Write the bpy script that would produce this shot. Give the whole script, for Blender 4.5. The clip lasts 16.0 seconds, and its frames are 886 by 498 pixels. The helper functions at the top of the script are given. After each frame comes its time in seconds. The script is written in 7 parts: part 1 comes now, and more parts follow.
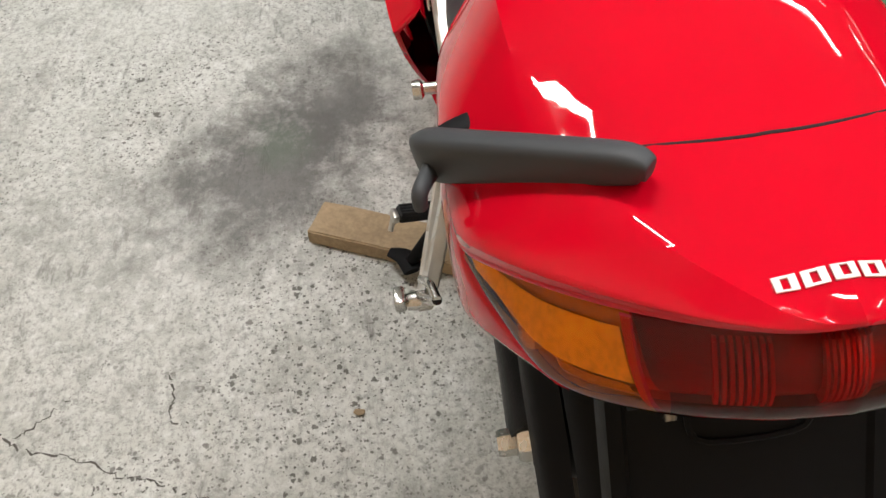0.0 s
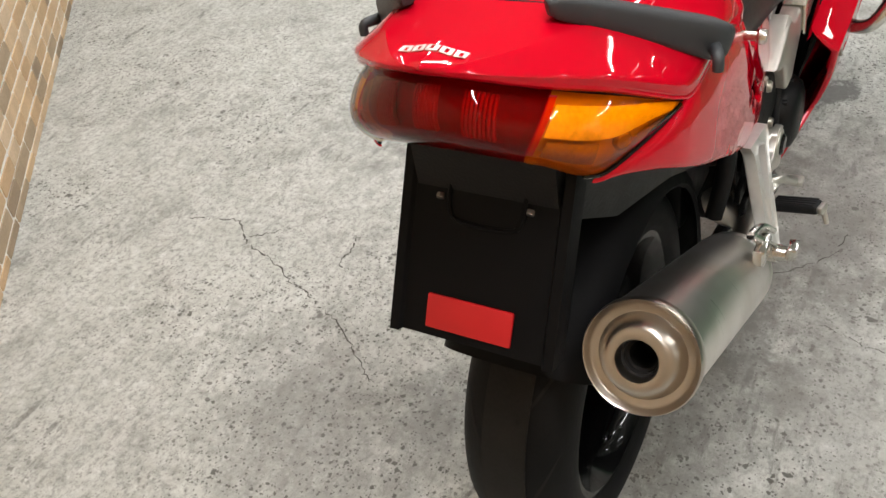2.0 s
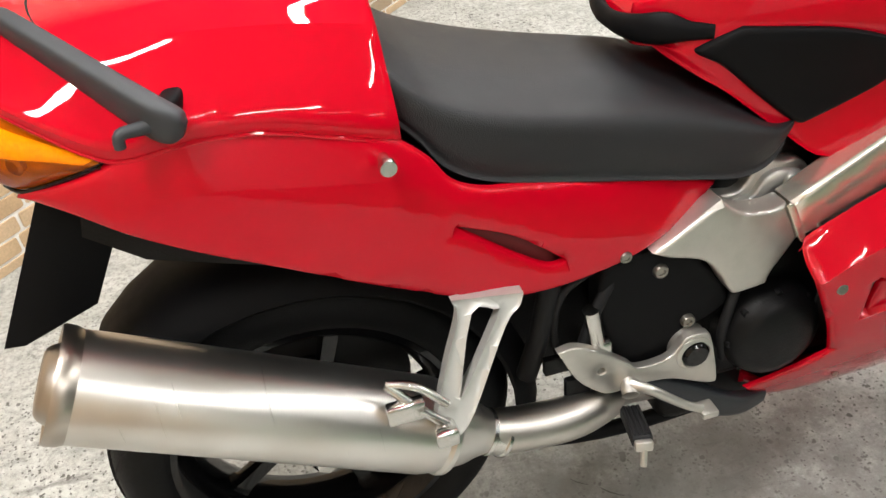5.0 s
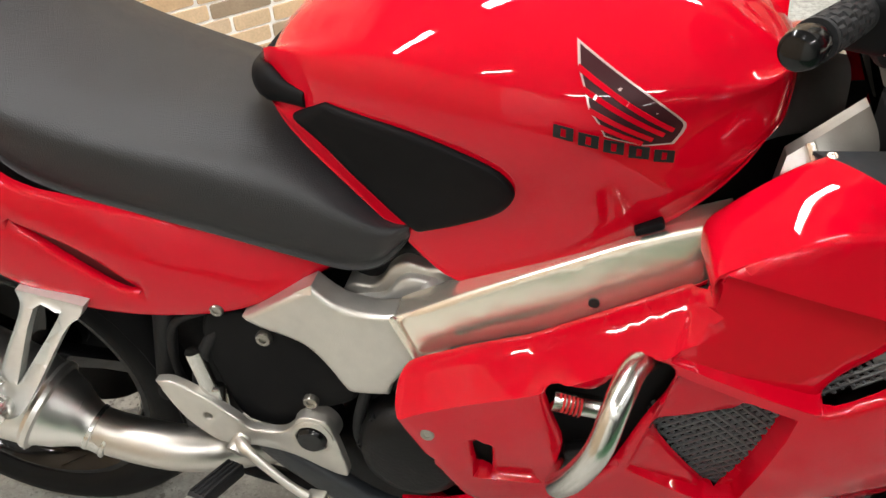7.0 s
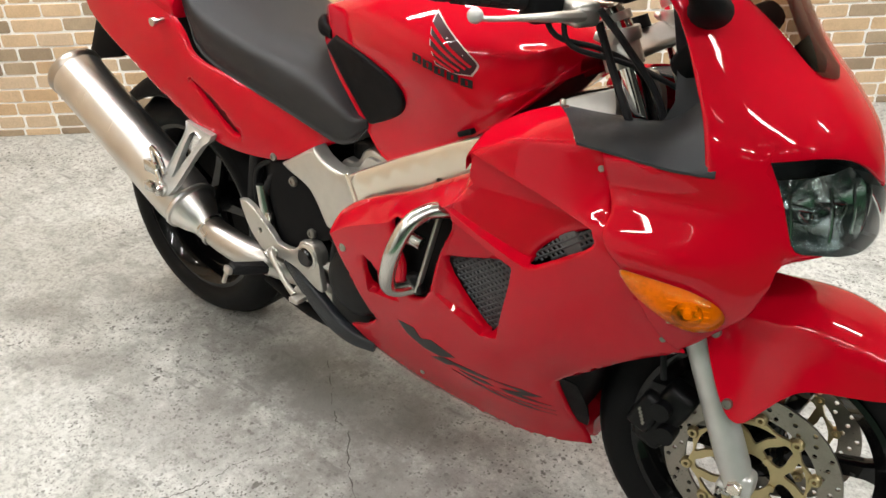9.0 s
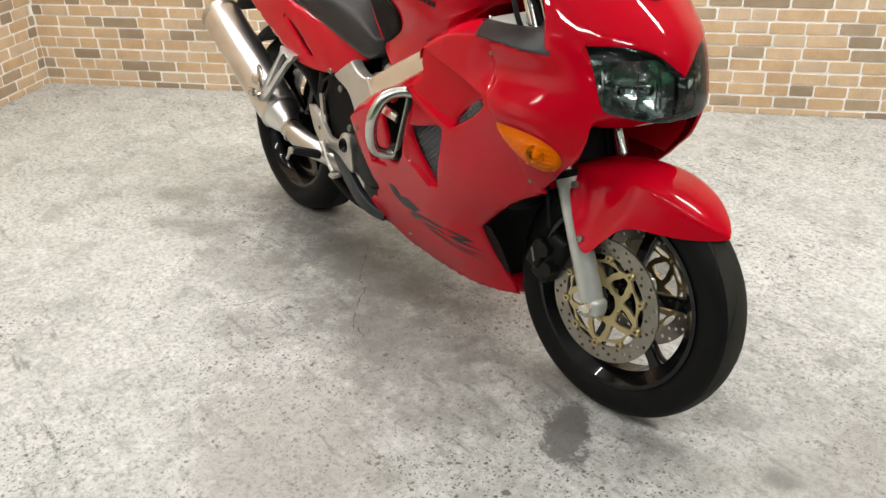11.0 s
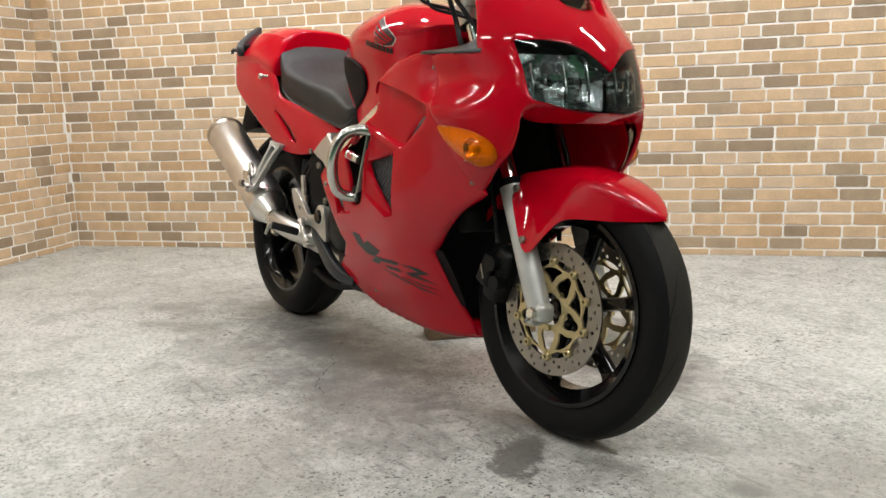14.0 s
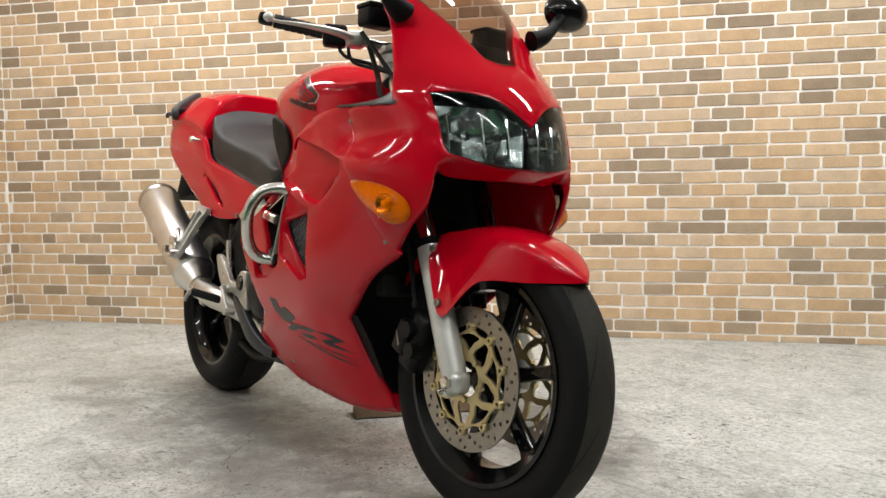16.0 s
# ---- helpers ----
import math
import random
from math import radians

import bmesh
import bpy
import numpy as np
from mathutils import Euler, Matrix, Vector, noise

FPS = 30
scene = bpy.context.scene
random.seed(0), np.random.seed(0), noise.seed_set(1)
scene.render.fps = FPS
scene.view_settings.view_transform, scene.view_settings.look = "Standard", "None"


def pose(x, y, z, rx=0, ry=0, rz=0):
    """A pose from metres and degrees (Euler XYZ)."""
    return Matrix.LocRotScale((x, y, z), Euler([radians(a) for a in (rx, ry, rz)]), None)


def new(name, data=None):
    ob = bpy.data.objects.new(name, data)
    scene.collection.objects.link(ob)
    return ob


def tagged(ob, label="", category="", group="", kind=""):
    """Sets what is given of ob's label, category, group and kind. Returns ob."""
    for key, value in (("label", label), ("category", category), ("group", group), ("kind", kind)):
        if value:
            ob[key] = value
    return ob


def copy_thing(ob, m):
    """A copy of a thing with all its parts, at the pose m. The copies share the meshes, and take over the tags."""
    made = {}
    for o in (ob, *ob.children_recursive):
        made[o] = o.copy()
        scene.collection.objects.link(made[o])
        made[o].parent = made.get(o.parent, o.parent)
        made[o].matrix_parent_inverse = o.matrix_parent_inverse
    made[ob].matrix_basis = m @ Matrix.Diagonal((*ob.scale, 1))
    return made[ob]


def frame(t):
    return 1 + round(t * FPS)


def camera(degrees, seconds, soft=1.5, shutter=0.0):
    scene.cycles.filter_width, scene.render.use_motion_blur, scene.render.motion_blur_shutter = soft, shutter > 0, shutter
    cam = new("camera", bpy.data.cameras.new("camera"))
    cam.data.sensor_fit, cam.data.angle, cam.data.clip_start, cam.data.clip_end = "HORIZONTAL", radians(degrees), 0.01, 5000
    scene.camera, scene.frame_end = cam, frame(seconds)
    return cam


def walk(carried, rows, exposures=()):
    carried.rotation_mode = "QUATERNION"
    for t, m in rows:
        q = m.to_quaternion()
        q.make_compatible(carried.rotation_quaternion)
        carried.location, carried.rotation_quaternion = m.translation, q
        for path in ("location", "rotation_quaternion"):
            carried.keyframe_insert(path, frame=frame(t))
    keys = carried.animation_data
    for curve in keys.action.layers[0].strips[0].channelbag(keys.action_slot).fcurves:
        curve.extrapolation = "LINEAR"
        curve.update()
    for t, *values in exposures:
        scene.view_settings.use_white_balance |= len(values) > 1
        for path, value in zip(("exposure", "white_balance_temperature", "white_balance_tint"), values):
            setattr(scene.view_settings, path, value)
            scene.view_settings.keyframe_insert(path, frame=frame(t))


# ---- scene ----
cam = camera(54.93, 16.0, soft=1.5)
PATH = [
    (0.0, pose(-0.6211, 0.3228, 1.3711, 41.839, 1.499, -96.368)),
    (0.5, pose(-0.8089, 0.2375, 1.4040, 44.262, 1.343, -89.888)),
    (1.0, pose(-0.9372, 0.1002, 1.4238, 45.061, 1.412, -84.655)),
    (1.5, pose(-1.0349, -0.1237, 1.4316, 46.601, 1.293, -72.811)),
    (2.0, pose(-0.9917, -0.2783, 1.4150, 48.680, 4.303, -62.873)),
    (2.5, pose(-0.8853, -0.4280, 1.4295, 48.883, 2.564, -51.425)),
    (3.0, pose(-0.7696, -0.5649, 1.4160, 48.829, 4.935, -43.263)),
    (3.2, pose(-0.6999, -0.6475, 1.4196, 48.353, 5.492, -39.104)),
    (5.3, pose(0.1246, -0.9525, 1.3708, 51.112, 5.449, -11.569)),
    (5.5, pose(0.2565, -0.9806, 1.3802, 51.585, 6.995, -7.061)),
    (6.0, pose(0.4749, -0.9848, 1.3712, 52.223, 6.312, -3.380)),
    (6.5, pose(0.6390, -0.9000, 1.3456, 51.418, 3.776, 1.515)),
    (7.0, pose(0.8429, -0.8221, 1.3559, 49.462, 2.898, 10.245)),
    (7.5, pose(1.0596, -0.8367, 1.3563, 50.806, 3.562, 21.190)),
    (8.0, pose(1.2750, -0.9246, 1.3709, 52.913, 2.332, 29.278)),
    (8.5, pose(1.4738, -1.0622, 1.3585, 56.006, 1.229, 35.250)),
    (9.0, pose(1.6854, -1.1806, 1.3876, 58.265, 1.449, 37.913)),
    (9.5, pose(1.9475, -1.2769, 1.3814, 59.817, 0.371, 42.973)),
    (10.0, pose(2.1519, -1.3449, 1.3777, 60.747, 1.388, 44.589)),
    (10.2, pose(2.2348, -1.3717, 1.3627, 60.502, 1.720, 46.361)),
    (12.3, pose(2.7671, -1.2919, 1.2471, 64.443, 1.716, 56.909)),
    (12.5, pose(2.7647, -1.2914, 1.1823, 65.386, 1.986, 56.703)),
    (13.0, pose(2.7711, -1.3029, 0.9726, 71.609, 1.332, 55.658)),
    (13.5, pose(2.8011, -1.3377, 0.8327, 76.869, 2.014, 56.131)),
    (14.0, pose(2.8207, -1.2901, 0.7835, 79.625, 2.091, 55.579)),
    (14.5, pose(2.8175, -1.1945, 0.7510, 79.261, 1.261, 51.301)),
    (15.0, pose(2.8012, -1.1387, 0.7164, 79.164, 1.603, 51.328)),
    (15.5, pose(2.7997, -1.1191, 0.7042, 82.764, 1.779, 53.839)),
    (16.0, pose(2.8019, -1.1162, 0.6984, 85.792, 0.745, 54.149)),
]
walk(cam, PATH, ((0, -0.76), (0.5, -0.74), (1, -0.88), (1.5, -0.74), (2, -0.72), (3, -0.66), (5.5, -.28), (6.5, -.34), (7.5, -.12), (8.5, -.10), (9, -.36), (10, -.42), (12.5, -.49), (13.5, -.58), (14.5, -.60), (15, -.53), (15.5, -.49), (16, -.60)))

# ---- light ----
world = bpy.data.worlds.new("world")
scene.world = world
world.use_nodes = True
world.node_tree.nodes["Background"].inputs[0].default_value = (0.9, 0.95, 1.0, 1)
world.node_tree.nodes["Background"].inputs[1].default_value = 0.006
LAMP_WATTS = 46.0
LAMP_COLOUR = (1.0, 0.985, 0.965)
ROOM = (-1.988, 7.6, -7.4, 1.262, 2.75)      # u from, u to, v from, v to, ceiling height
UD, VD = Vector((0.7646, 0.6445, 0)), Vector((-0.6445, 0.7646, 0))   # along the brick wall, towards the brick wall
TURN = math.degrees(math.atan2(UD.y, UD.x))


def room(u, v, z=0.0):
    p = UD * u + VD * v
    return Vector((p.x, p.y, z))


# ---- materials ----
def material(name, colour=(0.5, 0.5, 0.5), rough=0.5, metal=0.0, coat=0.0, spec=0.5, var=0.0, var_scale=6.0, bump=0.0, bump_scale=200.0, rough_var=0.0):
    """A surface with cloudy variation of colour and gloss, and fine relief."""
    m = bpy.data.materials.new(name)
    m.use_nodes = True
    n, l = m.node_tree.nodes, m.node_tree.links
    b = n["Principled BSDF"]
    b.inputs["Base Color"].default_value = (*colour, 1)
    b.inputs["Roughness"].default_value = rough
    b.inputs["Metallic"].default_value = metal
    b.inputs["Coat Weight"].default_value = coat
    b.inputs["Coat Roughness"].default_value = 0.02
    b.inputs["Specular IOR Level"].default_value = spec
    tc = n.new("ShaderNodeTexCoord")
    if var or rough_var:
        a, c = n.new("ShaderNodeTexNoise"), n.new("ShaderNodeTexNoise")
        a.inputs["Scale"].default_value, a.inputs["Detail"].default_value = var_scale, 6
        c.inputs["Scale"].default_value, c.inputs["Detail"].default_value = var_scale * 9, 4
        l.new(tc.outputs["Object"], a.inputs["Vector"]), l.new(tc.outputs["Object"], c.inputs["Vector"])
        add = n.new("ShaderNodeMath")
        add.operation = "ADD"
        l.new(a.outputs["Fac"], add.inputs[0]), l.new(c.outputs["Fac"], add.inputs[1])
        if var:
            mp = n.new("ShaderNodeMapRange")
            mp.inputs[1].default_value, mp.inputs[2].default_value = 0.6, 1.4
            mp.inputs[3].default_value, mp.inputs[4].default_value = 1 - var, 1 + var
            l.new(add.outputs[0], mp.inputs[0])
            mix = n.new("ShaderNodeVectorMath")
            mix.operation = "SCALE"
            mix.inputs[0].default_value = colour
            l.new(mp.outputs[0], mix.inputs["Scale"])
            l.new(mix.outputs[0], b.inputs["Base Color"])
        if rough_var:
            mr = n.new("ShaderNodeMapRange")
            mr.inputs[1].default_value, mr.inputs[2].default_value = 0.6, 1.4
            mr.inputs[3].default_value, mr.inputs[4].default_value = max(0.02, rough - rough_var), rough + rough_var
            l.new(add.outputs[0], mr.inputs[0]), l.new(mr.outputs[0], b.inputs["Roughness"])
    if bump:
        t = n.new("ShaderNodeTexNoise")
        t.inputs["Scale"].default_value, t.inputs["Detail"].default_value = bump_scale, 3
        bp = n.new("ShaderNodeBump")
        bp.inputs["Strength"].default_value, bp.inputs["Distance"].default_value = bump, 0.002
        l.new(tc.outputs["Object"], t.inputs["Vector"]), l.new(t.outputs["Fac"], bp.inputs["Height"])
        l.new(bp.outputs[0], b.inputs["Normal"])
    return m


def lens_material(name, tint, gloss=0.03):
    """Clear coloured plastic: tinted see-through body with a glossy skin."""
    m = bpy.data.materials.new(name)
    m.use_nodes = True
    n, l = m.node_tree.nodes, m.node_tree.links
    out = n["Material Output"]
    tr, gl, mx, fr = n.new("ShaderNodeBsdfTransparent"), n.new("ShaderNodeBsdfGlossy"), n.new("ShaderNodeMixShader"), n.new("ShaderNodeFresnel")
    tr.inputs[0].default_value = (*tint, 1)
    gl.inputs["Roughness"].default_value = gloss
    fr.inputs[0].default_value = 1.36
    l.new(fr.outputs[0], mx.inputs[0]), l.new(tr.outputs[0], mx.inputs[1]), l.new(gl.outputs[0], mx.inputs[2])
    l.new(mx.outputs[0], out.inputs["Surface"])
    return m


RED = material("red_paint", (0.49, 0.0011, 0.0125), 0.5, 0, 1.0, 0.0, var=0.03, var_scale=3)
RED.node_tree.nodes["Principled BSDF"].inputs["Coat IOR"].default_value = 1.40
RED_IN = material("dark_red_inside", (0.12, 0.004, 0.006), 0.6)
BLACK_PLASTIC = material("black_plastic", (0.0050, 0.0050, 0.0056), 0.56, spec=0.09, var=0.15, bump=0.15, bump_scale=900, rough_var=0.08)
GREY_PLASTIC = material("grey_plastic", (0.032, 0.035, 0.039), 0.5, spec=0.4, var=0.1, bump=0.2, bump_scale=1200, rough_var=0.06)
PANEL_PLASTIC = material("panel_plastic", (0.019, 0.0215, 0.025), 0.36, spec=0.4, var=0.1, bump=0.3, bump_scale=1500)
GLOSS_BLACK = material("gloss_black", (0.003, 0.003, 0.0034), 0.22, coat=0.5, spec=0.1)
ENGINE_BLACK = material("engine_black", (0.004, 0.004, 0.0045), 0.45, 0.1, spec=0.22, var=0.3, bump=0.3, bump_scale=300, rough_var=0.1)
RUBBER = material("rubber", (0.008, 0.008, 0.009), 0.65, spec=0.3, var=0.2, var_scale=12, bump=0.3, bump_scale=500)
TREAD = material("tread_rubber", (0.0042, 0.0043, 0.0047), 0.6, spec=0.16, var=0.25, var_scale=14, bump=0.35, bump_scale=400)
TREAD_WORN = material("worn_tread", (0.030, 0.028, 0.023), 0.75, spec=0.2, var=0.25, var_scale=20, bump=0.3, bump_scale=300)
TREAD_REAR = material("worn_rear_tread", (0.013, 0.0125, 0.012), 0.7, spec=0.2, var=0.25, var_scale=20, bump=0.3, bump_scale=300)
VINYL = material("seat_vinyl", (0.014, 0.015, 0.017), 0.46, spec=0.4, var=0.1, var_scale=5, bump=0.55, bump_scale=700, rough_var=0.06)
CAST = material("cast_alloy", (0.56, 0.54, 0.50), 0.38, 0.85, var=0.1, bump=0.25, bump_scale=500, rough_var=0.1)
SPAR = material("polished_alloy", (0.82, 0.76, 0.66), 0.27, 0.85, var=0.03, bump=0.03, bump_scale=700)
SILVER = material("silver_paint", (0.56, 0.56, 0.54), 0.36, 0.5, var=0.08, bump=0.08, bump_scale=400)
STEEL = material("bright_steel", (0.62, 0.61, 0.58), 0.22, 1.0, var=0.08, rough_var=0.08)
CHROME = material("polished_chrome", (0.75, 0.74, 0.72), 0.08, 1.0, var=0.05)
GOLD = material("gold_alloy", (0.52, 0.43, 0.24), 0.35, 0.9, var=0.12, bump=0.2, bump_scale=400)
DISC = material("brake_steel", (0.31, 0.285, 0.25), 0.34, 1.0, var=0.15, var_scale=30, rough_var=0.1)
PIPE = material("heat_tinted_pipe", (0.55, 0.52, 0.48), 0.36, 1.0, var=0.05, var_scale=14, rough_var=0.03)
TIP = material("muffler_tip_steel", (0.46, 0.42, 0.37), 0.31, 1.0, var=0.03, var_scale=10, rough_var=0.03)
# soot in the outlet bore; elsewhere the painted dark of grooves, gaps and holes
DULL_BLACK = material("dull_black", (0.006, 0.005, 0.005), 0.9)
BOLT = material("bolt_steel", (0.28, 0.265, 0.235), 0.35, 0.9, var=0.2, var_scale=40)
WHITE_MARK = material("pale_lettering", (0.75, 0.62, 0.60), 0.3, coat=0.6)
SILVER_MARK = material("silver_outline", (0.55, 0.40, 0.38), 0.3, 0.3, coat=0.6)
DARK_MARK = material("dark_decal", (0.012, 0.010, 0.011), 0.4, coat=0.3, spec=0.2)
WING_MARK = material("maroon_decal", (0.035, 0.006, 0.009), 0.4, coat=0.3, spec=0.2)
REFLECTOR = material("red_reflector", (0.55, 0.006, 0.010), 0.5, var=0.04)
AMBER = lens_material("amber_lens", (1.0, 0.45, 0.008), 0.008)
AMBER_REAR = lens_material("amber_rear_lens", (1.0, 0.55, 0.010), 0.008)
AMBER_DEEP = material("amber_reflector", (1.0, 0.94, 0.55), 0.28, 0.0, var=0.25, var_scale=18, bump=0.15, bump_scale=60)
RED_LENS = lens_material("red_lens", (0.85, 0.010, 0.018), 0.008)
AMBER_BACK = material("amber_lamp_back", (0.62, 0.40, 0.12), 0.4, var=0.2)
RED_RIB = material("red_lamp_rib", (0.46, 0.022, 0.022), 0.3, var=0.15, var_scale=25)
AMBER_BOWL = material("amber_bowl", (0.62, 0.42, 0.10), 0.25, 0.5, var=0.35, var_scale=22, bump=0.15, bump_scale=60)
RED_DEEP = material("red_lamp_inside", (0.20, 0.006, 0.008), 0.3, 0.0, var=0.2, var_scale=25)
CLEAR = lens_material("clear_lens", (0.82, 0.87, 0.87), 0.01)
SMOKE = lens_material("smoked_screen", (0.36, 0.25, 0.20), 0.01)
MIRROR_BOWL = material("reflector_chrome", (0.85, 0.86, 0.87), 0.22, 1.0)
LAMP_BOWL = material("faceted_reflector", (0.58, 0.61, 0.61), 0.16, 1.0, bump=0.7, bump_scale=75)
# housing grey raised so that its colour stands in for glare on the lens
LAMP_GREY = material("headlamp_housing", (0.15, 0.158, 0.16), 0.22, 0.3, coat=0.6)
LAMP_DARK = material("lamp_housing", (0.05, 0.05, 0.052), 0.25, coat=0.5)
WOOD = material("weathered_wood", (0.30, 0.22, 0.13), 0.75, var=0.3, var_scale=9, bump=0.6, bump_scale=120)
PLASTER = material("pale_plaster", (0.5, 0.5, 0.49), 0.8, var=0.06, var_scale=1.5, bump=0.2, bump_scale=60)
DUCT_GREY = material("dull_duct_grey", (0.12, 0.12, 0.12), 0.5, 0.4, var=0.1)
MESH_GREY = material("mesh_grey", (0.075, 0.078, 0.082), 0.45, 0.3, var=0.1)
DARK_WALL = material("bounce_cutting_grey", (0.085, 0.085, 0.088), 0.7, var=0.1, var_scale=1.5, bump=0.2, bump_scale=60)
HOUSING = material("white_enamel", (0.8, 0.8, 0.79), 0.4, coat=0.3, var=0.03)
GROUT = material("pale_grout", (0.90, 0.885, 0.84), 0.85, var=0.08, var_scale=20, bump=0.4, bump_scale=300)


def tube_light_material():
    m = bpy.data.materials.new("lit_tube")
    m.use_nodes = True
    e = m.node_tree.nodes["Principled BSDF"]
    e.inputs["Emission Color"].default_value = (*LAMP_COLOUR, 1)
    e.inputs["Emission Strength"].default_value = 9.0
    return m


LIT_TUBE = tube_light_material()


def brushed_muffler():
    """Stainless skin with fine lines round the can and heat tints."""
    m = material("brushed_stainless", (0.63, 0.61, 0.58), 0.27, 1.0)
    n, l = m.node_tree.nodes, m.node_tree.links
    b = n["Principled BSDF"]
    tc, w, no = n.new("ShaderNodeTexCoord"), n.new("ShaderNodeMapping"), n.new("ShaderNodeTexNoise")
    w.inputs["Scale"].default_value = (500, 6, 6)
    no.inputs["Scale"].default_value, no.inputs["Detail"].default_value = 1.0, 4
    l.new(tc.outputs["Object"], w.inputs["Vector"]), l.new(w.outputs[0], no.inputs["Vector"])
    mr = n.new("ShaderNodeMapRange")
    mr.inputs[3].default_value, mr.inputs[4].default_value = 0.22, 0.42
    l.new(no.outputs["Fac"], mr.inputs[0]), l.new(mr.outputs[0], b.inputs["Roughness"])
    big = n.new("ShaderNodeTexNoise")
    big.inputs["Scale"].default_value = 7
    l.new(tc.outputs["Object"], big.inputs["Vector"])
    cr = n.new("ShaderNodeValToRGB")
    cr.color_ramp.elements[0].position, cr.color_ramp.elements[0].color = 0.3, (0.62, 0.59, 0.55, 1)
    cr.color_ramp.elements[1].position, cr.color_ramp.elements[1].color = 0.7, (0.80, 0.79, 0.77, 1)
    l.new(big.outputs["Fac"], cr.inputs[0]), l.new(cr.outputs[0], b.inputs["Base Color"])
    return m


MUFFLER = brushed_muffler()


def brick_material(name, per_object):
    m = material(name, (0.45, 0.28, 0.13), 0.8)
    n, l = m.node_tree.nodes, m.node_tree.links
    b = n["Principled BSDF"]
    src = n.new("ShaderNodeObjectInfo") if per_object else n.new("ShaderNodeNewGeometry")
    r = src.outputs["Random"] if per_object else src.outputs["Random Per Island"]
    cr = n.new("ShaderNodeValToRGB")
    cr.color_ramp.interpolation = "CONSTANT"
    stops = [(0, (0.575, 0.41, 0.245)), (0.2, (0.61, 0.445, 0.28)), (0.42, (0.535, 0.37, 0.215)), (0.56, (0.585, 0.445, 0.30)), (0.73, (0.315, 0.237, 0.158)), (0.87, (0.395, 0.302, 0.20))]
    while len(cr.color_ramp.elements) < len(stops):
        cr.color_ramp.elements.new(0.5)
    for e, (p, c) in zip(cr.color_ramp.elements, stops):
        e.position, e.color = p, (*c, 1)
    l.new(r, cr.inputs[0])
    tc, a, c = n.new("ShaderNodeTexCoord"), n.new("ShaderNodeTexNoise"), n.new("ShaderNodeTexNoise")
    ge = n.new("ShaderNodeNewGeometry")
    a.inputs["Scale"].default_value, a.inputs["Detail"].default_value = 14, 5
    c.inputs["Scale"].default_value, c.inputs["Detail"].default_value = 160, 4
    l.new(ge.outputs["Position"], a.inputs["Vector"]), l.new(ge.outputs["Position"], c.inputs["Vector"])
    ad = n.new("ShaderNodeMath")
    ad.operation = "ADD"
    l.new(a.outputs["Fac"], ad.inputs[0]), l.new(c.outputs["Fac"], ad.inputs[1])
    mp = n.new("ShaderNodeMapRange")
    mp.inputs[1].default_value, mp.inputs[2].default_value, mp.inputs[3].default_value, mp.inputs[4].default_value = 0.6, 1.4, 0.8, 1.2
    l.new(ad.outputs[0], mp.inputs[0])
    sc = n.new("ShaderNodeVectorMath")
    sc.operation = "SCALE"
    l.new(cr.outputs[0], sc.inputs[0]), l.new(mp.outputs[0], sc.inputs["Scale"]), l.new(sc.outputs[0], b.inputs["Base Color"])
    bp = n.new("ShaderNodeBump")
    bp.inputs["Strength"].default_value, bp.inputs["Distance"].default_value = 0.4, 0.002
    l.new(c.outputs["Fac"], bp.inputs["Height"]), l.new(bp.outputs[0], b.inputs["Normal"])
    return m


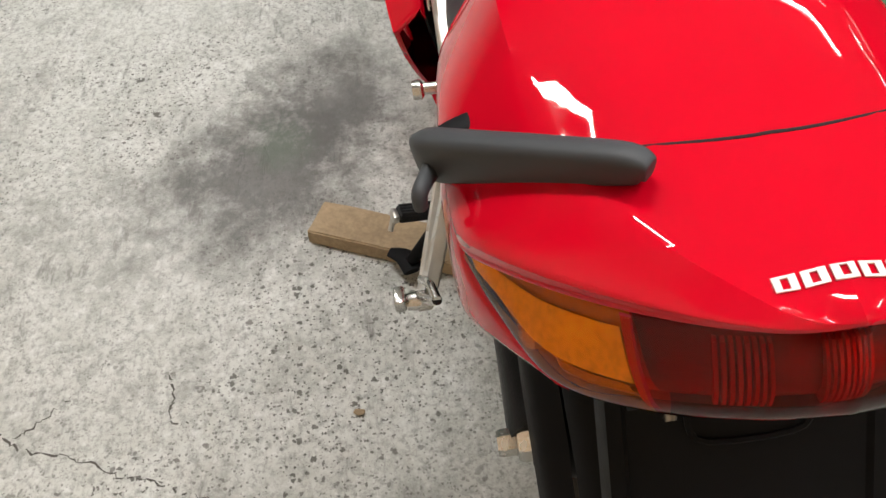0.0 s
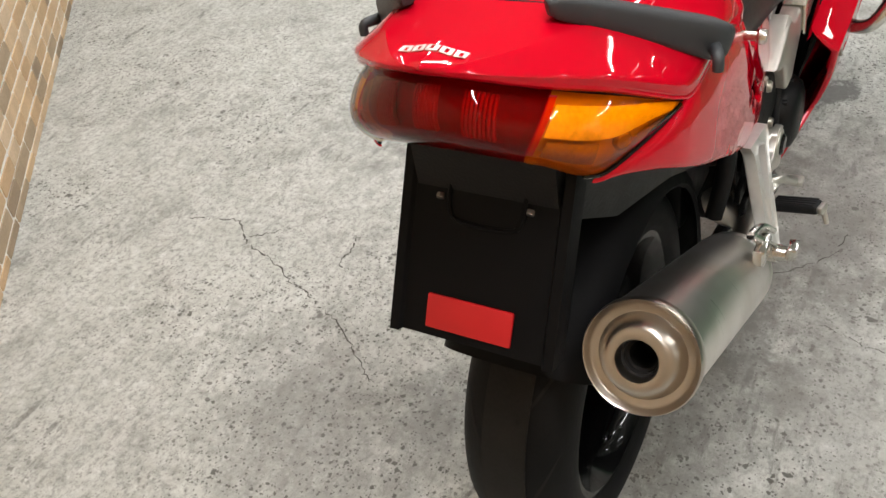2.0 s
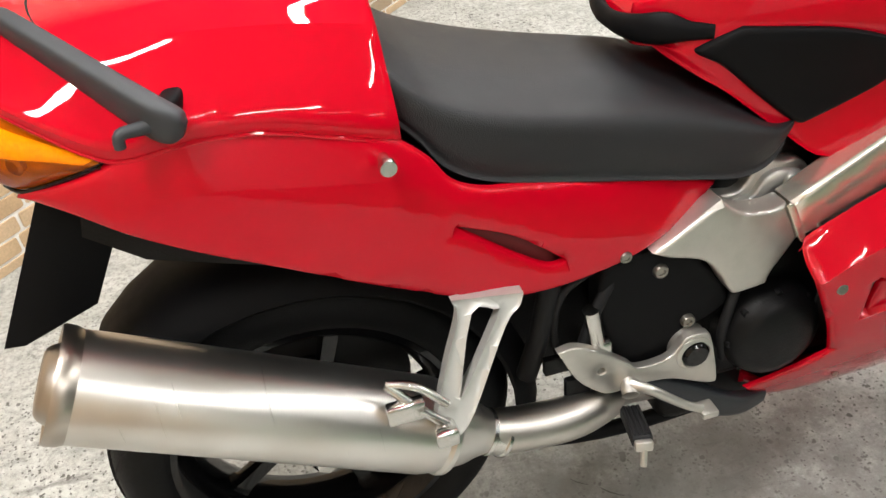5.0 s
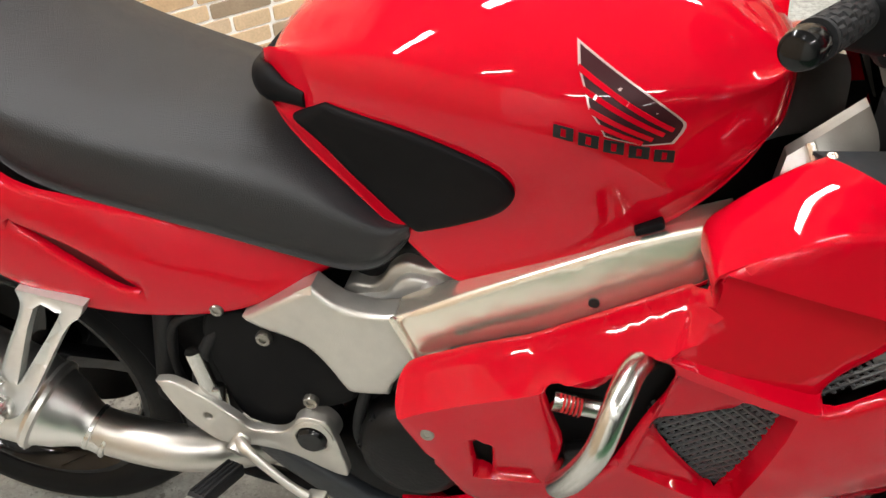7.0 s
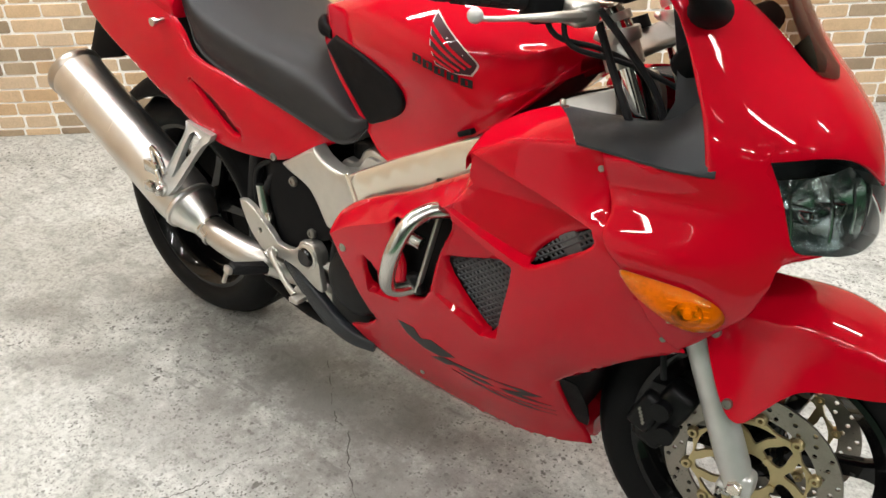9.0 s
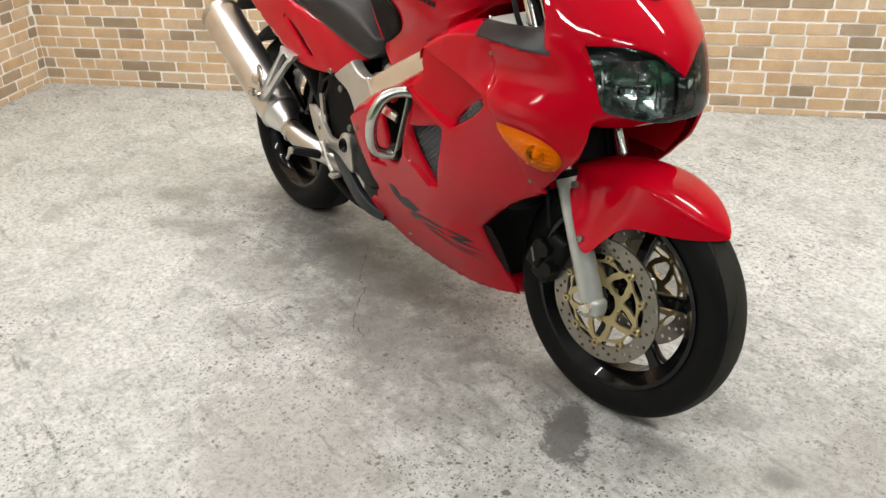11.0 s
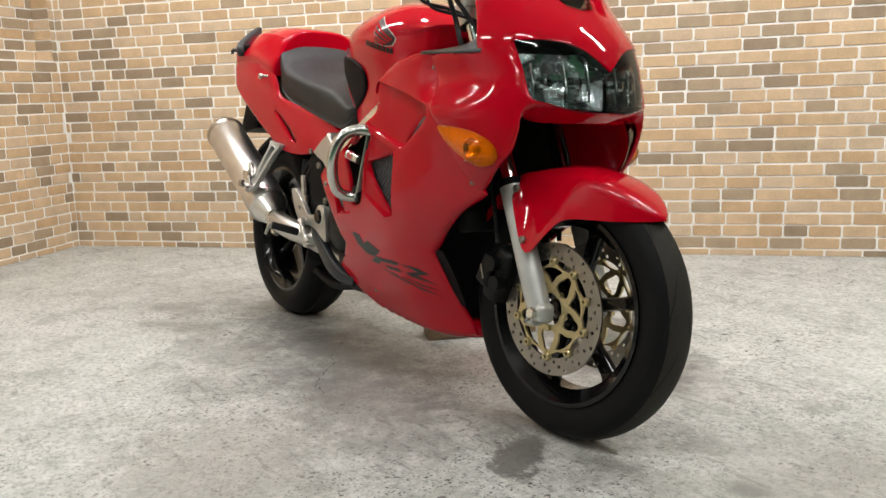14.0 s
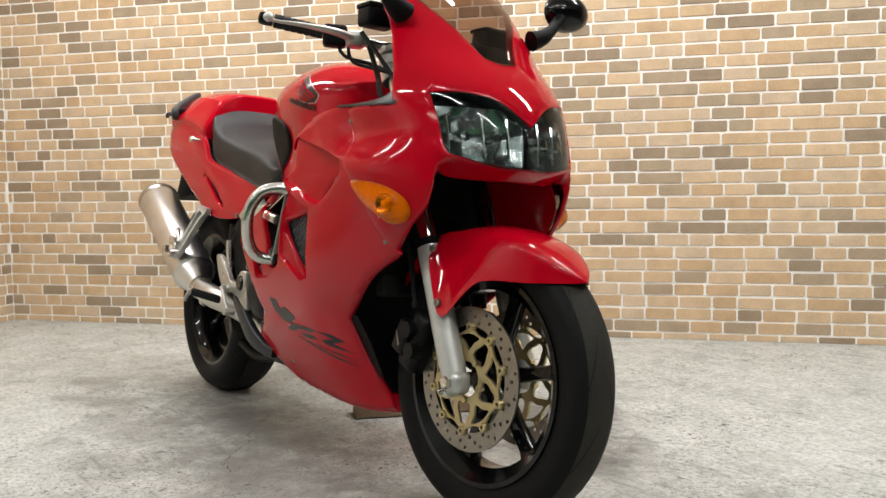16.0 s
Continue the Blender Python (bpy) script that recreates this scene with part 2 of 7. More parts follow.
def concrete_material():
    """Worn pale concrete: clouds, dark pits, scuffs, fine cracks, oil patches, one damp patch, and the bike's shade
    painted beneath it.
    """
    m = material("worn_concrete", (0.5, 0.5, 0.47), 0.7)
    n, l = m.node_tree.nodes, m.node_tree.links
    b = n["Principled BSDF"]
    g = n.new("ShaderNodeNewGeometry")
    pos = g.outputs["Position"]

    def noise_tex(scale, detail=6, rough=0.6, stretch=None):
        t = n.new("ShaderNodeTexNoise")
        t.inputs["Scale"].default_value, t.inputs["Detail"].default_value, t.inputs["Roughness"].default_value = scale, detail, rough
        if stretch:
            mp = n.new("ShaderNodeMapping")
            mp.inputs["Scale"].default_value, mp.inputs["Rotation"].default_value = stretch, (0, 0, 0.7)
            l.new(pos, mp.inputs["Vector"]), l.new(mp.outputs[0], t.inputs["Vector"])
        else:
            l.new(pos, t.inputs["Vector"])
        return t.outputs["Fac"]

    def ramp(fac, lo, hi, a=0.0, c=1.0):
        r = n.new("ShaderNodeMapRange")
        r.inputs[1].default_value, r.inputs[2].default_value, r.inputs[3].default_value, r.inputs[4].default_value = lo, hi, a, c
        l.new(fac, r.inputs[0])
        return r.outputs[0]

    def op(kind, x, y):
        o = n.new("ShaderNodeMath")
        o.operation = kind
        for i, v in enumerate((x, y)):
            if isinstance(v, (int, float)):
                o.inputs[i].default_value = v
            else:
                l.new(v, o.inputs[i])
        return o.outputs[0]

    def mix(fac, c1, c2):
        x = n.new("ShaderNodeMix")
        x.data_type = "RGBA"
        l.new(fac, x.inputs[0])
        for i, c in ((6, c1), (7, c2)):
            if isinstance(c, tuple):
                x.inputs[i].default_value = (*c, 1)
            else:
                l.new(c, x.inputs[i])
        return x.outputs[2]

    def spot(x, y, rx, ry, turn=0.0):
        mp = n.new("ShaderNodeMapping")
        mp.vector_type = "TEXTURE"
        mp.inputs["Location"].default_value, mp.inputs["Rotation"].default_value, mp.inputs["Scale"].default_value = (x, y, 0), (0, 0, radians(turn)), (rx, ry, 1)
        l.new(pos, mp.inputs["Vector"])
        ln = n.new("ShaderNodeVectorMath")
        ln.operation = "LENGTH"
        l.new(mp.outputs[0], ln.inputs[0])
        return ln.outputs["Value"]

    def specks(scale, share, size, jitter):
        """Separate ragged grains: some cells of a jittered net hold one."""
        wv = n.new("ShaderNodeTexNoise")
        wv.inputs["Scale"].default_value, wv.inputs["Detail"].default_value = scale * 1.6, 2
        l.new(pos, wv.inputs["Vector"])
        ad = n.new("ShaderNodeVectorMath")
        ad.operation = "MULTIPLY_ADD"
        ad.inputs[1].default_value = (jitter, jitter, 0)
        l.new(wv.outputs["Color"], ad.inputs[0]), l.new(pos, ad.inputs[2])
        v = n.new("ShaderNodeTexVoronoi")
        v.inputs["Scale"].default_value = scale
        l.new(ad.outputs[0], v.inputs["Vector"])
        sep = n.new("ShaderNodeSeparateColor")
        l.new(v.outputs["Color"], sep.inputs[0])
        live = op("LESS_THAN", sep.outputs[0], share)
        radius = op("MULTIPLY", sep.outputs[1], size)
        return op("MULTIPLY", live, ramp(op("SUBTRACT", v.outputs["Distance"], radius), -0.05, 0.03, 1, 0))

    clouds = noise_tex(1.4, 8, 0.62)
    mid = noise_tex(7, 8, 0.68)
    fine = noise_tex(60, 8, 0.8)
    col = mix(ramp(clouds, 0.35, 0.65), (0.430, 0.440, 0.405), (0.572, 0.583, 0.545))
    col = mix(ramp(mid, 0.42, 0.60, 0, 0.75), col, (0.612, 0.620, 0.590))
    col = mix(ramp(fine, 0.47, 0.60, 0.0, 0.72), col, (0.235, 0.232, 0.22))
    col = mix(ramp(noise_tex(26, 8, 0.78), 0.53, 0.64, 0.0, 0.62), col, (0.705, 0.715, 0.695))
    col = mix(ramp(noise_tex(19, 9, 0.80, (0.55, 1.5, 1)), 0.55, 0.66, 0.0, 0.48), col, (0.20, 0.202, 0.186))
    rag = op("MULTIPLY", op("SUBTRACT", noise_tex(3.5, 6, 0.7), 0.5), 2.6)
    worn = ramp(noise_tex(1.7, 6, 0.65), 0.42, 0.58, 0.12, 1.0)
    for x, y, rx, ry in ((0.40, 0.42, 0.42, 0.36), (-0.22, 0.60, 0.45, 0.36), (-0.15, 0.35, 0.30, 0.25), (0.75, -0.55, 0.5, 0.35), (1.6, -0.5, 0.6, 0.4)):
        worn = op("MAXIMUM", worn, ramp(op("ADD", spot(x, y, rx, ry), rag), 0.5, 1.3, 1, 0))
    grit = op("MAXIMUM", specks(160, 0.52, 0.5, 0.007), op("MAXIMUM", specks(78, 0.30, 0.46, 0.013), specks(34, 0.09, 0.32, 0.03)))
    pits = op("MULTIPLY", grit, worn)
    col = mix(op("MULTIPLY", pits, 0.9), col, (0.085, 0.08, 0.07))
    flecks = op("MULTIPLY", specks(95, 0.16, 0.45, 0.008), worn)
    col = mix(op("MULTIPLY", flecks, 0.5), col, (0.72, 0.72, 0.70))
    scuff = op("MULTIPLY", ramp(noise_tex(16, 5, 0.65, (0.4, 1.8, 1)), 0.57, 0.66), ramp(noise_tex(2.2, 4), 0.42, 0.56))
    col = mix(op("MULTIPLY", scuff, 0.60), col, (0.13, 0.124, 0.114))
    grime = ramp(noise_tex(4.2, 10, 0.82), 0.51, 0.63, 0, 0.60)
    col = mix(grime, col, (0.228, 0.228, 0.206))
    crack = op("MULTIPLY", scuff, 0.3)
    # oil and damp patches, plus broad ones painting dirt and shade beneath the bike
    ragged = op("ADD", op("MULTIPLY", op("SUBTRACT", noise_tex(7, 8, 0.8), 0.5), 2.6), op("MULTIPLY", op("SUBTRACT", fine, 0.5), 1.6))
    stain_shade = 0.0
    for x, y, rx, ry, turn, strength, tone in ((0.90, 0.62, 0.36, 0.27, -35, 0.85, (0.085, 0.083, 0.078)), (1.16, 0.44, 0.28, 0.21, 10, 0.8, (0.095, 0.093, 0.088)), (1.0, 0.58, 0.10, 0.08, 0, 0.35, (0.09, 0.14, 0.09)),
                                               (1.462, -0.195, 0.125, 0.060, -52, 0.88, (0.115, 0.113, 0.106)), (1.60, -0.07, 0.125, 0.040, 22, 0.55, (0.18, 0.176, 0.165)), (0.40, -0.14, 0.16, 0.12, 20, 0.6, (0.16, 0.155, 0.145)), (0.77, -0.32, 0.16, 0.09, 30, 0.5, (0.17, 0.165, 0.155)), (0.27, -0.30, 0.14, 0.09, 0, 0.5, (0.17, 0.165, 0.155)), (0.55, -0.53, 0.14, 0.08, 40, 0.4, (0.2, 0.19, 0.175)), (0.45, -0.10, 0.85, 0.20, 0, 0.72, (0.15, 0.146, 0.136)), (0.85, -0.28, 0.5, 0.20, -8, 0.6, (0.17, 0.165, 0.153)), (-0.43, -0.35, 0.16, 0.08, 20, 0.6, (0.17, 0.163, 0.145)), (-0.14, -0.42, 0.20, 0.09, 30, 0.55, (0.18, 0.172, 0.155)), (0.30, -0.40, 0.35, 0.14, 10, 0.5, (0.19, 0.183, 0.168)), (1.95, -0.55, 0.5, 0.3, 25, 0.55, (0.27, 0.255, 0.225)), (1.15, -0.75, 0.5, 0.3, -20, 0.5, (0.26, 0.245, 0.215)), (2.0, 0.25, 0.45, 0.28, 60, 0.5, (0.26, 0.245, 0.215)), (2.5, -0.1, 0.45, 0.3, 10, 0.5, (0.27, 0.255, 0.225)), (1.25, -0.1, 0.16, 0.10, 30, 0.5, (0.17, 0.163, 0.15)), (-0.20, 0.55, 0.30, 0.20, 40, 0.55, (0.15, 0.146, 0.138)), (-0.10, 0.33, 0.16, 0.10, 10, 0.6, (0.13, 0.127, 0.12)), (1.86, 0.05, 0.05, 0.03, 20, 0.6, (0.12, 0.12, 0.11))):
        d = op("ADD", spot(x, y, rx, ry, turn), ragged)
        f = op("MULTIPLY", ramp(d, *((0.8, 1.0) if rx < 0.13 and strength > 0.8 else (0.35, 1.15)), 1, 0), strength)
        col = mix(f, col, tone)
        stain_shade = op("MAXIMUM", f, stain_shade)
    l.new(col, b.inputs["Base Color"])
    rg = op("SUBTRACT", ramp(mid, 0.3, 0.7, 0.78, 0.5), op("MULTIPLY", stain_shade, 0.22))
    l.new(rg, b.inputs["Roughness"])
    h = op("ADD", op("MULTIPLY", fine, 0.5), op("SUBTRACT", op("MULTIPLY", mid, 0.6), op("ADD", op("MULTIPLY", pits, 0.5), crack)))
    bp = n.new("ShaderNodeBump")
    bp.inputs["Strength"].default_value, bp.inputs["Distance"].default_value = 0.7, 0.004
    l.new(h, bp.inputs["Height"]), l.new(bp.outputs[0], b.inputs["Normal"])
    return m


CONCRETE = concrete_material()
GREEN_FLOOR = material("green_floor_paint", (0.045, 0.13, 0.065), 0.4, var=0.3, var_scale=4, bump=0.3, bump_scale=120, rough_var=0.12)


# ---- shape helpers ----
def part(name, geo, mat, parent=None, label="", sharp=38, smooth=True):
    """One mesh object from (vertices, faces) or a bmesh, under a thing or a part."""
    me = bpy.data.meshes.new(name)
    if isinstance(geo, bmesh.types.BMesh):
        bm = geo
    else:
        bm = bmesh.new()
        vs = [bm.verts.new(v) for v in geo[0]]
        for f in geo[1]:
            if len(set(f)) == len(f) > 2:
                try:
                    bm.faces.new([vs[i] for i in f])
                except ValueError:
                    pass
        bmesh.ops.remove_doubles(bm, verts=bm.verts, dist=1e-5)
        bmesh.ops.recalc_face_normals(bm, faces=bm.faces)
    bm.to_mesh(me)
    bm.free()
    if smooth:
        me.polygons.foreach_set("use_smooth", [True] * len(me.polygons))
        me.set_sharp_from_angle(angle=radians(sharp))
    me.materials.append(mat)
    ob = new(name, me)
    if parent is not None:
        ob.parent = parent
    if label:
        ob["label"] = label
    return ob


def join(*geos):
    vs, fs = [], []
    for v, f in geos:
        k = len(vs)
        vs += [tuple(p) for p in v]
        fs += [tuple(i + k for i in q) for q in f]
    return vs, fs


def moved(geo, m):
    return [tuple(m @ Vector(p)) for p in geo[0]], geo[1]


def mirrored(geo):
    return [(p[0], -p[1], p[2]) for p in geo[0]], [tuple(reversed(f)) for f in geo[1]]


def curve(points, steps=6, closed=False):
    """Catmull-Rom through points; a point whose last extra entry is True is a corner."""
    P = [np.array(p[:-1] if isinstance(p[-1], bool) else p, float) for p in points]
    S = [isinstance(p[-1], bool) and p[-1] for p in points]
    n, out = len(P), []
    for i in range(n if closed else n - 1):
        a, b = P[i], P[(i + 1) % n]
        p0 = a if S[i] or (not closed and i == 0) else P[i - 1]
        p3 = b if S[(i + 1) % n] or (not closed and i == n - 2) else P[(i + 2) % n]
        ma, mb = (b - p0) / 2, (p3 - a) / 2
        if S[i]:
            ma = b - a
        if S[(i + 1) % n]:
            mb = b - a
        for k in range(steps):
            t = k / steps
            out.append((2 * t**3 - 3 * t**2 + 1) * a + (t**3 - 2 * t**2 + t) * ma + (-2 * t**3 + 3 * t**2) * b + (t**3 - t**2) * mb)
    if not closed:
        out.append(P[-1])
    return out


def bridge(rings, closed=True, caps=True):
    n = len(rings[0])
    vs = [tuple(p) for r in rings for p in r]
    fs = []
    for i in range(len(rings) - 1):
        for j in range(n if closed else n - 1):
            k = (j + 1) % n
            fs.append((i * n + j, i * n + k, (i + 1) * n + k, (i + 1) * n + j))
    if caps:
        fs += [tuple(range(n)), tuple(reversed(range((len(rings) - 1) * n, len(rings) * n)))]
    return vs, fs


def tube(points, r, n=12, steps=5, smooth=True, flat=1.0):
    """A pipe along a smooth line; r may be a list, one a given point."""
    rr = list(r) if isinstance(r, (list, tuple)) else [r] * len(points)
    pts = [np.r_[p, q] for p, q in zip(points, rr)]
    pts = curve(pts, steps) if smooth else pts
    P = [Vector(p[:3]) for p in pts]
    rings, up = [], None
    for i, p in enumerate(P):
        d = (P[min(i + 1, len(P) - 1)] - P[max(i - 1, 0)]).normalized()
        if up is None:
            up = Vector((0, 0, 1)) if abs(d.z) < 0.9 else Vector((1, 0, 0))
        a = (up - d * up.dot(d)).normalized()
        c = d.cross(a)
        up = a
        rings.append([tuple(p + (a * math.cos(t) * flat + c * math.sin(t)) * pts[i][3]) for t in (2 * math.pi * k / n for k in range(n))])
    return bridge(rings)


def bar(points, widths, heights, lean=0.0, n=20, steps=6):
    """A rounded-rectangle rail along a smooth line, its upright side tipped by lean."""
    pts = curve([np.r_[p, w, h] for p, w, h in zip(points, widths, heights)], steps)
    rings = []
    for i, p in enumerate(pts):
        d = Vector(pts[min(i + 1, len(pts) - 1)][:3] - pts[max(i - 1, 0)][:3]).normalized()
        up = Vector((0, lean, 1))
        a = (up - d * up.dot(d)).normalized()
        c = d.cross(a)
        ring = []
        for k in range(n):
            t = 2 * math.pi * k / n
            ca, sa = math.cos(t), math.sin(t)
            ring.append(tuple(Vector(p[:3]) + a * math.copysign(abs(ca) ** 0.55, ca) * p[4] / 2 + c * math.copysign(abs(sa) ** 0.55, sa) * p[3] / 2))
        rings.append(ring)
    return bridge(rings)


def lathe(profile, centre, axis, n=48, closed_profile=True, arc=(0, 360), start=None):
    """Turns (radius, along) pairs round an axis."""
    ax = Vector(axis).normalized()
    a = Vector(start) if start else (Vector((0, 0, 1)) if abs(ax.z) < 0.9 else Vector((1, 0, 0)))
    a = (a - ax * a.dot(ax)).normalized()
    c = ax.cross(a)
    full = arc[1] - arc[0] >= 360
    cen = Vector(centre)
    rings = []
    for k in range(n if full else n + 1):
        t = radians(arc[0] + (arc[1] - arc[0]) * k / n)
        d = a * math.cos(t) + c * math.sin(t)
        rings.append([tuple(cen + d * r + ax * h) for r, h in profile])
    if full:
        rings.append(rings[0])
    return bridge(rings, closed_profile, caps=not full)


def block(size, centre=(0, 0, 0), bevel=0.003, seg=2, m=None):
    bm = bmesh.new()
    bmesh.ops.create_cube(bm, size=1)
    bmesh.ops.scale(bm, vec=size, verts=bm.verts)
    if bevel:
        bmesh.ops.bevel(bm, geom=bm.edges[:], offset=bevel, segments=seg, affect="EDGES", profile=0.5)
    bmesh.ops.translate(bm, vec=centre, verts=bm.verts)
    if m is not None:
        bmesh.ops.transform(bm, matrix=m, verts=bm.verts)
    bm.verts.ensure_lookup_table()
    out = [tuple(v.co) for v in bm.verts], [tuple(v.index for v in f.verts) for f in bm.faces]
    bm.free()
    return out


def inside(pts, poly):
    pts, poly = np.asarray(pts), np.asarray(poly)
    x, y, r = pts[:, 0], pts[:, 1], np.zeros(len(pts), bool)
    for a, b in zip(poly, np.roll(poly, -1, 0)):
        hit = (a[1] > y) != (b[1] > y)
        with np.errstate(divide="ignore", invalid="ignore"):
            r ^= hit & (x < (b[0] - a[0]) * (y - a[1]) / (b[1] - a[1]) + a[0])
    return r


def to_edge(pts, polys):
    pts = np.asarray(pts)
    best = np.full(len(pts), 1e9)
    for poly in polys:
        poly = np.asarray(poly)
        for a, b in zip(poly, np.roll(poly, -1, 0)):
            d = b - a
            t = np.clip(((pts - a) @ d) / max(d @ d, 1e-12), 0, 1)
            best = np.minimum(best, np.linalg.norm(pts - a - t[:, None] * d, axis=1))
    return best


def fill(outline, holes=(), res=0.02, roll=0.0, lines=()):
    """Triangles over a flat outline with holes: 2D points, triangles, and each point's way to the nearest edge."""
    from mathutils.geometry import delaunay_2d_cdt
    loops = [np.asarray(outline)] + [np.asarray(h) for h in holes]
    P, E = [], []
    for lp in loops:
        k = len(P)
        P += [tuple(p) for p in lp]
        E += [(k + i, k + (i + 1) % len(lp)) for i in range(len(lp))]
    lo, hi = loops[0].min(0), loops[0].max(0)
    gx, gy = np.meshgrid(np.arange(lo[0], hi[0], res), np.arange(lo[1], hi[1], res * 0.87))
    gx[1::2] += res / 2
    grid = np.stack([gx.ravel(), gy.ravel()], 1)
    extra = [grid]
    if roll:
        for lp in loops:
            d = np.roll(lp, -1, 0) - np.roll(lp, 1, 0)
            nn = np.stack([-d[:, 1], d[:, 0]], 1) / (np.linalg.norm(d, axis=1)[:, None] + 1e-9)
            for s in (-1, 1):
                for w in (0.12, 0.4, 1.0):
                    extra.append(lp + nn * s * roll * w)
    for lp in lines:
        a, c = np.asarray(lp, float), np.roll(np.asarray(lp, float), -1, 0)
        for p, r in zip(a, c):
            d = (r - p) / np.linalg.norm(r - p)
            for off in (-0.0065, -0.0035, 0.0, 0.0035, 0.0065):
                for t in np.arange(0, np.linalg.norm(r - p), 0.0055):
                    extra.append((p + d * t + np.array((-d[1], d[0])) * off)[None])
    if lines:
        extra[0] = grid[to_edge(grid, [np.asarray(lp, float) for lp in lines]) > 0.010]
    grid = np.concatenate(extra)
    ok = inside(grid, loops[0])
    for h in loops[1:]:
        ok &= ~inside(grid, h)
    grid = grid[ok]
    de = to_edge(grid, loops)
    keep = de > (roll * 0.1 if roll else res * 0.45)
    if roll:
        first = len(extra[0])
        idx = np.arange(len(ok))[ok]
        keep &= (idx >= first) | (de > roll * 1.25)
    P += [tuple(p) for p in grid[keep]]
    v, _, tris, *_ = delaunay_2d_cdt([Vector(p) for p in P], E, [], 0, 1e-5)
    v = np.array([tuple(p) for p in v])
    tris = [t for t in tris]
    cen = np.array([v[list(t)].mean(0) for t in tris])
    ok = inside(cen, loops[0])
    for h in loops[1:]:
        ok &= ~inside(cen, h)
    tris = [tuple(t) for t, k in zip(tris, ok) if k]
    return v, tris, to_edge(v, loops)


def panel(outline, place, holes=(), res=0.022, roll=0.006, thick=0.004, lines=()):
    """A moulded sheet: place(u, v, depth) gives the point; its edges roll inwards."""
    v, tris, de = fill(outline, holes, res, roll, lines)
    if roll:
        q = np.clip(1 - de / roll, 0, 1)
        dep = roll * (1 - np.sqrt(np.clip(1 - q * q, 0, 1)))
    else:
        dep = np.zeros(len(v))
    n = len(v)
    vs = [tuple(place(p[0], p[1], d)) for p, d in zip(v, dep)] + [tuple(place(p[0], p[1], d + thick)) for p, d in zip(v, dep)]
    fs = list(tris) + [tuple(i + n for i in reversed(t)) for t in tris]
    cnt = {}
    for t in tris:
        for a, b in ((t[0], t[1]), (t[1], t[2]), (t[2], t[0])):
            cnt[(a, b)] = 1
    for a, b in cnt:
        if (b, a) not in cnt:
            fs.append((b, a, a + n, b + n))
    return vs, fs


def extruded(outline, y0, y1, holes=(), bevel=0.002, place=None):
    """A plate cut from an (x, z) outline between two y, edges rounded."""
    out = place or (lambda x, y, z: (x, y, z))
    s = 1 if y1 > y0 else -1
    return panel(outline, lambda u, w, d: out(u, y0 + s * d, w), holes, res=0.03, roll=bevel, thick=abs(y1 - y0) - bevel)


def patch(rows, thick=0.004, steps=4, down=(0, 0, -1)):
    """A smooth sheet through a grid of points, with thickness."""
    R = [curve(r, steps) for r in rows]
    C = list(zip(*R))
    C = [curve(list(c), steps) for c in C]
    d = np.array(down) * thick
    nu, nv = len(C), len(C[0])
    top = [p for c in C for p in c]
    vs = [tuple(p) for p in top] + [tuple(p + d) for p in top]
    fs, k = [], len(top)
    for i in range(nu - 1):
        for j in range(nv - 1):
            q = (i * nv + j, (i + 1) * nv + j, (i + 1) * nv + j + 1, i * nv + j + 1)
            fs += [q, tuple(x + k for x in reversed(q))]
    rim = [i * nv for i in range(nu)] + [(nu - 1) * nv + j for j in range(1, nv)] + [i * nv + nv - 1 for i in range(nu - 2, -1, -1)] + [j for j in range(nv - 2, 0, -1)]
    for a, b in zip(rim, rim[1:] + rim[:1]):
        fs.append((a, b, b + k, a + k))
    return vs, fs


def bolt_at(p, normal, r=0.007, h=0.004):
    return lathe([(0.0, h * 0.6), (r * 0.45, h * 0.6), (r * 0.5, h), (r * 0.85, h), (r, h * 0.5), (r, -0.004), (0.0, -0.004)], p, normal, 14, closed_profile=False)


def table(rows, key):
    """Smooth lookup through (key, value...) rows."""
    a = np.array(rows, float)
    k = min(max(key, a[0, 0]), a[-1, 0])
    i = int(min(max(np.searchsorted(a[:, 0], k) - 1, 0), len(a) - 2))
    h = a[i + 1, 0] - a[i, 0]
    t = (k - a[i, 0]) / h
    sl = lambda j: (a[min(j + 1, len(a) - 1), 1:] - a[max(j - 1, 0), 1:]) / (a[min(j + 1, len(a) - 1), 0] - a[max(j - 1, 0), 0])
    return (2 * t**3 - 3 * t**2 + 1) * a[i, 1:] + (t**3 - 2 * t**2 + t) * h * sl(i) + (-2 * t**3 + 3 * t**2) * a[i + 1, 1:] + (t**3 - t**2) * h * sl(i + 1)


def loft_half(rows, section, steps=5, psteps=4, caps=True):
    """Loft along x through table rows; section(row) gives the half outline (y, z) from the lower edge to the crown, mirrored."""
    R = curve([tuple(r) for r in rows], steps)
    rings = []
    for r in R:
        half = curve(section(r), psteps)
        ring = [(r[0], -p[0], p[1]) for p in half] + [(r[0], p[0], p[1]) for p in reversed(half[:-1])]
        rings.append(ring)
    return bridge(rings, True, caps)


# ---- the room ----
U0, U1, V0, V1, ZC = ROOM
GREEN_V = -1.735


def slab(u0, u1, v0, v1, z0, z1):
    c = [room(u, v, z) for z in (z0, z1) for u, v in ((u0, v0), (u1, v0), (u1, v1), (u0, v1))]
    return [tuple(p) for p in c], [(3, 2, 1, 0), (4, 5, 6, 7), (0, 1, 5, 4), (1, 2, 6, 5), (2, 3, 7, 6), (3, 0, 4, 7)]


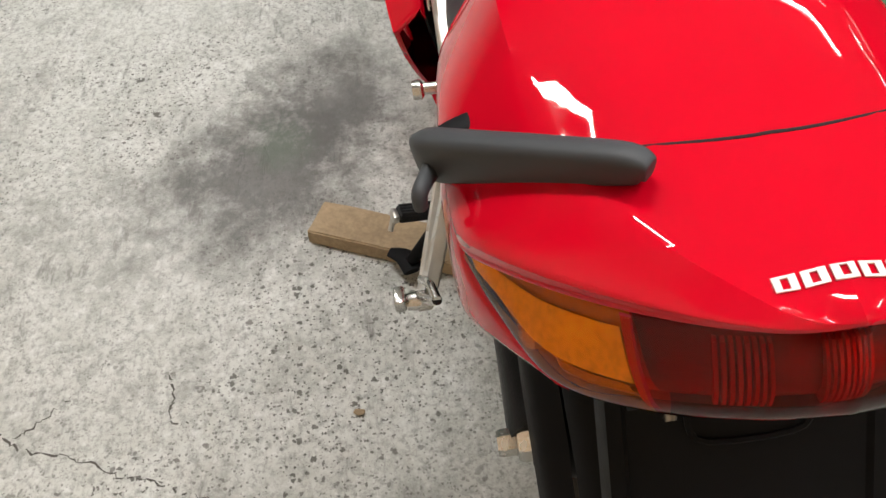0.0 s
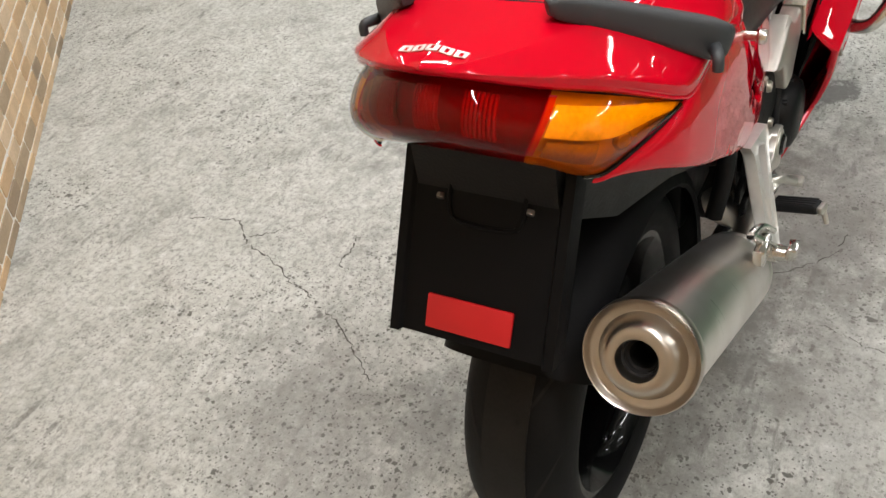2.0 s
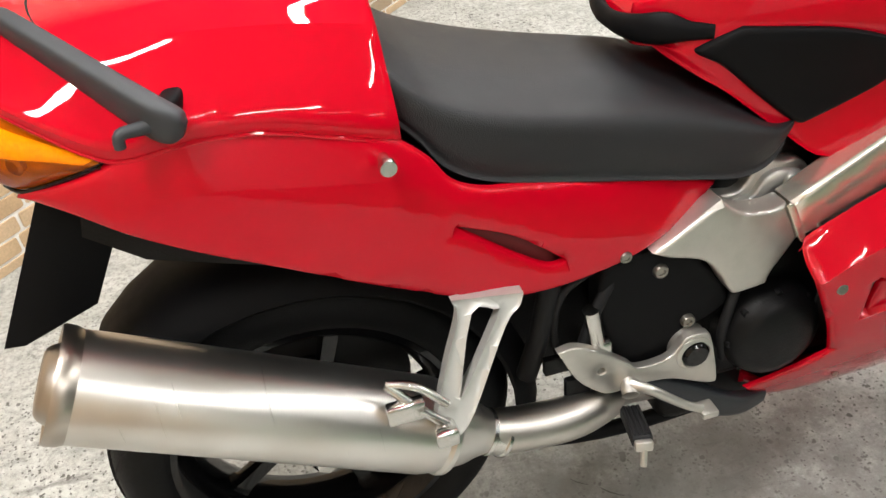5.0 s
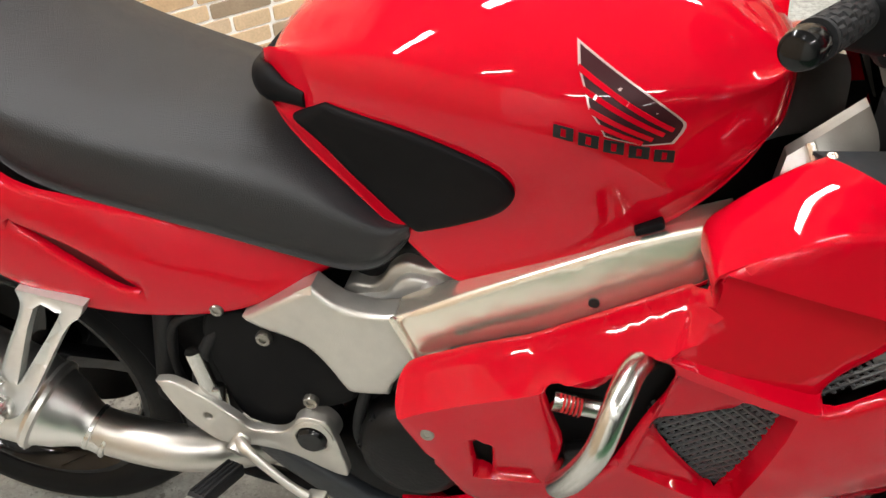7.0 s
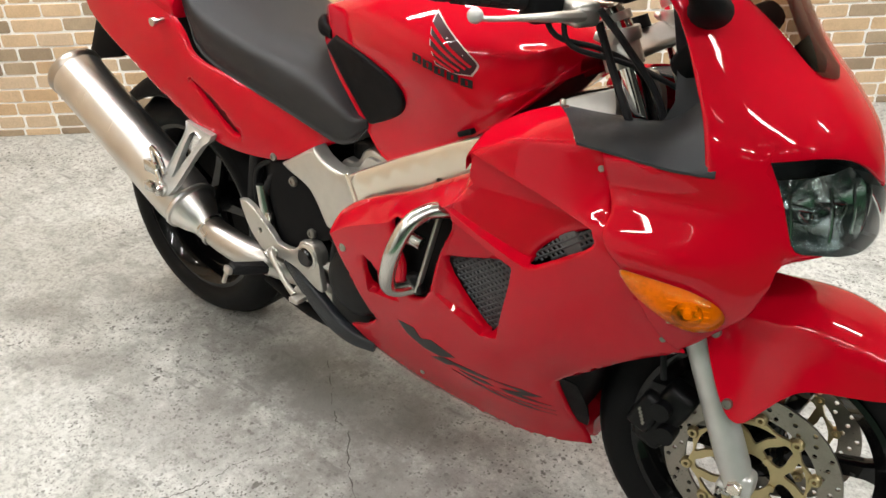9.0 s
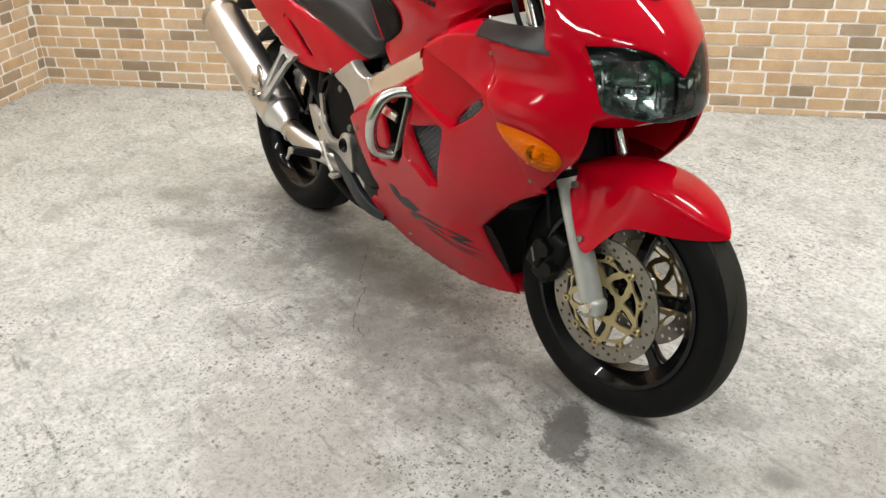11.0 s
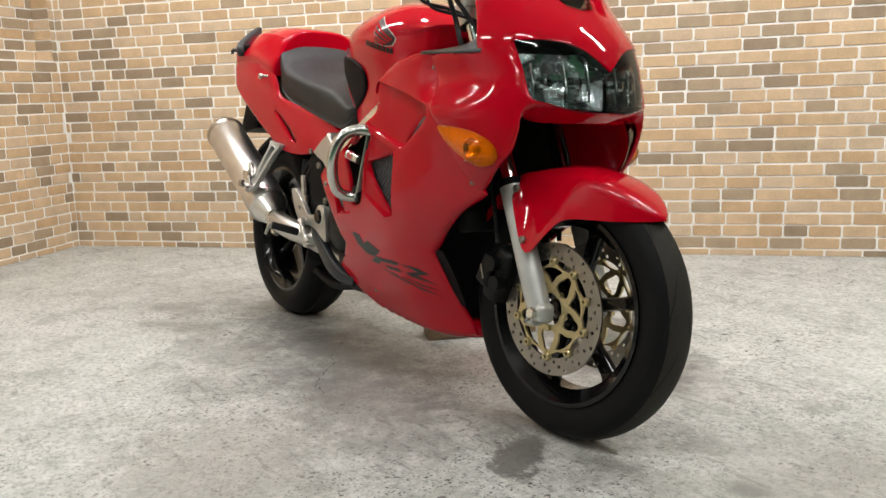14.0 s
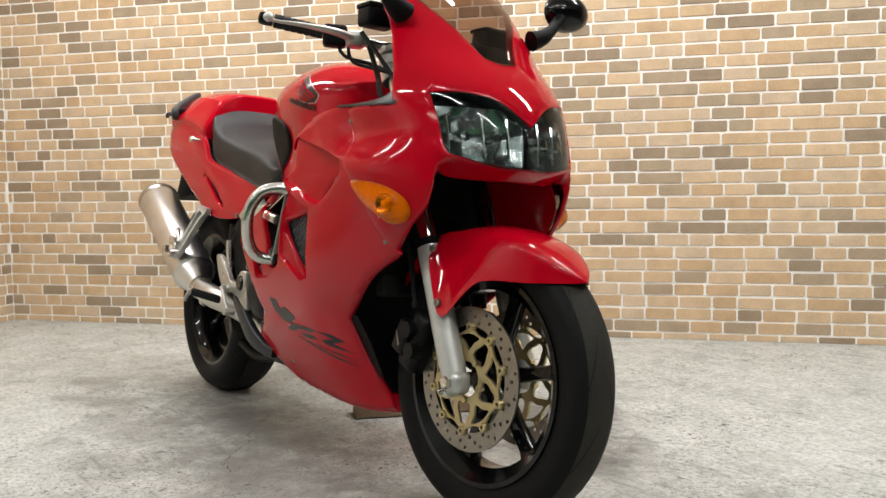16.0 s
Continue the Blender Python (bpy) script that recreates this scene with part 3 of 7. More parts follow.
floor = tagged(part("floor", slab(U0 - 0.1, U1, GREEN_V, V1 + 0.1, -0.12, 0.0), CONCRETE, smooth=False), "worn pale grey concrete floor with stains and cracks", "floor", kind="structure")
CRACK_FILL = material("dirt_in_crack", (0.085, 0.08, 0.07), 0.9, var=0.3, var_scale=60)


def crack(line, seed, width=0.0032):
    """A hairline crack: a ragged dark strip, broken here and there."""
    rnd = random.Random(seed)
    P = curve([tuple(p) for p in line], 9)
    rows = []
    for i, p in enumerate(P):
        w = width * rnd.uniform(0.25, 1.0) * (0.3 if i in (0, len(P) - 1) else 1)
        o = np.array((rnd.uniform(-1, 1), rnd.uniform(-1, 1))) * 0.005
        d = P[min(i + 1, len(P) - 1)] - P[max(i - 1, 0)]
        nn = np.array((-d[1], d[0])) / (np.linalg.norm(d) + 1e-9) * w
        rows.append([(*(p + o + nn), 0.0006), (*(p + o - nn), 0.0006)])
    v, f = bridge(rows, False, False)
    return part("crack", (v, [q for q in f if rnd.random() > 0.10]), CRACK_FILL, floor, smooth=False)


tagged(part("floor_green", slab(U0 - 0.1, U1, V0, GREEN_V, -0.12, 0.002), GREEN_FLOOR, smooth=False), "green painted concrete floor beside the bare strip", "floor", kind="structure")
for k, line in enumerate((((0.245, 1.256), (0.267, 1.193), (0.287, 1.119), (0.237, 1.058), (0.214, 1.018), (0.195, 0.941), (0.152, 0.865), (0.133, 0.80), (0.101, 0.732), (0.071, 0.666), (0.012, 0.579), (-0.05, 0.50)), ((0.243, 1.052), (0.28, 1.008), (0.313, 0.966)), ((0.35, 0.779), (0.297, 0.77), (0.243, 0.764), (0.238, 0.72)),
                          ((0.37, -0.03), (0.516, -0.163), (0.60, -0.20), (0.711, -0.308), (0.824, -0.346)), ((0.41, -0.58), (0.45, -0.50), (0.46, -0.42), (0.49, -0.33)), ((0.822, -1.286), (0.85, -1.20), (0.86, -1.12)))):
    crack(line, k, 0.0026 if k < 3 else 0.0016)
tagged(part("ceiling", slab(U0, U1, V0, V1, ZC, ZC + 0.12), PLASTER, smooth=False), "plain white painted ceiling", "ceiling", kind="structure")
wall_main = tagged(part("wall_north", slab(U0 - 0.12, U1, V1 + 0.006, V1 + 0.14, 0, ZC), GROUT, smooth=False), "brick wall of tan and brown bricks with white joints", "wall", kind="structure")
NICHE = (-0.2, 1.224, 1.034, 1.60, 0.10)      # v from, v to, z from, z to, depth
NV0, NV1, NZ0, NZ1, ND = NICHE
wall_side = tagged(part("wall_west", join(slab(U0 - 0.14, U0 - 0.006, V0, NV0, 0, ZC), slab(U0 - 0.14, U0 - 0.006, NV0, NV1, 0, NZ0), slab(U0 - 0.14, U0 - 0.006, NV0, NV1, NZ1, ZC), slab(U0 - 0.14, U0 - 0.006, NV1, V1 + 0.006, 0, ZC), slab(U0 - 0.20, U0 - 0.006 - ND, NV0 - 0.1, NV1 + 0.1, NZ0 - 0.1, NZ1 + 0.1)), GROUT, smooth=False), "side brick wall of tan and brown bricks with a shallow recess", "wall", kind="structure")
# two unseen walls, added dark so that little light bounces back
tagged(part("wall_south", slab(U0 - 0.14, U1, V0 - 0.14, V0, 0, ZC), DARK_WALL, smooth=False), "unseen dark grey wall added to cut bounced light", "wall", kind="structure")
tagged(part("wall_east", slab(U1, U1 + 0.14, V0 - 0.14, V1 + 0.14, 0, ZC), DARK_WALL, smooth=False), "unseen dark grey wall added to cut bounced light", "wall", kind="structure")


def ceiling_light(u, v, along, share=1.22):
    """A batten with two lit tubes and the light that they give."""
    base = new("ceiling_light")
    base.matrix_world = Matrix.Translation(room(u, v, ZC)) @ pose(0, 0, 0, 0, 0, TURN + along)
    part("housing", block((1.25, 0.14, 0.05), (0, 0, -0.027), 0.006), HOUSING, base)
    for y in (-0.04, 0.04):
        part("tube", lathe([(0.0, -0.59), (0.013, -0.59), (0.013, 0.59), (0.0, 0.59)], (0, y, -0.068), (1, 0, 0), 12, False), LIT_TUBE, base, "lit white fluorescent tube")
    li = bpy.data.lights.new("tube_light", "AREA")
    li.shape, li.size, li.size_y, li.energy, li.color = "RECTANGLE", 1.18, 0.10, LAMP_WATTS * share, LAMP_COLOUR
    lo = new("tube_light", li)
    lo.parent = base
    lo.matrix_basis = pose(0, 0, -0.085)
    return tagged(base, "white ceiling batten with two lit fluorescent tubes", "ceiling light", "ceiling lights")


first_light = ceiling_light(-0.9, 0.05, 0)
for lu, lv in ((0.9, 0.05), (2.7, 0.05)):
    copy_thing(first_light, Matrix.Translation(room(lu, lv, ZC)) @ pose(0, 0, 0, 0, 0, TURN))
far_light = ceiling_light(-0.9, -2.5, 0, 0.7)
for lu in (0.9, 2.7):
    copy_thing(far_light, Matrix.Translation(room(lu, -2.5, ZC)) @ pose(0, 0, 0, 0, 0, TURN))


def single_tube_light(u, v, lit=True):
    """A slim batten with one tube, farther off in the room."""
    base = new("tube_batten")
    base.matrix_world = Matrix.Translation(room(u, v, ZC)) @ pose(0, 0, 0, 0, 0, TURN)
    part("housing", block((0.64, 0.06, 0.04), (0, 0, -0.022), 0.005), HOUSING, base)
    part("tube", lathe([(0.0, -0.29), (0.013, -0.29), (0.013, 0.29), (0.0, 0.29)], (0, 0, -0.058), (1, 0, 0), 12, False), LIT_TUBE, base, "lit white fluorescent tube")
    if lit:
        li = bpy.data.lights.new("batten_light", "AREA")
        li.shape, li.size, li.size_y, li.energy, li.color = "RECTANGLE", 0.58, 0.03, LAMP_WATTS * 0.22, LAMP_COLOUR
        lo = new("batten_light", li)
        lo.parent = base
        lo.matrix_basis = pose(0, 0, -0.074)
    return tagged(base, "slim white ceiling batten with one lit tube", "ceiling light", "slim battens")


first_batten = single_tube_light(0.0, -4.6)
for lu, lv in ((1.8, -4.6), (3.6, -4.6), (4.5, -0.9), (4.5, -2.8), (-1.2, -1.3)):
    copy_thing(first_batten, Matrix.Translation(room(lu, lv, ZC)) @ pose(0, 0, 0, 0, 0, TURN))
faint_batten = single_tube_light(-0.6, -3.6, False)
for lu, lv in ((0.9, -3.6), (2.4, -3.6), (3.9, -3.6), (5.4, -3.6), (0.2, -6.0), (1.8, -6.0), (3.4, -6.0), (5.0, -6.0), (5.6, -0.9), (6.6, -2.2)):
    copy_thing(faint_batten, Matrix.Translation(room(lu, lv, ZC)) @ pose(0, 0, 0, 0, 0, TURN))

# ---- the motorcycle ----
bike = new("motorcycle")
bike.matrix_world = pose(0, 0, 0, -4.8) @ pose(-0.1, 0, 0, 0, 0, -1.0) @ pose(0.1, 0, 0)
tagged(bike, "red sport-touring motorcycle leaning on its side stand", "motorcycle")


def both(name, geo, mat, parent=bike, label="", sharp=38):
    return part(name, geo, mat, parent, label, sharp), part(name, mirrored(geo), mat, parent, label, sharp)


# --- wheels ---
FW, RW = Vector((1.437, 0.0, 0.297)), Vector((-0.055, 0.0, 0.312))
STEER = Matrix.Translation(FW) @ Matrix.Rotation(radians(4.6), 4, Vector((-0.415, 0, 0.91))) @ Matrix.Translation(-FW)


def tyre_profile(rad, half, rim_r, crown):
    """Closed section: (radius, along the axle)."""
    out = []
    for k in range(-10, 11):
        a = k / 10
        out.append((rad - crown * (abs(a) ** 2.1), half * math.sin(a * 1.45) / math.sin(1.45)))
    side = rad - crown
    out += [(side - (side - rim_r) * 0.35, half * 0.985), (side - (side - rim_r) * 0.7, half * 0.93), (rim_r + 0.002, half * 0.80), (rim_r - 0.004, half * 0.74),
            (rim_r - 0.004, -half * 0.74), (rim_r + 0.002, -half * 0.80), (side - (side - rim_r) * 0.7, -half * 0.93), (side - (side - rim_r) * 0.35, -half * 0.985)]
    return out


def rim_profile(r, half):
    return [(r + 0.004, -half), (r + 0.004, -half + 0.008), (r - 0.010, -half + 0.014), (r - 0.024, -half * 0.45), (r - 0.024, half * 0.45), (r - 0.010, half - 0.014), (r + 0.004, half - 0.008), (r + 0.004, half),
            (r - 0.006, half), (r - 0.020, half - 0.014), (r - 0.034, half * 0.45), (r - 0.034, -half * 0.45), (r - 0.020, -half + 0.014), (r - 0.006, -half)]


def grooves(centre, rad, half, crown, count, lift=0.0018, lean=1):
    """Slanting tread cuts laid round a tyre."""
    geos = []
    for k in range(count):
        for s in (-1, 1):
            a0 = 2 * math.pi * (k + (0.5 if s > 0 else 0)) / count
            rows = []
            for q in range(9):
                t = q / 8
                a = a0 + lean * 0.48 * t
                w = (0.10 + 0.62 * t) * s
                y = half * math.sin(w * 1.45) / math.sin(1.45)
                r = rad - crown * abs(w) ** 2.1 + lift
                wd = 0.0058 * math.sin(math.pi * min(max(t, 0.06), 0.96)) ** 0.6 / rad
                rows.append([(math.sin(a + e) * r, y, math.cos(a + e) * r) for e in (-wd, wd)])
            v, f = bridge(rows, closed=False, caps=False)
            geos.append(([tuple(centre + Vector(p)) for p in v], f))
    return join(*geos)


def spoke_set(centre, n, r0, r1, half_w, half_y, turn=0.0):
    """Curved Y-less cast spokes, each a part."""
    out = []
    for k in range(n):
        a = 2 * math.pi * k / n + turn
        rings = []
        for t, w, y in ((0, 1.25, 1.1), (0.15, 1.0, 1.0), (0.5, 0.82, 0.85), (0.85, 0.9, 0.95), (1, 1.35, 1.15)):
            r = r0 + (r1 - r0) * t
            d, e = Vector((math.sin(a), 0, math.cos(a))), Vector((math.cos(a), 0, -math.sin(a)))
            hw, hy = half_w * w, half_y * y
            ring = []
            for cx, cy in ((-1, -0.5), (-0.75, -1), (0.75, -1), (1, -0.5), (1, 0.5), (0.75, 1), (-0.75, 1), (-1, 0.5)):
                ring.append(tuple(centre + d * r + e * hw * cx + Vector((0, hy * cy, 0))))
            rings.append(ring)
        out.append(bridge(rings))
    return out


def brake_disc(centre, r_out=0.147, r_in=0.109, holes=54, rows=3):
    """Drilled ring: real holes through the steel."""
    ol = [(r_out * math.cos(a), r_out * math.sin(a)) for a in (2 * math.pi * k / 72 for k in range(72))]
    hs = [[(r_in * math.cos(a), r_in * math.sin(a)) for a in (-2 * math.pi * k / 48 for k in range(48))]]
    for k in range(holes):
        a = 2 * math.pi * k / holes
        r = (r_in + 0.008, (r_in + r_out) / 2, r_out - 0.008)[k % rows]
        hs.append([(r * math.cos(a) + 0.0043 * math.cos(b), r * math.sin(a) + 0.0043 * math.sin(b)) for b in (-2 * math.pi * j / 7 for j in range(7))])
    y0 = centre.y - 0.0025
    return panel(ol, lambda u, w, d: (centre.x + u, y0 + d, centre.z + w), hs, res=0.02, roll=0, thick=0.005)


def disc_carrier(centre, r_in=0.036, r_out=0.099, n=5):
    """Gold plate cut into slim curved arms, with a button for each arm's end."""
    polar = lambda r, a: (r * math.sin(a), r * math.cos(a))
    ol = [polar(r_out + 0.004 * math.cos(2 * n * a), a) for a in (2 * math.pi * k / 120 for k in range(120))][::-1]
    hs = [[polar(r_in, 2 * math.pi * k / 36) for k in range(36)]]
    for k in range(n):
        a = 2 * math.pi * k / n
        hs.append(curve([polar(r, a + e) for r, e in ((0.0905, -0.33), (0.0925, 0.0), (0.0905, 0.33), (0.076, 0.20), (0.060, 0.05), (0.060, -0.05), (0.076, -0.20))], 4, True))
        b = a + math.pi / n
        hs.append(curve([polar(r, b + e) for r, e in ((0.050, -0.30), (0.064, -0.30), (0.078, -0.16), (0.090, -0.08), (0.090, 0.08), (0.078, 0.16), (0.064, 0.30), (0.050, 0.30))], 4, True))
    plate = panel(ol, lambda u, w, d: (centre.x + u, centre.y - 0.0028 + d, centre.z + w), hs, res=0.03, roll=0, thick=0.0056)
    buttons = [lathe([(0.004, -0.0075), (0.0080, -0.0075), (0.0105, -0.004), (0.0105, 0.004), (0.0080, 0.0075), (0.004, 0.0075)], (centre.x + 0.106 * math.sin(a), centre.y, centre.z + 0.106 * math.cos(a)), (0, 1, 0), 14) for a in (math.pi * k / n for k in range(2 * n))]
    bolts = [lathe([(0, 0.007), (0.006, 0.007), (0.007, -0.007), (0, -0.007)], (centre.x + 0.043 * math.sin(a), centre.y, centre.z + 0.043 * math.cos(a)), (0, 1, 0), 6, False) for a in (2 * math.pi * (k + 0.5) / n for k in range(n))]
    return join(plate, *buttons, *bolts)


def wheel(name, C, rad, half, rim_r, rim_half, crown, label, m=Matrix()):
    root = part(name, moved(lathe([(0.032, -rim_half * 0.8), (0.038, -rim_half * 0.7), (0.038, rim_half * 0.7), (0.032, rim_half * 0.8), (0.012, rim_half * 0.8), (0.012, -rim_half * 0.8)], C, (0, 1, 0), 32), m), GLOSS_BLACK, bike, label)
    part("tyre", moved(lathe(tyre_profile(rad, half, rim_r, crown), C, (0, 1, 0), 96), m), TREAD, root, "worn black road tyre")
    part("tread_groove", moved(grooves(C, rad, half, crown, 11), m), DULL_BLACK, root)
    part("rim", moved(lathe(rim_profile(rim_r, rim_half), C, (0, 1, 0), 80), m), GLOSS_BLACK, root, "gloss black cast rim")
    for g in spoke_set(C, 6 if name == "front_wheel" else 5, 0.034, rim_r - 0.028, 0.017, 0.016, 0.3):
        part("spoke", moved(g, m), GLOSS_BLACK, root)
    return root


front_wheel = wheel("front_wheel", FW, 0.296, 0.053, 0.217, 0.049, 0.031, "front wheel with gloss black spokes and twin brake discs", STEER)
for s in (-1, 1):
    dc = FW + Vector((0, 0.073 * s, 0))
    part("brake_disc", moved(brake_disc(dc), STEER), DISC, front_wheel, "drilled steel brake disc")
    part("disc_carrier", moved(disc_carrier(dc + Vector((0, 0.004 * s, 0))), STEER), GOLD, front_wheel, "gold disc carrier")
band = [(0.296 - 0.031 * abs(a) ** 2.1 + 0.0008, 0.053 * math.sin(a * 1.45) / math.sin(1.45)) for a in np.linspace(-0.52, 0.52, 13)]
part("worn_band", moved(lathe(band + [(r - 0.006, y) for r, y in reversed(band)], FW, (0, 1, 0), 96), STEER), TREAD_WORN, front_wheel, "scrubbed brownish centre band of the tread")
rear_wheel = wheel("rear_wheel", RW, 0.314, 0.088, 0.222, 0.074, 0.058, "rear wheel with gloss black spokes")
part("worn_band", lathe([(0.3145, -0.034), (0.3150, -0.02), (0.3152, 0), (0.3150, 0.02), (0.3145, 0.034), (0.30, 0.03), (0.30, -0.03)], RW, (0, 1, 0), 96), TREAD_REAR, rear_wheel, "flattened greyish centre band of the tread")
for k in range(7):
    b = 2 * math.pi * k / 7
    part("centre_groove", ([tuple(RW + Vector((math.sin(a) * 0.3160, y, math.cos(a) * 0.3160))) for a, y in ((b - 0.20, -0.022), (b - 0.20, -0.0165), (b + 0.16, 0.009), (b + 0.16, 0.0045))], [(0, 1, 2, 3)]), DULL_BLACK, rear_wheel)
part("wheel_nut", lathe([(0.0, -0.115), (0.018, -0.115), (0.026, -0.1), (0.03, -0.06), (0.03, 0), (0.0, 0)], RW, (0, 1, 0), 6, False), STEEL, rear_wheel)
part("axle_nut", lathe([(0.0, 0.185), (0.017, 0.185), (0.019, 0.178), (0.019, 0.16), (0.026, 0.158), (0.03, 0.15), (0.03, 0.1), (0.0, 0.1)], RW + Vector((0, 0, 0.03)), (0, 1, 0), 6, False), STEEL, rear_wheel)

# --- front fork and fender ---
for s in (-1, 1):
    y = 0.100 * s
    fork = part("fork_leg", moved(tube([(1.432, y, 0.281), (1.414, y, 0.320), (1.305, y, 0.560)], [0.024, 0.0275, 0.0265], 20, 4, False), STEER), SILVER, bike, "silver fork slider")
    part("stanchion", moved(tube([(1.305, y, 0.560), (1.130, y, 0.945)], 0.0205, 18, 1, False), STEER), CHROME, fork)
    part("dust_seal", moved(tube([(1.306, y, 0.556), (1.299, y, 0.571)], 0.0285, 18, 1, False), STEER), BLACK_PLASTIC, fork)
    part("axle_clamp", moved(join(block((0.050, 0.044, 0.046), (1.432, y, 0.290), 0.014, 3), block((0.030, 0.034, 0.026), (1.412, y, 0.270), 0.008, 3, None)), STEER), SILVER, fork)
    part("axle_end", moved(lathe([(0.0, 0.034), (0.011, 0.034), (0.014, 0.030), (0.014, 0.02), (0.019, 0.018), (0.019, 0.0), (0.0, 0.0)], (1.430, y, 0.29), (0, s, 0), 6, False), STEER), SPAR, fork, "bright axle nut")
    for bx in (1.406, 1.420):
        part("pinch_bolt", moved(bolt_at((bx, y + s * 0.016, 0.268 + (bx - 1.406) * 0.5), (-0.3, s, -0.3), 0.0065, 0.007), STEER), STEEL, fork)
    cal = part("brake_caliper", moved(join(block((0.058, 0.052, 0.135), (0, 0, 0), 0.014, 3, pose(1.288, y - s * 0.012, 0.352, 0, 24)), block((0.045, 0.03, 0.075), (0, 0, 0), 0.01, 3, pose(1.262, y + s * 0.012, 0.36, 0, 24)),
                                           lathe([(0, 0.012), (0.017, 0.012), (0.017, -0.02)], (1.287, y + s * 0.02, 0.378), (0, s, 0), 20, False), lathe([(0, 0.012), (0.017, 0.012), (0.017, -0.02)], (1.302, y + s * 0.02, 0.335), (0, s, 0), 20, False)), STEER), ENGINE_BLACK, bike, "black front brake caliper")
    part("caliper_mark", moved(join(*[block((0.0045, 0.0015, 0.007), (0, 0, 0), 0, 1, pose(1.262 - 0.0024 * k, y + s * 0.0282, 0.344 + 0.0064 * k, 0, 20)) for k in range(5)]), STEER), BOLT, cal, "pale bars of maker's lettering")
    part("brake_hose", moved(tube([(1.275, y, 0.425), (1.262, y * 1.05, 0.50), (1.235, y * 1.1, 0.60), (1.20, y, 0.72), (1.17, y * 0.9, 0.85)], 0.006, 8), STEER), RUBBER, cal)


FENDER = [  # x, lower edge z, lower half-width, body half-width, crown z
    (1.17, 0.455, 0.062, 0.062, 0.470), (1.20, 0.468, 0.072, 0.072, 0.506), (1.24, 0.500, 0.082, 0.081, 0.547), (1.29, 0.528, 0.090, 0.086, 0.580), (1.322, 0.545, 0.104, 0.088, 0.594), (1.338, 0.535, 0.124, 0.089, 0.600), (1.352, 0.500, 0.128, 0.089, 0.604), (1.372, 0.457, 0.131, 0.090, 0.609), (1.390, 0.430, 0.135, 0.090, 0.612),
    (1.408, 0.420, 0.137, 0.090, 0.614), (1.424, 0.428, 0.135, 0.090, 0.615), (1.442, 0.452, 0.129, 0.090, 0.615), (1.462, 0.478, 0.121, 0.090, 0.614), (1.484, 0.497, 0.112, 0.090, 0.611), (1.512, 0.503, 0.101, 0.089, 0.606), (1.545, 0.504, 0.090, 0.084, 0.597), (1.580, 0.505, 0.077, 0.074, 0.582), (1.606, 0.507, 0.064, 0.062, 0.567),
    (1.632, 0.509, 0.045, 0.044, 0.548), (1.650, 0.511, 0.026, 0.025, 0.533), (1.660, 0.513, 0.011, 0.010, 0.523), (1.664, 0.514, 0.002, 0.002, 0.517)]


def fender_geo():
    """Shell over the tyre: an arch across it at each station, its skirts flared out over the fork legs."""
    out, inner = [], []
    for x, low, w, wu, c in curve(FENDER, 3):
        h = c - low
        half = curve([(w, low), (w * 0.78 + wu * 0.22, low + h * 0.16), (w * 0.35 + wu * 0.65, low + h * 0.42), (wu * 1.0, low + h * 0.66), (wu * 0.88, low + h * 0.86), (wu * 0.52, c - h * 0.035), (0.0, c)], 4)
        ring = [np.array((x, -q[0], q[1])) for q in half] + [np.array((x, q[0], q[1])) for q in reversed(half[:-1])]
        out.append(ring)
        inner.append([q + (np.array((x, q[1] * 0.5, low)) - q) / (np.linalg.norm(np.array((x, q[1] * 0.5, low)) - q) + 0.004) * 0.003 for q in ring])
    a, b = bridge(out, False, False), bridge(inner, False, False)
    n, m_, k = len(out), len(out[0]), len(a[0])
    rim = [i * m_ for i in range(n)] + [(n - 1) * m_ + j for j in range(1, m_)] + [i * m_ + m_ - 1 for i in range(n - 2, -1, -1)] + list(range(m_ - 2, 0, -1))
    fs = a[1] + [tuple(i + k for i in reversed(f)) for f in b[1]] + [(i, j, j + k, i + k) for i, j in zip(rim, rim[1:] + rim[:1])]
    return a[0] + b[0], fs


fender = part("front_fender", moved(fender_geo(), STEER), RED, bike, "glossy red front mudguard", 60)
for s in (-1, 1):
    for bx, by, bz in ((1.390, 0.134, 0.446), (1.347, 0.122, 0.556)):
        part("fender_bolt", moved(bolt_at((bx, s * by, bz), (0, s, 0.2), 0.0085, 0.004), STEER), BOLT, fender)

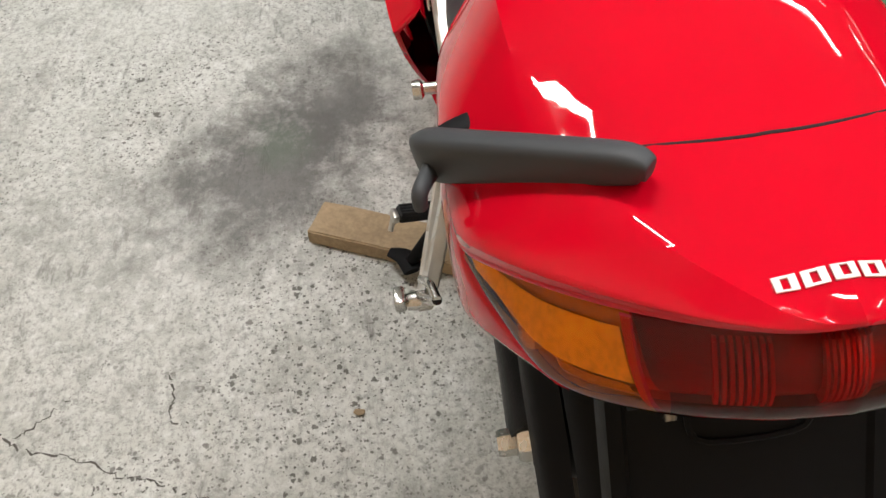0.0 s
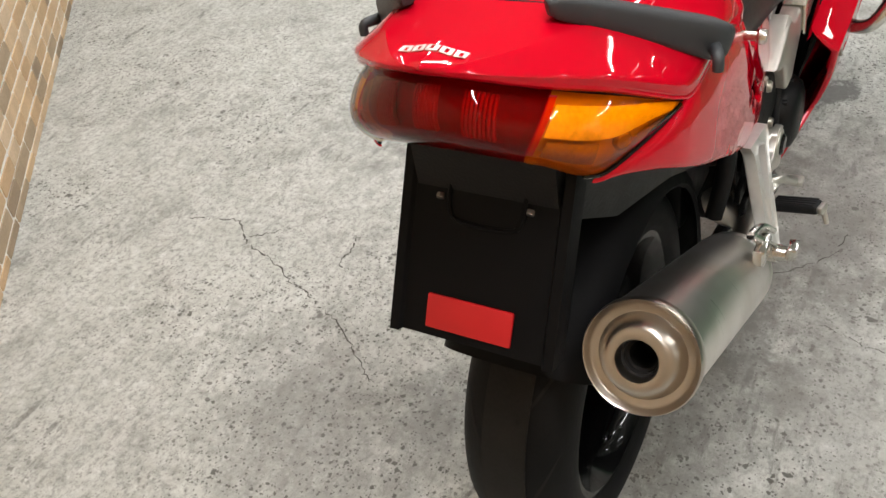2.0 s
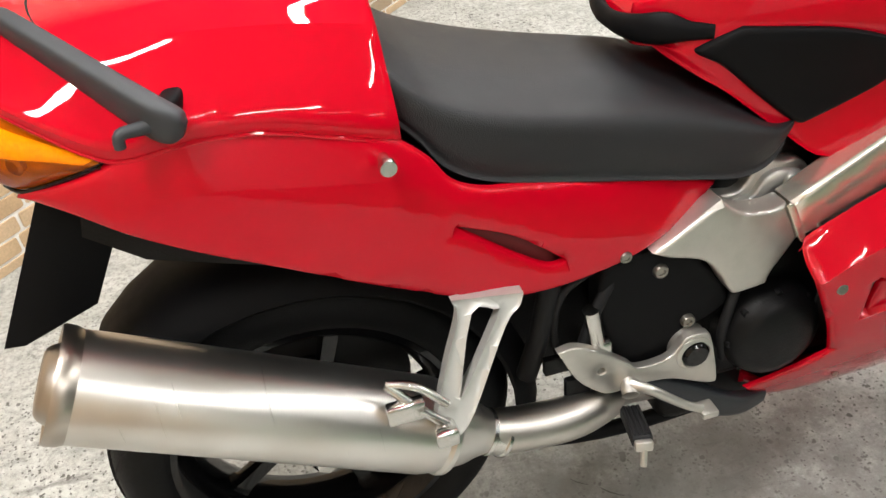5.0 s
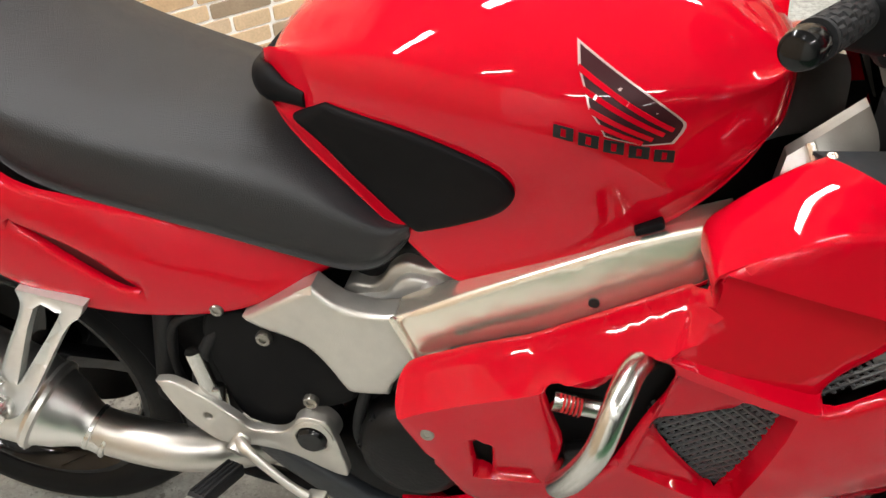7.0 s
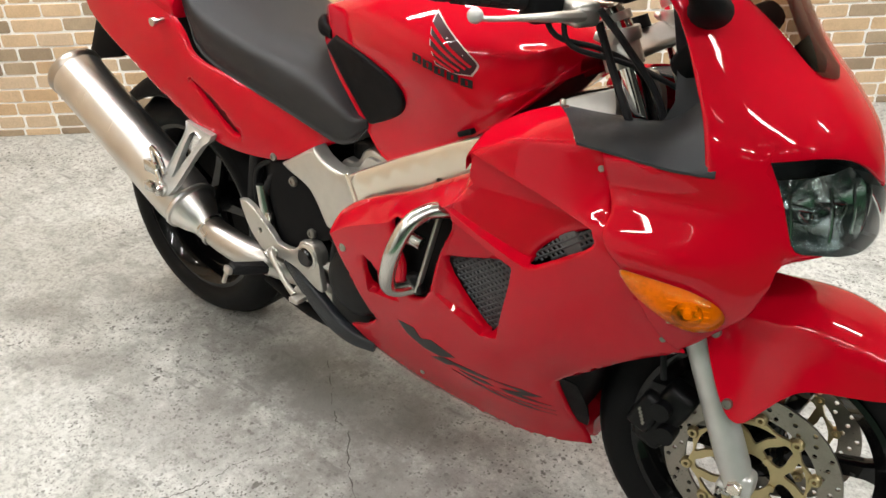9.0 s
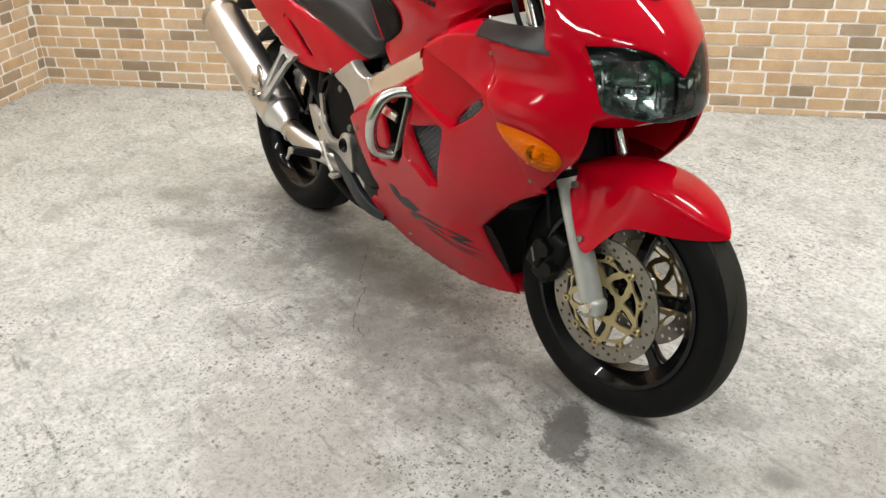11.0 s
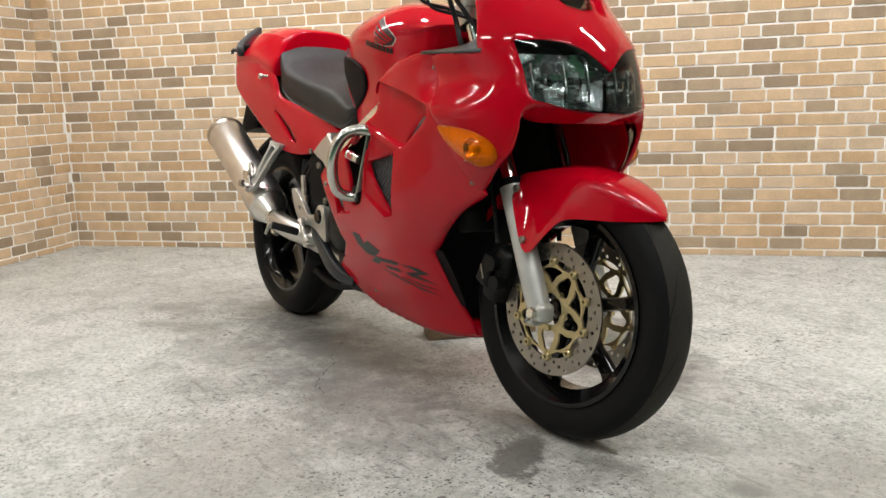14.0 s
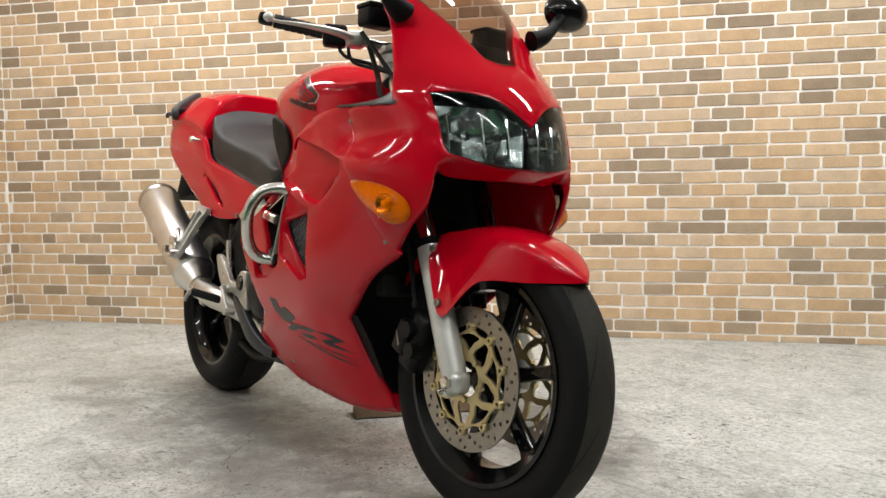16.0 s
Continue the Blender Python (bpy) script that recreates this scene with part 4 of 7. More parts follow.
# --- tank, seat and tail ---
TANK = [  # x, lower z, lower half-width, knee z, knee half-width, shoulder z, shoulder half-width, crown z
    (0.458, 0.866, 0.045, 0.872, 0.050, 0.880, 0.046, 0.886), (0.466, 0.856, 0.070, 0.866, 0.076, 0.886, 0.068, 0.902), (0.488, 0.836, 0.095, 0.856, 0.100, 0.896, 0.094, 0.934), (0.52, 0.812, 0.113, 0.845, 0.117, 0.902, 0.118, 0.960), (0.56, 0.784, 0.128, 0.832, 0.132, 0.906, 0.140, 0.982),
    (0.63, 0.725, 0.142, 0.80, 0.146, 0.912, 0.170, 1.013), (0.70, 0.678, 0.158, 0.785, 0.160, 0.91, 0.190, 1.027), (0.78, 0.705, 0.172, 0.79, 0.177, 0.905, 0.203, 1.031), (0.86, 0.748, 0.178, 0.81, 0.189, 0.90, 0.206, 1.021), (0.93, 0.79, 0.170, 0.835, 0.184, 0.90, 0.187, 1.001),
    (0.985, 0.835, 0.150, 0.865, 0.165, 0.905, 0.158, 0.970), (1.02, 0.875, 0.110, 0.892, 0.126, 0.915, 0.125, 0.948), (1.038, 0.905, 0.05, 0.912, 0.06, 0.922, 0.06, 0.932)]
tank = part("fuel_tank", loft_half(TANK, lambda r: [(0.0, r[1] + 0.01), (r[2] * 0.9, r[1] + 0.004), (r[2], r[1] + 0.012), (r[4], r[3]), (r[6] * 0.985, r[5] - 0.03), (r[6] * 0.975, r[5] + 0.025), (r[6] * 0.80, r[5] + (r[7] - r[5]) * 0.58), (r[6] * 0.45, r[5] + (r[7] - r[5]) * 0.90), (0.0, r[7])]), RED, bike, "glossy red fuel tank", 60)


def tank_y(x, z):
    """Half-width of the tank's side at a height."""
    r = np.r_[x, table(TANK, x)]
    P = curve([(r[2], r[1] + 0.012), (r[4], r[3]), (r[6] * 0.985, r[5] - 0.03), (r[6] * 0.975, r[5] + 0.025), (r[6] * 0.80, r[5] + (r[7] - r[5]) * 0.58), (r[6] * 0.45, r[5] + (r[7] - r[5]) * 0.90)], 6)
    return float(np.interp(z, [p[1] for p in P], [p[0] for p in P]))


half = [(0.532, 0.121, 0.879), (0.505, 0.109, 0.880), (0.480, 0.093, 0.883), (0.460, 0.066, 0.878), (0.449, 0.03, 0.874)]
part("rear_pad", tube([(x, -y, z) for x, y, z in half] + [(0.447, 0.0, 0.873)] + half[::-1], [0.0065, 0.0080, 0.0130, 0.0120, 0.0100, 0.0090, 0.0100, 0.0120, 0.0130, 0.0080, 0.0065], 16, 5, flat=1.6), BLACK_PLASTIC, tank, "black rubber pad round the tank's rear edge")
for s in (-1, 1):
    pad = curve([(0.512, 0.852), (0.522, 0.864), (0.560, 0.886, True), (0.655, 0.879), (0.722, 0.861), (0.757, 0.842), (0.768, 0.815), (0.745, 0.782), (0.672, 0.744), (0.645, 0.742), (0.590, 0.789), (0.545, 0.832)], 5, True)
    part("knee_pad", panel(pad, lambda u, w, d, s=s: (u, s * (tank_y(u, w) + 0.009 - d), w), res=0.018, roll=0.008, thick=0.012), BLACK_PLASTIC, tank, "matt black rubber knee pad")
    # wing emblem: a dark wing with a pale edge and pale lines between its feathers, drawn as plain shapes
    wing = [(0.836, 0.990, True), (0.868, 0.972), (0.905, 0.950), (0.936, 0.928), (0.941, 0.918), (0.932, 0.903, True), (0.905, 0.903, True), (0.868, 0.914, True), (0.862, 0.926, True), (0.852, 0.938, True), (0.846, 0.956, True), (0.839, 0.972, True)]
    wing = [(p[0] - 0.015, p[1] - 0.012, *p[2:]) for p in wing]
    part("emblem_edge", panel(curve(wing, 3, True), lambda u, v, dd, s=s: (u, s * (tank_y(u, v) + 0.0008 - dd), v), res=0.012, roll=0, thick=0.001), SILVER_MARK, tank)
    c0 = np.array((0.875, 0.921))
    inner = [tuple(c0 + (np.array(p[:2]) - c0) * 0.94) + tuple(p[2:]) for p in wing]
    part("emblem_wing", panel(curve(inner, 3, True), lambda u, v, dd, s=s: (u, s * (tank_y(u, v) + 0.0014 - dd), v), res=0.012, roll=0, thick=0.001), WING_MARK, tank, "dark wing emblem")
    for a0, a1 in (((0.839, 0.972), (0.930, 0.918)), ((0.845, 0.956), (0.922, 0.914)), ((0.852, 0.939), (0.912, 0.910)), ((0.862, 0.925), (0.903, 0.907))):
        a0, a1 = np.array(a0) - (0.015, 0.012), np.array(a1) - (0.015, 0.012)
        d = (a1 - a0) / np.linalg.norm(a1 - a0)
        nn = np.array((-d[1], d[0])) * 0.0021
        strip = [a0 + (a1 - a0) * t + nn for t in np.linspace(0, 1, 12)] + [a1 + (a0 - a1) * t - nn for t in np.linspace(0, 1, 12)]
        part("emblem_line", panel(strip, lambda u, v, dd, s=s: (u, s * (tank_y(u, v) + 0.0030 - dd), v), res=0.05, roll=0, thick=0.0008), RED, tank)
    for k in range(5):
        x0, z0 = 0.806 + 0.0235 * k, 0.913 - 0.0062 * k
        ol = [(x0, z0), (x0 + 0.019, z0 - 0.0035), (x0 + 0.019, z0 - 0.0165), (x0, z0 - 0.013)]
        gap_ = [(x0 + 0.0070, z0 - 0.0035), (x0 + 0.0070, z0 - 0.0122), (x0 + 0.0120, z0 - 0.0130), (x0 + 0.0120, z0 - 0.0045)]
        part("emblem_bar", panel([np.array(p) for p in ol], lambda u, v, dd, s=s: (u, s * (tank_y(u, v) + 0.0042 - dd), v), [[np.array(p) for p in gap_]], res=0.006, roll=0, thick=0.001), DARK_MARK, tank, "dark bar standing for the maker's lettering")

SEAT = [  # x, lower z, lower half-width, widest z, widest half-width, edge z, edge half-width, crown z
    (0.104, 0.868, 0.150, 0.888, 0.155, 0.945, 0.122, 0.965), (0.135, 0.835, 0.160, 0.862, 0.166, 0.912, 0.132, 0.930), (0.165, 0.795, 0.168, 0.836, 0.173, 0.890, 0.138, 0.908), (0.22, 0.766, 0.170, 0.812, 0.175, 0.866, 0.140, 0.884), (0.32, 0.738, 0.165, 0.786, 0.170, 0.836, 0.132, 0.853), (0.43, 0.71, 0.160, 0.762, 0.164, 0.812, 0.116, 0.831),
    (0.50, 0.692, 0.158, 0.742, 0.163, 0.795, 0.118, 0.808), (0.57, 0.678, 0.158, 0.72, 0.164, 0.766, 0.132, 0.778), (0.615, 0.69, 0.156, 0.715, 0.161, 0.742, 0.134, 0.748), (0.645, 0.722, 0.142, 0.728, 0.147, 0.735, 0.125, 0.737)]
seat = part("seat", loft_half(SEAT, lambda r: [(0.0, r[1] + 0.005), (r[2] * 0.93, r[1]), (r[2], r[1] + 0.012), (r[4], r[3]), ((r[4] + r[6]) / 2 + 0.014, (r[3] + r[5]) / 2 + 0.012), (r[6], r[5]), (r[6] * 0.7, r[7] - 0.006), (r[6] * 0.35, r[7] - 0.001), (0.0, r[7])]), VINYL, bike, "black grained vinyl rider's seat", 60)

TOP = [  # tail cover: x, seam z, seam half-width, shoulder half-width, crown z
    (-0.387, 1.023, 0.006, 0.004, 1.026), (-0.384, 1.021, 0.030, 0.020, 1.027), (-0.374, 1.016, 0.054, 0.036, 1.029), (-0.352, 1.004, 0.084, 0.054, 1.030), (-0.318, 0.987, 0.122, 0.078, 1.031), (-0.284, 0.969, 0.152, 0.097, 1.031), (-0.242, 0.943, 0.178, 0.114, 1.031), (-0.207, 0.922, 0.194, 0.124, 1.032), (-0.172, 0.910, 0.2005, 0.131, 1.033), (-0.10, 0.916, 0.202, 0.136, 1.034),
    (-0.03, 0.908, 0.199, 0.137, 1.029), (0.04, 0.885, 0.195, 0.134, 1.022), (0.098, 0.863, 0.189, 0.130, 1.011), (0.112, 0.859, 0.183, 0.122, 1.002)]
tail = part("tail_cover", loft_half(TOP, lambda r: [(0.0, r[1] - min(0.016, r[2] * 0.14)), (r[2] * 0.90, r[1] - min(0.010, r[2] * 0.09)), (r[2], r[1], True), (r[2] * 0.975, r[1] + (r[4] - r[1]) * 0.20), (r[3] * 1.02, r[1] + (r[4] - r[1]) * 0.76, True), (r[3] * 0.6, r[4] - 0.005), (0.0, r[4])], 5, 5), RED, bike, "glossy red tail cover over the passenger seat", 24)


def top_z(x, y):
    r = table(TOP, x)
    P = curve([(r[1], r[0]), (r[1] * 0.975, r[0] + (r[3] - r[0]) * 0.20), (r[2] * 1.04, r[0] + (r[3] - r[0]) * 0.72), (r[2] * 0.6, r[3] - 0.006), (0.0, r[3])], 6)
    return float(np.interp(abs(y), [p[0] for p in reversed(P)], [p[1] for p in reversed(P)]))


def side_y(x, z):
    r = table(TOP, x)
    P = curve([(r[1], r[0]), (r[1] * 0.975, r[0] + (r[3] - r[0]) * 0.20), (r[2] * 1.04, r[0] + (r[3] - r[0]) * 0.72), (r[2] * 0.6, r[3] - 0.006), (0.0, r[3])], 6)
    return float(np.interp(z, [p[1] for p in P], [p[0] for p in P]))


# seam across the tail cover and pale lettering bars
seam = [(-0.246 + 2.0 * y * y, y, top_z(-0.246 + 2.0 * y * y, y) - 0.0002) for y in np.linspace(-0.135, 0.135, 27)]
part("cover_seam", tube(seam, 0.0016, 6, 1), DULL_BLACK, tail)
for k in range(5):
    y0 = 0.037 - 0.0152 * k

    def on_top(u, v, d):
        return (v, u, top_z(v, u) + 0.0024 - d)
    part("lettering_bar", panel([np.array(p) for p in ((y0, -0.3615), (y0 - 0.0128, -0.3615), (y0 - 0.0128, -0.3515), (y0, -0.3515))], on_top, [[np.array(p) for p in ((y0 - 0.0042, -0.3600), (y0 - 0.0042, -0.3530), (y0 - 0.0086, -0.3530), (y0 - 0.0086, -0.3600))]], res=0.01, roll=0, thick=0.001), WHITE_MARK, tail, "pale bar standing for the maker's lettering")

SIDE_W = [(-0.40, 0.075), (-0.34, 0.112), (-0.30, 0.143), (-0.25, 0.176), (-0.20, 0.1995), (-0.15, 0.206), (-0.1, 0.208), (0.0, 0.206), (0.1, 0.201), (0.2, 0.194), (0.3, 0.186), (0.4, 0.173), (0.5, 0.161), (0.56, 0.150)]


def tail_place(s):
    def f(u, w, d):
        base = table(SIDE_W, u)[0]
        top = float(np.interp(u, (-0.4, -0.1, 0.1, 0.3, 0.55), (0.98, 0.93, 0.86, 0.74, 0.66)))
        hump = 0.012 * max(0.0, (w - (top - 0.06)) / 0.06)
        tuck = 0.03 * max(0.0, (top - 0.17 - w) / 0.1) ** 2
        return (u, s * (base - hump - tuck - d), w)
    return f


tail_outline = curve([(-0.176, 0.912, True), (-0.150, 0.918), (-0.10, 0.920), (-0.03, 0.908), (0.04, 0.886), (0.104, 0.862, True), (0.142, 0.825), (0.165, 0.792), (0.20, 0.772), (0.25, 0.759), (0.337, 0.737), (0.445, 0.709), (0.50, 0.690), (0.546, 0.667, True), (0.514, 0.650), (0.455, 0.618), (0.41, 0.602), (0.36, 0.595), (0.29, 0.594), (0.22, 0.602), (0.16, 0.622), (0.06, 0.676), (-0.05, 0.740), (-0.14, 0.789), (-0.225, 0.838), (-0.275, 0.858), (-0.302, 0.862, True), (-0.292, 0.870), (-0.250, 0.882), (-0.205, 0.899)], 5, True)
vent = curve([(0.16, 0.732, True), (0.235, 0.694), (0.305, 0.634, True), (0.28, 0.636), (0.235, 0.668)], 4, True)
for s in (-1, 1):
    sp = part("tail_side_panel", panel(tail_outline, tail_place(s), [vent], res=0.024, roll=0.007, thick=0.004), RED, bike, "glossy red tail side panel with a slot")
    part("slot_back", panel(curve([(0.15, 0.74), (0.24, 0.70), (0.31, 0.636), (0.28, 0.63), (0.22, 0.665)], 4, True), lambda u, w, d, s=s: (u, s * (table(SIDE_W, u)[0] - 0.016 - d + 0.10 * (0.235 - u) * (1 if u < 0.235 else 0.2)), w), res=0.03, roll=0, thick=0.003), RED_IN, sp)
    part("strap_hook", join(lathe([(0.0, 0.040), (0.0095, 0.040), (0.0105, 0.036), (0.0105, 0.031), (0.0065, 0.028), (0.0065, 0.0), (0.012, -0.002), (0.012, -0.006), (0.0, -0.006)], (0.087, 0.183 * s, 0.845), (0, s, 0), 18, False)), STEEL, sp, "steel luggage hook")
    part("panel_bolt", bolt_at((0.395, 0.173 * s, 0.607), (0, s, 0), 0.009, 0.004), BOLT, sp)
    # grab rail: a flat-sided grip whose outer end turns in to the body, with a small hook
    rail = part("grab_rail", bar([(-0.268, 0.080 * s, 1.035), (-0.259, 0.089 * s, 1.034), (-0.225, 0.122 * s, 1.012), (-0.180, 0.163 * s, 0.982), (-0.145, 0.194 * s, 0.958), (-0.126, 0.208 * s, 0.945), (-0.112, 0.213 * s, 0.938), (-0.106, 0.215 * s, 0.935)], [0.012, 0.020, 0.023, 0.025, 0.027, 0.027, 0.023, 0.012], [0.014, 0.024, 0.031, 0.037, 0.042, 0.042, 0.034, 0.016], 0.10 * s), GREY_PLASTIC, bike, "dark grey grab rail")
    part("rail_mount", bar([(-0.128, 0.204 * s, 0.948), (-0.116, 0.188 * s, 0.950), (-0.108, 0.166 * s, 0.954)], [0.026, 0.024, 0.022], [0.030, 0.027, 0.022], 0.10 * s), BLACK_PLASTIC, rail)
    part("rail_hook", tube([(-0.130, 0.204 * s, 0.944), (-0.146, 0.213 * s, 0.944), (-0.166, 0.2215 * s, 0.945), (-0.169, 0.2225 * s, 0.932)], [0.010, 0.0075, 0.0065, 0.006], 10, 4), GREY_PLASTIC, rail)

# --- rear lamp cluster ---
LAMP_LOW = [(0.0, -0.380, 0.0, 0.932), (0.25, -0.368, 0.042, 0.923), (0.5, -0.340, 0.092, 0.901), (0.7, -0.302, 0.135, 0.873), (0.85, -0.250, 0.168, 0.887), (1.0, -0.192, 0.1965, 0.906)]
LAMP_TOP = [(0.0, -0.372, 0.0, 1.014), (0.25, -0.360, 0.047, 1.006), (0.5, -0.322, 0.098, 0.980), (0.7, -0.278, 0.143, 0.957), (0.85, -0.237, 0.172, 0.933), (1.0, -0.192, 0.1965, 0.9065)]
LAMP_OUT = [(0.0, 0.030), (0.25, 0.033), (0.5, 0.036), (0.7, 0.029), (0.85, 0.015), (1.0, 0.001)]


def lamp_point(u, v, d=0.0):
    """u: from one tip (-1) over the middle (0) to the other (1); v: from the lower (0) to the upper edge (1); d: depth below the skin."""
    q = min(abs(u), 1.0)
    a, b = table(LAMP_LOW, q), table(LAMP_TOP, q)
    p = a + (b - a) * v
    ny = 0.95 * q ** 1.5
    out = table(LAMP_OUT, q)[0] * math.sin(math.pi * min(max(v, 0.0), 1.0) ** 1.25) ** 0.75 - d
    k = math.hypot(1.0, ny)
    return (p[0] - out / k, math.copysign(p[1] + out * ny / k, u), p[2] - 0.004 * math.sin(math.pi * v))


def lamp_patch(u0, u1, v0, v1, d, thick, n=18, m=8):
    grid = lambda dd: bridge([[lamp_point(u0 + (u1 - u0) * i / n, v0 + (v1 - v0) * j / m, dd) for j in range(m + 1)] for i in range(n + 1)], False, False)
    front, back = grid(d), grid(d + thick)
    k, w = len(front[0]), m + 1
    rim = [i * w for i in range(n + 1)] + [n * w + j for j in range(1, w)] + [i * w + m for i in range(n - 1, -1, -1)] + list(range(m - 1, 0, -1))
    fs = front[1] + [tuple(i + k for i in reversed(f)) for f in back[1]] + [(a, b, b + k, a + k) for a, b in zip(rim, rim[1:] + rim[:1])]
    return front[0] + back[0], fs


def lamp_split(v):
    """Where the red lens meets the amber one: a line that slants outwards to the top."""
    return 0.435 + 0.085 * min(max(v, 0.0), 1.0) ** 1.6


def lamp_skin(ua, ub, va, vb, d, n=24, m=12):
    """A thin sheet below the lens skin; ua and ub give the ends at a height."""
    rows = []
    for i in range(n + 1):
        row = []
        for j in range(m + 1):
            v = va + (vb - va) * j / m
            u = ua(v) + (ub(v) - ua(v)) * i / n
            row.append(lamp_point(u, v, d * min(1.0, (1 - abs(u)) / 0.15 + 0.1, v / 0.12 + 0.02, (1 - v) / 0.12 + 0.02)))
        rows.append(row)
    return bridge(rows, False, False)


cluster = part("rear_lamp", lamp_patch(-0.80, 0.80, 0.0, 1.0, 0.075, 0.01, 40), LAMP_DARK, bike, "rear lamp cluster with a red middle and amber ends")
part("brake_lens", lamp_skin(lambda v: -lamp_split(v), lamp_split, 0, 1, 0.0, 48), RED_LENS, cluster, "deep red lens")
part("bulb_reflector", lamp_skin(lambda v: -lamp_split(v), lamp_split, 0.0, 1.0, 0.016, 48), RED_DEEP, cluster)
for k in range(24):
    u0 = (0.27, 0.0, -0.27)[k // 8] + 0.018 * (k % 8 - 3.5)
    part("lens_rib", lamp_patch(u0 - 0.005, u0 + 0.005, 0.42, 0.88, 0.009, 0.006, 2, 6), RED_RIB, cluster)
for s in (-1, 1):
    part("indicator_lens", lamp_skin(lambda v, s=s: s * lamp_split(v), lambda v, s=s: s * 0.985, 0, 1, 0.0, 28), AMBER_REAR, cluster, "amber indicator lens")
    part("indicator_back", lamp_skin(lambda v, s=s: s * lamp_split(v), lambda v, s=s: s * 0.980, 0, 1, 0.016, 28), AMBER_BACK, cluster)
    # bright upper reflector above a duller lower bowl; light on it put into colour
    part("reflector_band", lamp_skin(lambda v, s=s: s * (lamp_split(v) + 0.03), lambda v, s=s: s * (0.97 - 0.08 * (1 - v)), 0.62, 0.90, 0.007, 40, 6), AMBER_DEEP, cluster, "bright amber reflector")
    part("reflector_bowl", lamp_skin(lambda v, s=s: s * (lamp_split(v) + 0.05), lambda v, s=s: s * 0.68, 0.20, 0.56, 0.010, 24, 6), AMBER_BOWL, cluster)
    part("bulb", lathe([(0.0, 0.004), (0.008, 0.003), (0.011, 0.0), (0.009, -0.008), (0.0, -0.008)], lamp_point(0.76 * s, 0.50, 0.010), (-0.6, 0.8 * s, 0), 16, False), AMBER_BOWL, cluster)
    part("divider", lamp_skin(lambda v, s=s: s * (lamp_split(v) - 0.004), lambda v, s=s: s * (lamp_split(v) + 0.022), 0.34, 0.97, 0.0035, 3, 10), REFLECTOR, cluster, "bright red divider strip")
    part("upper_border", tube([lamp_point(u * s, 1.0, 0.001) for u in (0.30, 0.45, 0.60, 0.75, 0.88, 0.985)], [0.0012, 0.002, 0.0028, 0.0030, 0.0030, 0.002], 8, 4), DULL_BLACK, cluster)
    part("lens_border", tube([lamp_point(0.66 * s, -0.03, 0.002), lamp_point(0.74 * s, -0.06, 0.001), lamp_point(0.84 * s, -0.09, 0.001), lamp_point(0.93 * s, -0.16, 0.001), lamp_point(0.985 * s, -0.3, 0.001)], [0.0025, 0.003, 0.003, 0.003, 0.002], 8, 4), GLOSS_BLACK, cluster)

# --- number plate holder ---
def plate_x(z):
    return -0.305 - 0.55 * (0.807 - z)


rings = []
for z in (0.655, 0.668, 0.72, 0.78, 0.84, 0.90):
    x, w = plate_x(z), 0.108 + 0.01 * (0.8 - z)
    rings.append([(x + a, y, z + b) for a, y, b in ((0.11, -w + 0.02, 0.02), (0.02, -w - 0.004, 0.0), (-0.006, -w, 0.0), (-0.006, -w + 0.012, 0), (0, -w + 0.016, 0), (0, w - 0.016, 0), (-0.006, w - 0.012, 0), (-0.006, w, 0), (0.02, w + 0.004, 0), (0.11, w - 0.02, 0.02))])
holder = part("plate_holder", bridge(rings), BLACK_PLASTIC, bike, "black number plate holder with no plate")
for y in (-0.058, 0.058):
    part("plate_bolt", lathe([(0, 0.002), (0.0045, 0.002), (0.005, 0), (0.005, -0.004)], (plate_x(0.807) - 0.001, y, 0.807), (-1, 0, -0.55), 12, False), BOLT, holder)
part("embossed_loop", tube([(plate_x(z) - 0.001, y, z) for y, z in ((-0.05, 0.84), (-0.05, 0.80), (-0.035, 0.785), (0.03, 0.785), (0.045, 0.80), (0.045, 0.835))], 0.003, 6, 3), BLACK_PLASTIC, holder)
part("reflector", block((0.006, 0.114, 0.043), (0, 0, 0), 0.002, 2, pose(-0.3745, 0.0035, 0.685, 0, 29)), REFLECTOR, holder, "flat red rear reflector")
# inner mudguard arching over the rear tyre
rings = []
for a in range(-48, 112, 10):
    ca, sa = math.cos(radians(a)), math.sin(radians(a))
    r = 0.350
    ring = []
    for q in np.linspace(-1, 1, 13):
        y, e = 0.112 * math.sin(q * 1.35) / math.sin(1.35), 0.05 * (1 - abs(q) ** 2.6)
        ring.append((RW.x + sa * (r - 0.04 + e), y, RW.z + ca * (r - 0.04 + e)))
    ring += [(p[0] - sa * 0.006, p[1] * 0.96, p[2] - ca * 0.006) for p in reversed(ring)]
    rings.append(ring)
part("rear_mudguard", bridge(rings), BLACK_PLASTIC, bike, "black inner rear mudguard")
rings = []
for x, zb, zt, w in ((-0.30, 0.80, 0.95, 0.09), (-0.2, 0.74, 0.93, 0.12), (-0.05, 0.70, 0.92, 0.14), (0.1, 0.62, 0.84, 0.14), (0.25, 0.60, 0.76, 0.13), (0.45, 0.60, 0.68, 0.12)):
    rings.append([(x, -w, zb), (x, -w, zt), (x, w, zt), (x, w, zb)])
part("undertail_tray", bridge(rings), ENGINE_BLACK, bike)

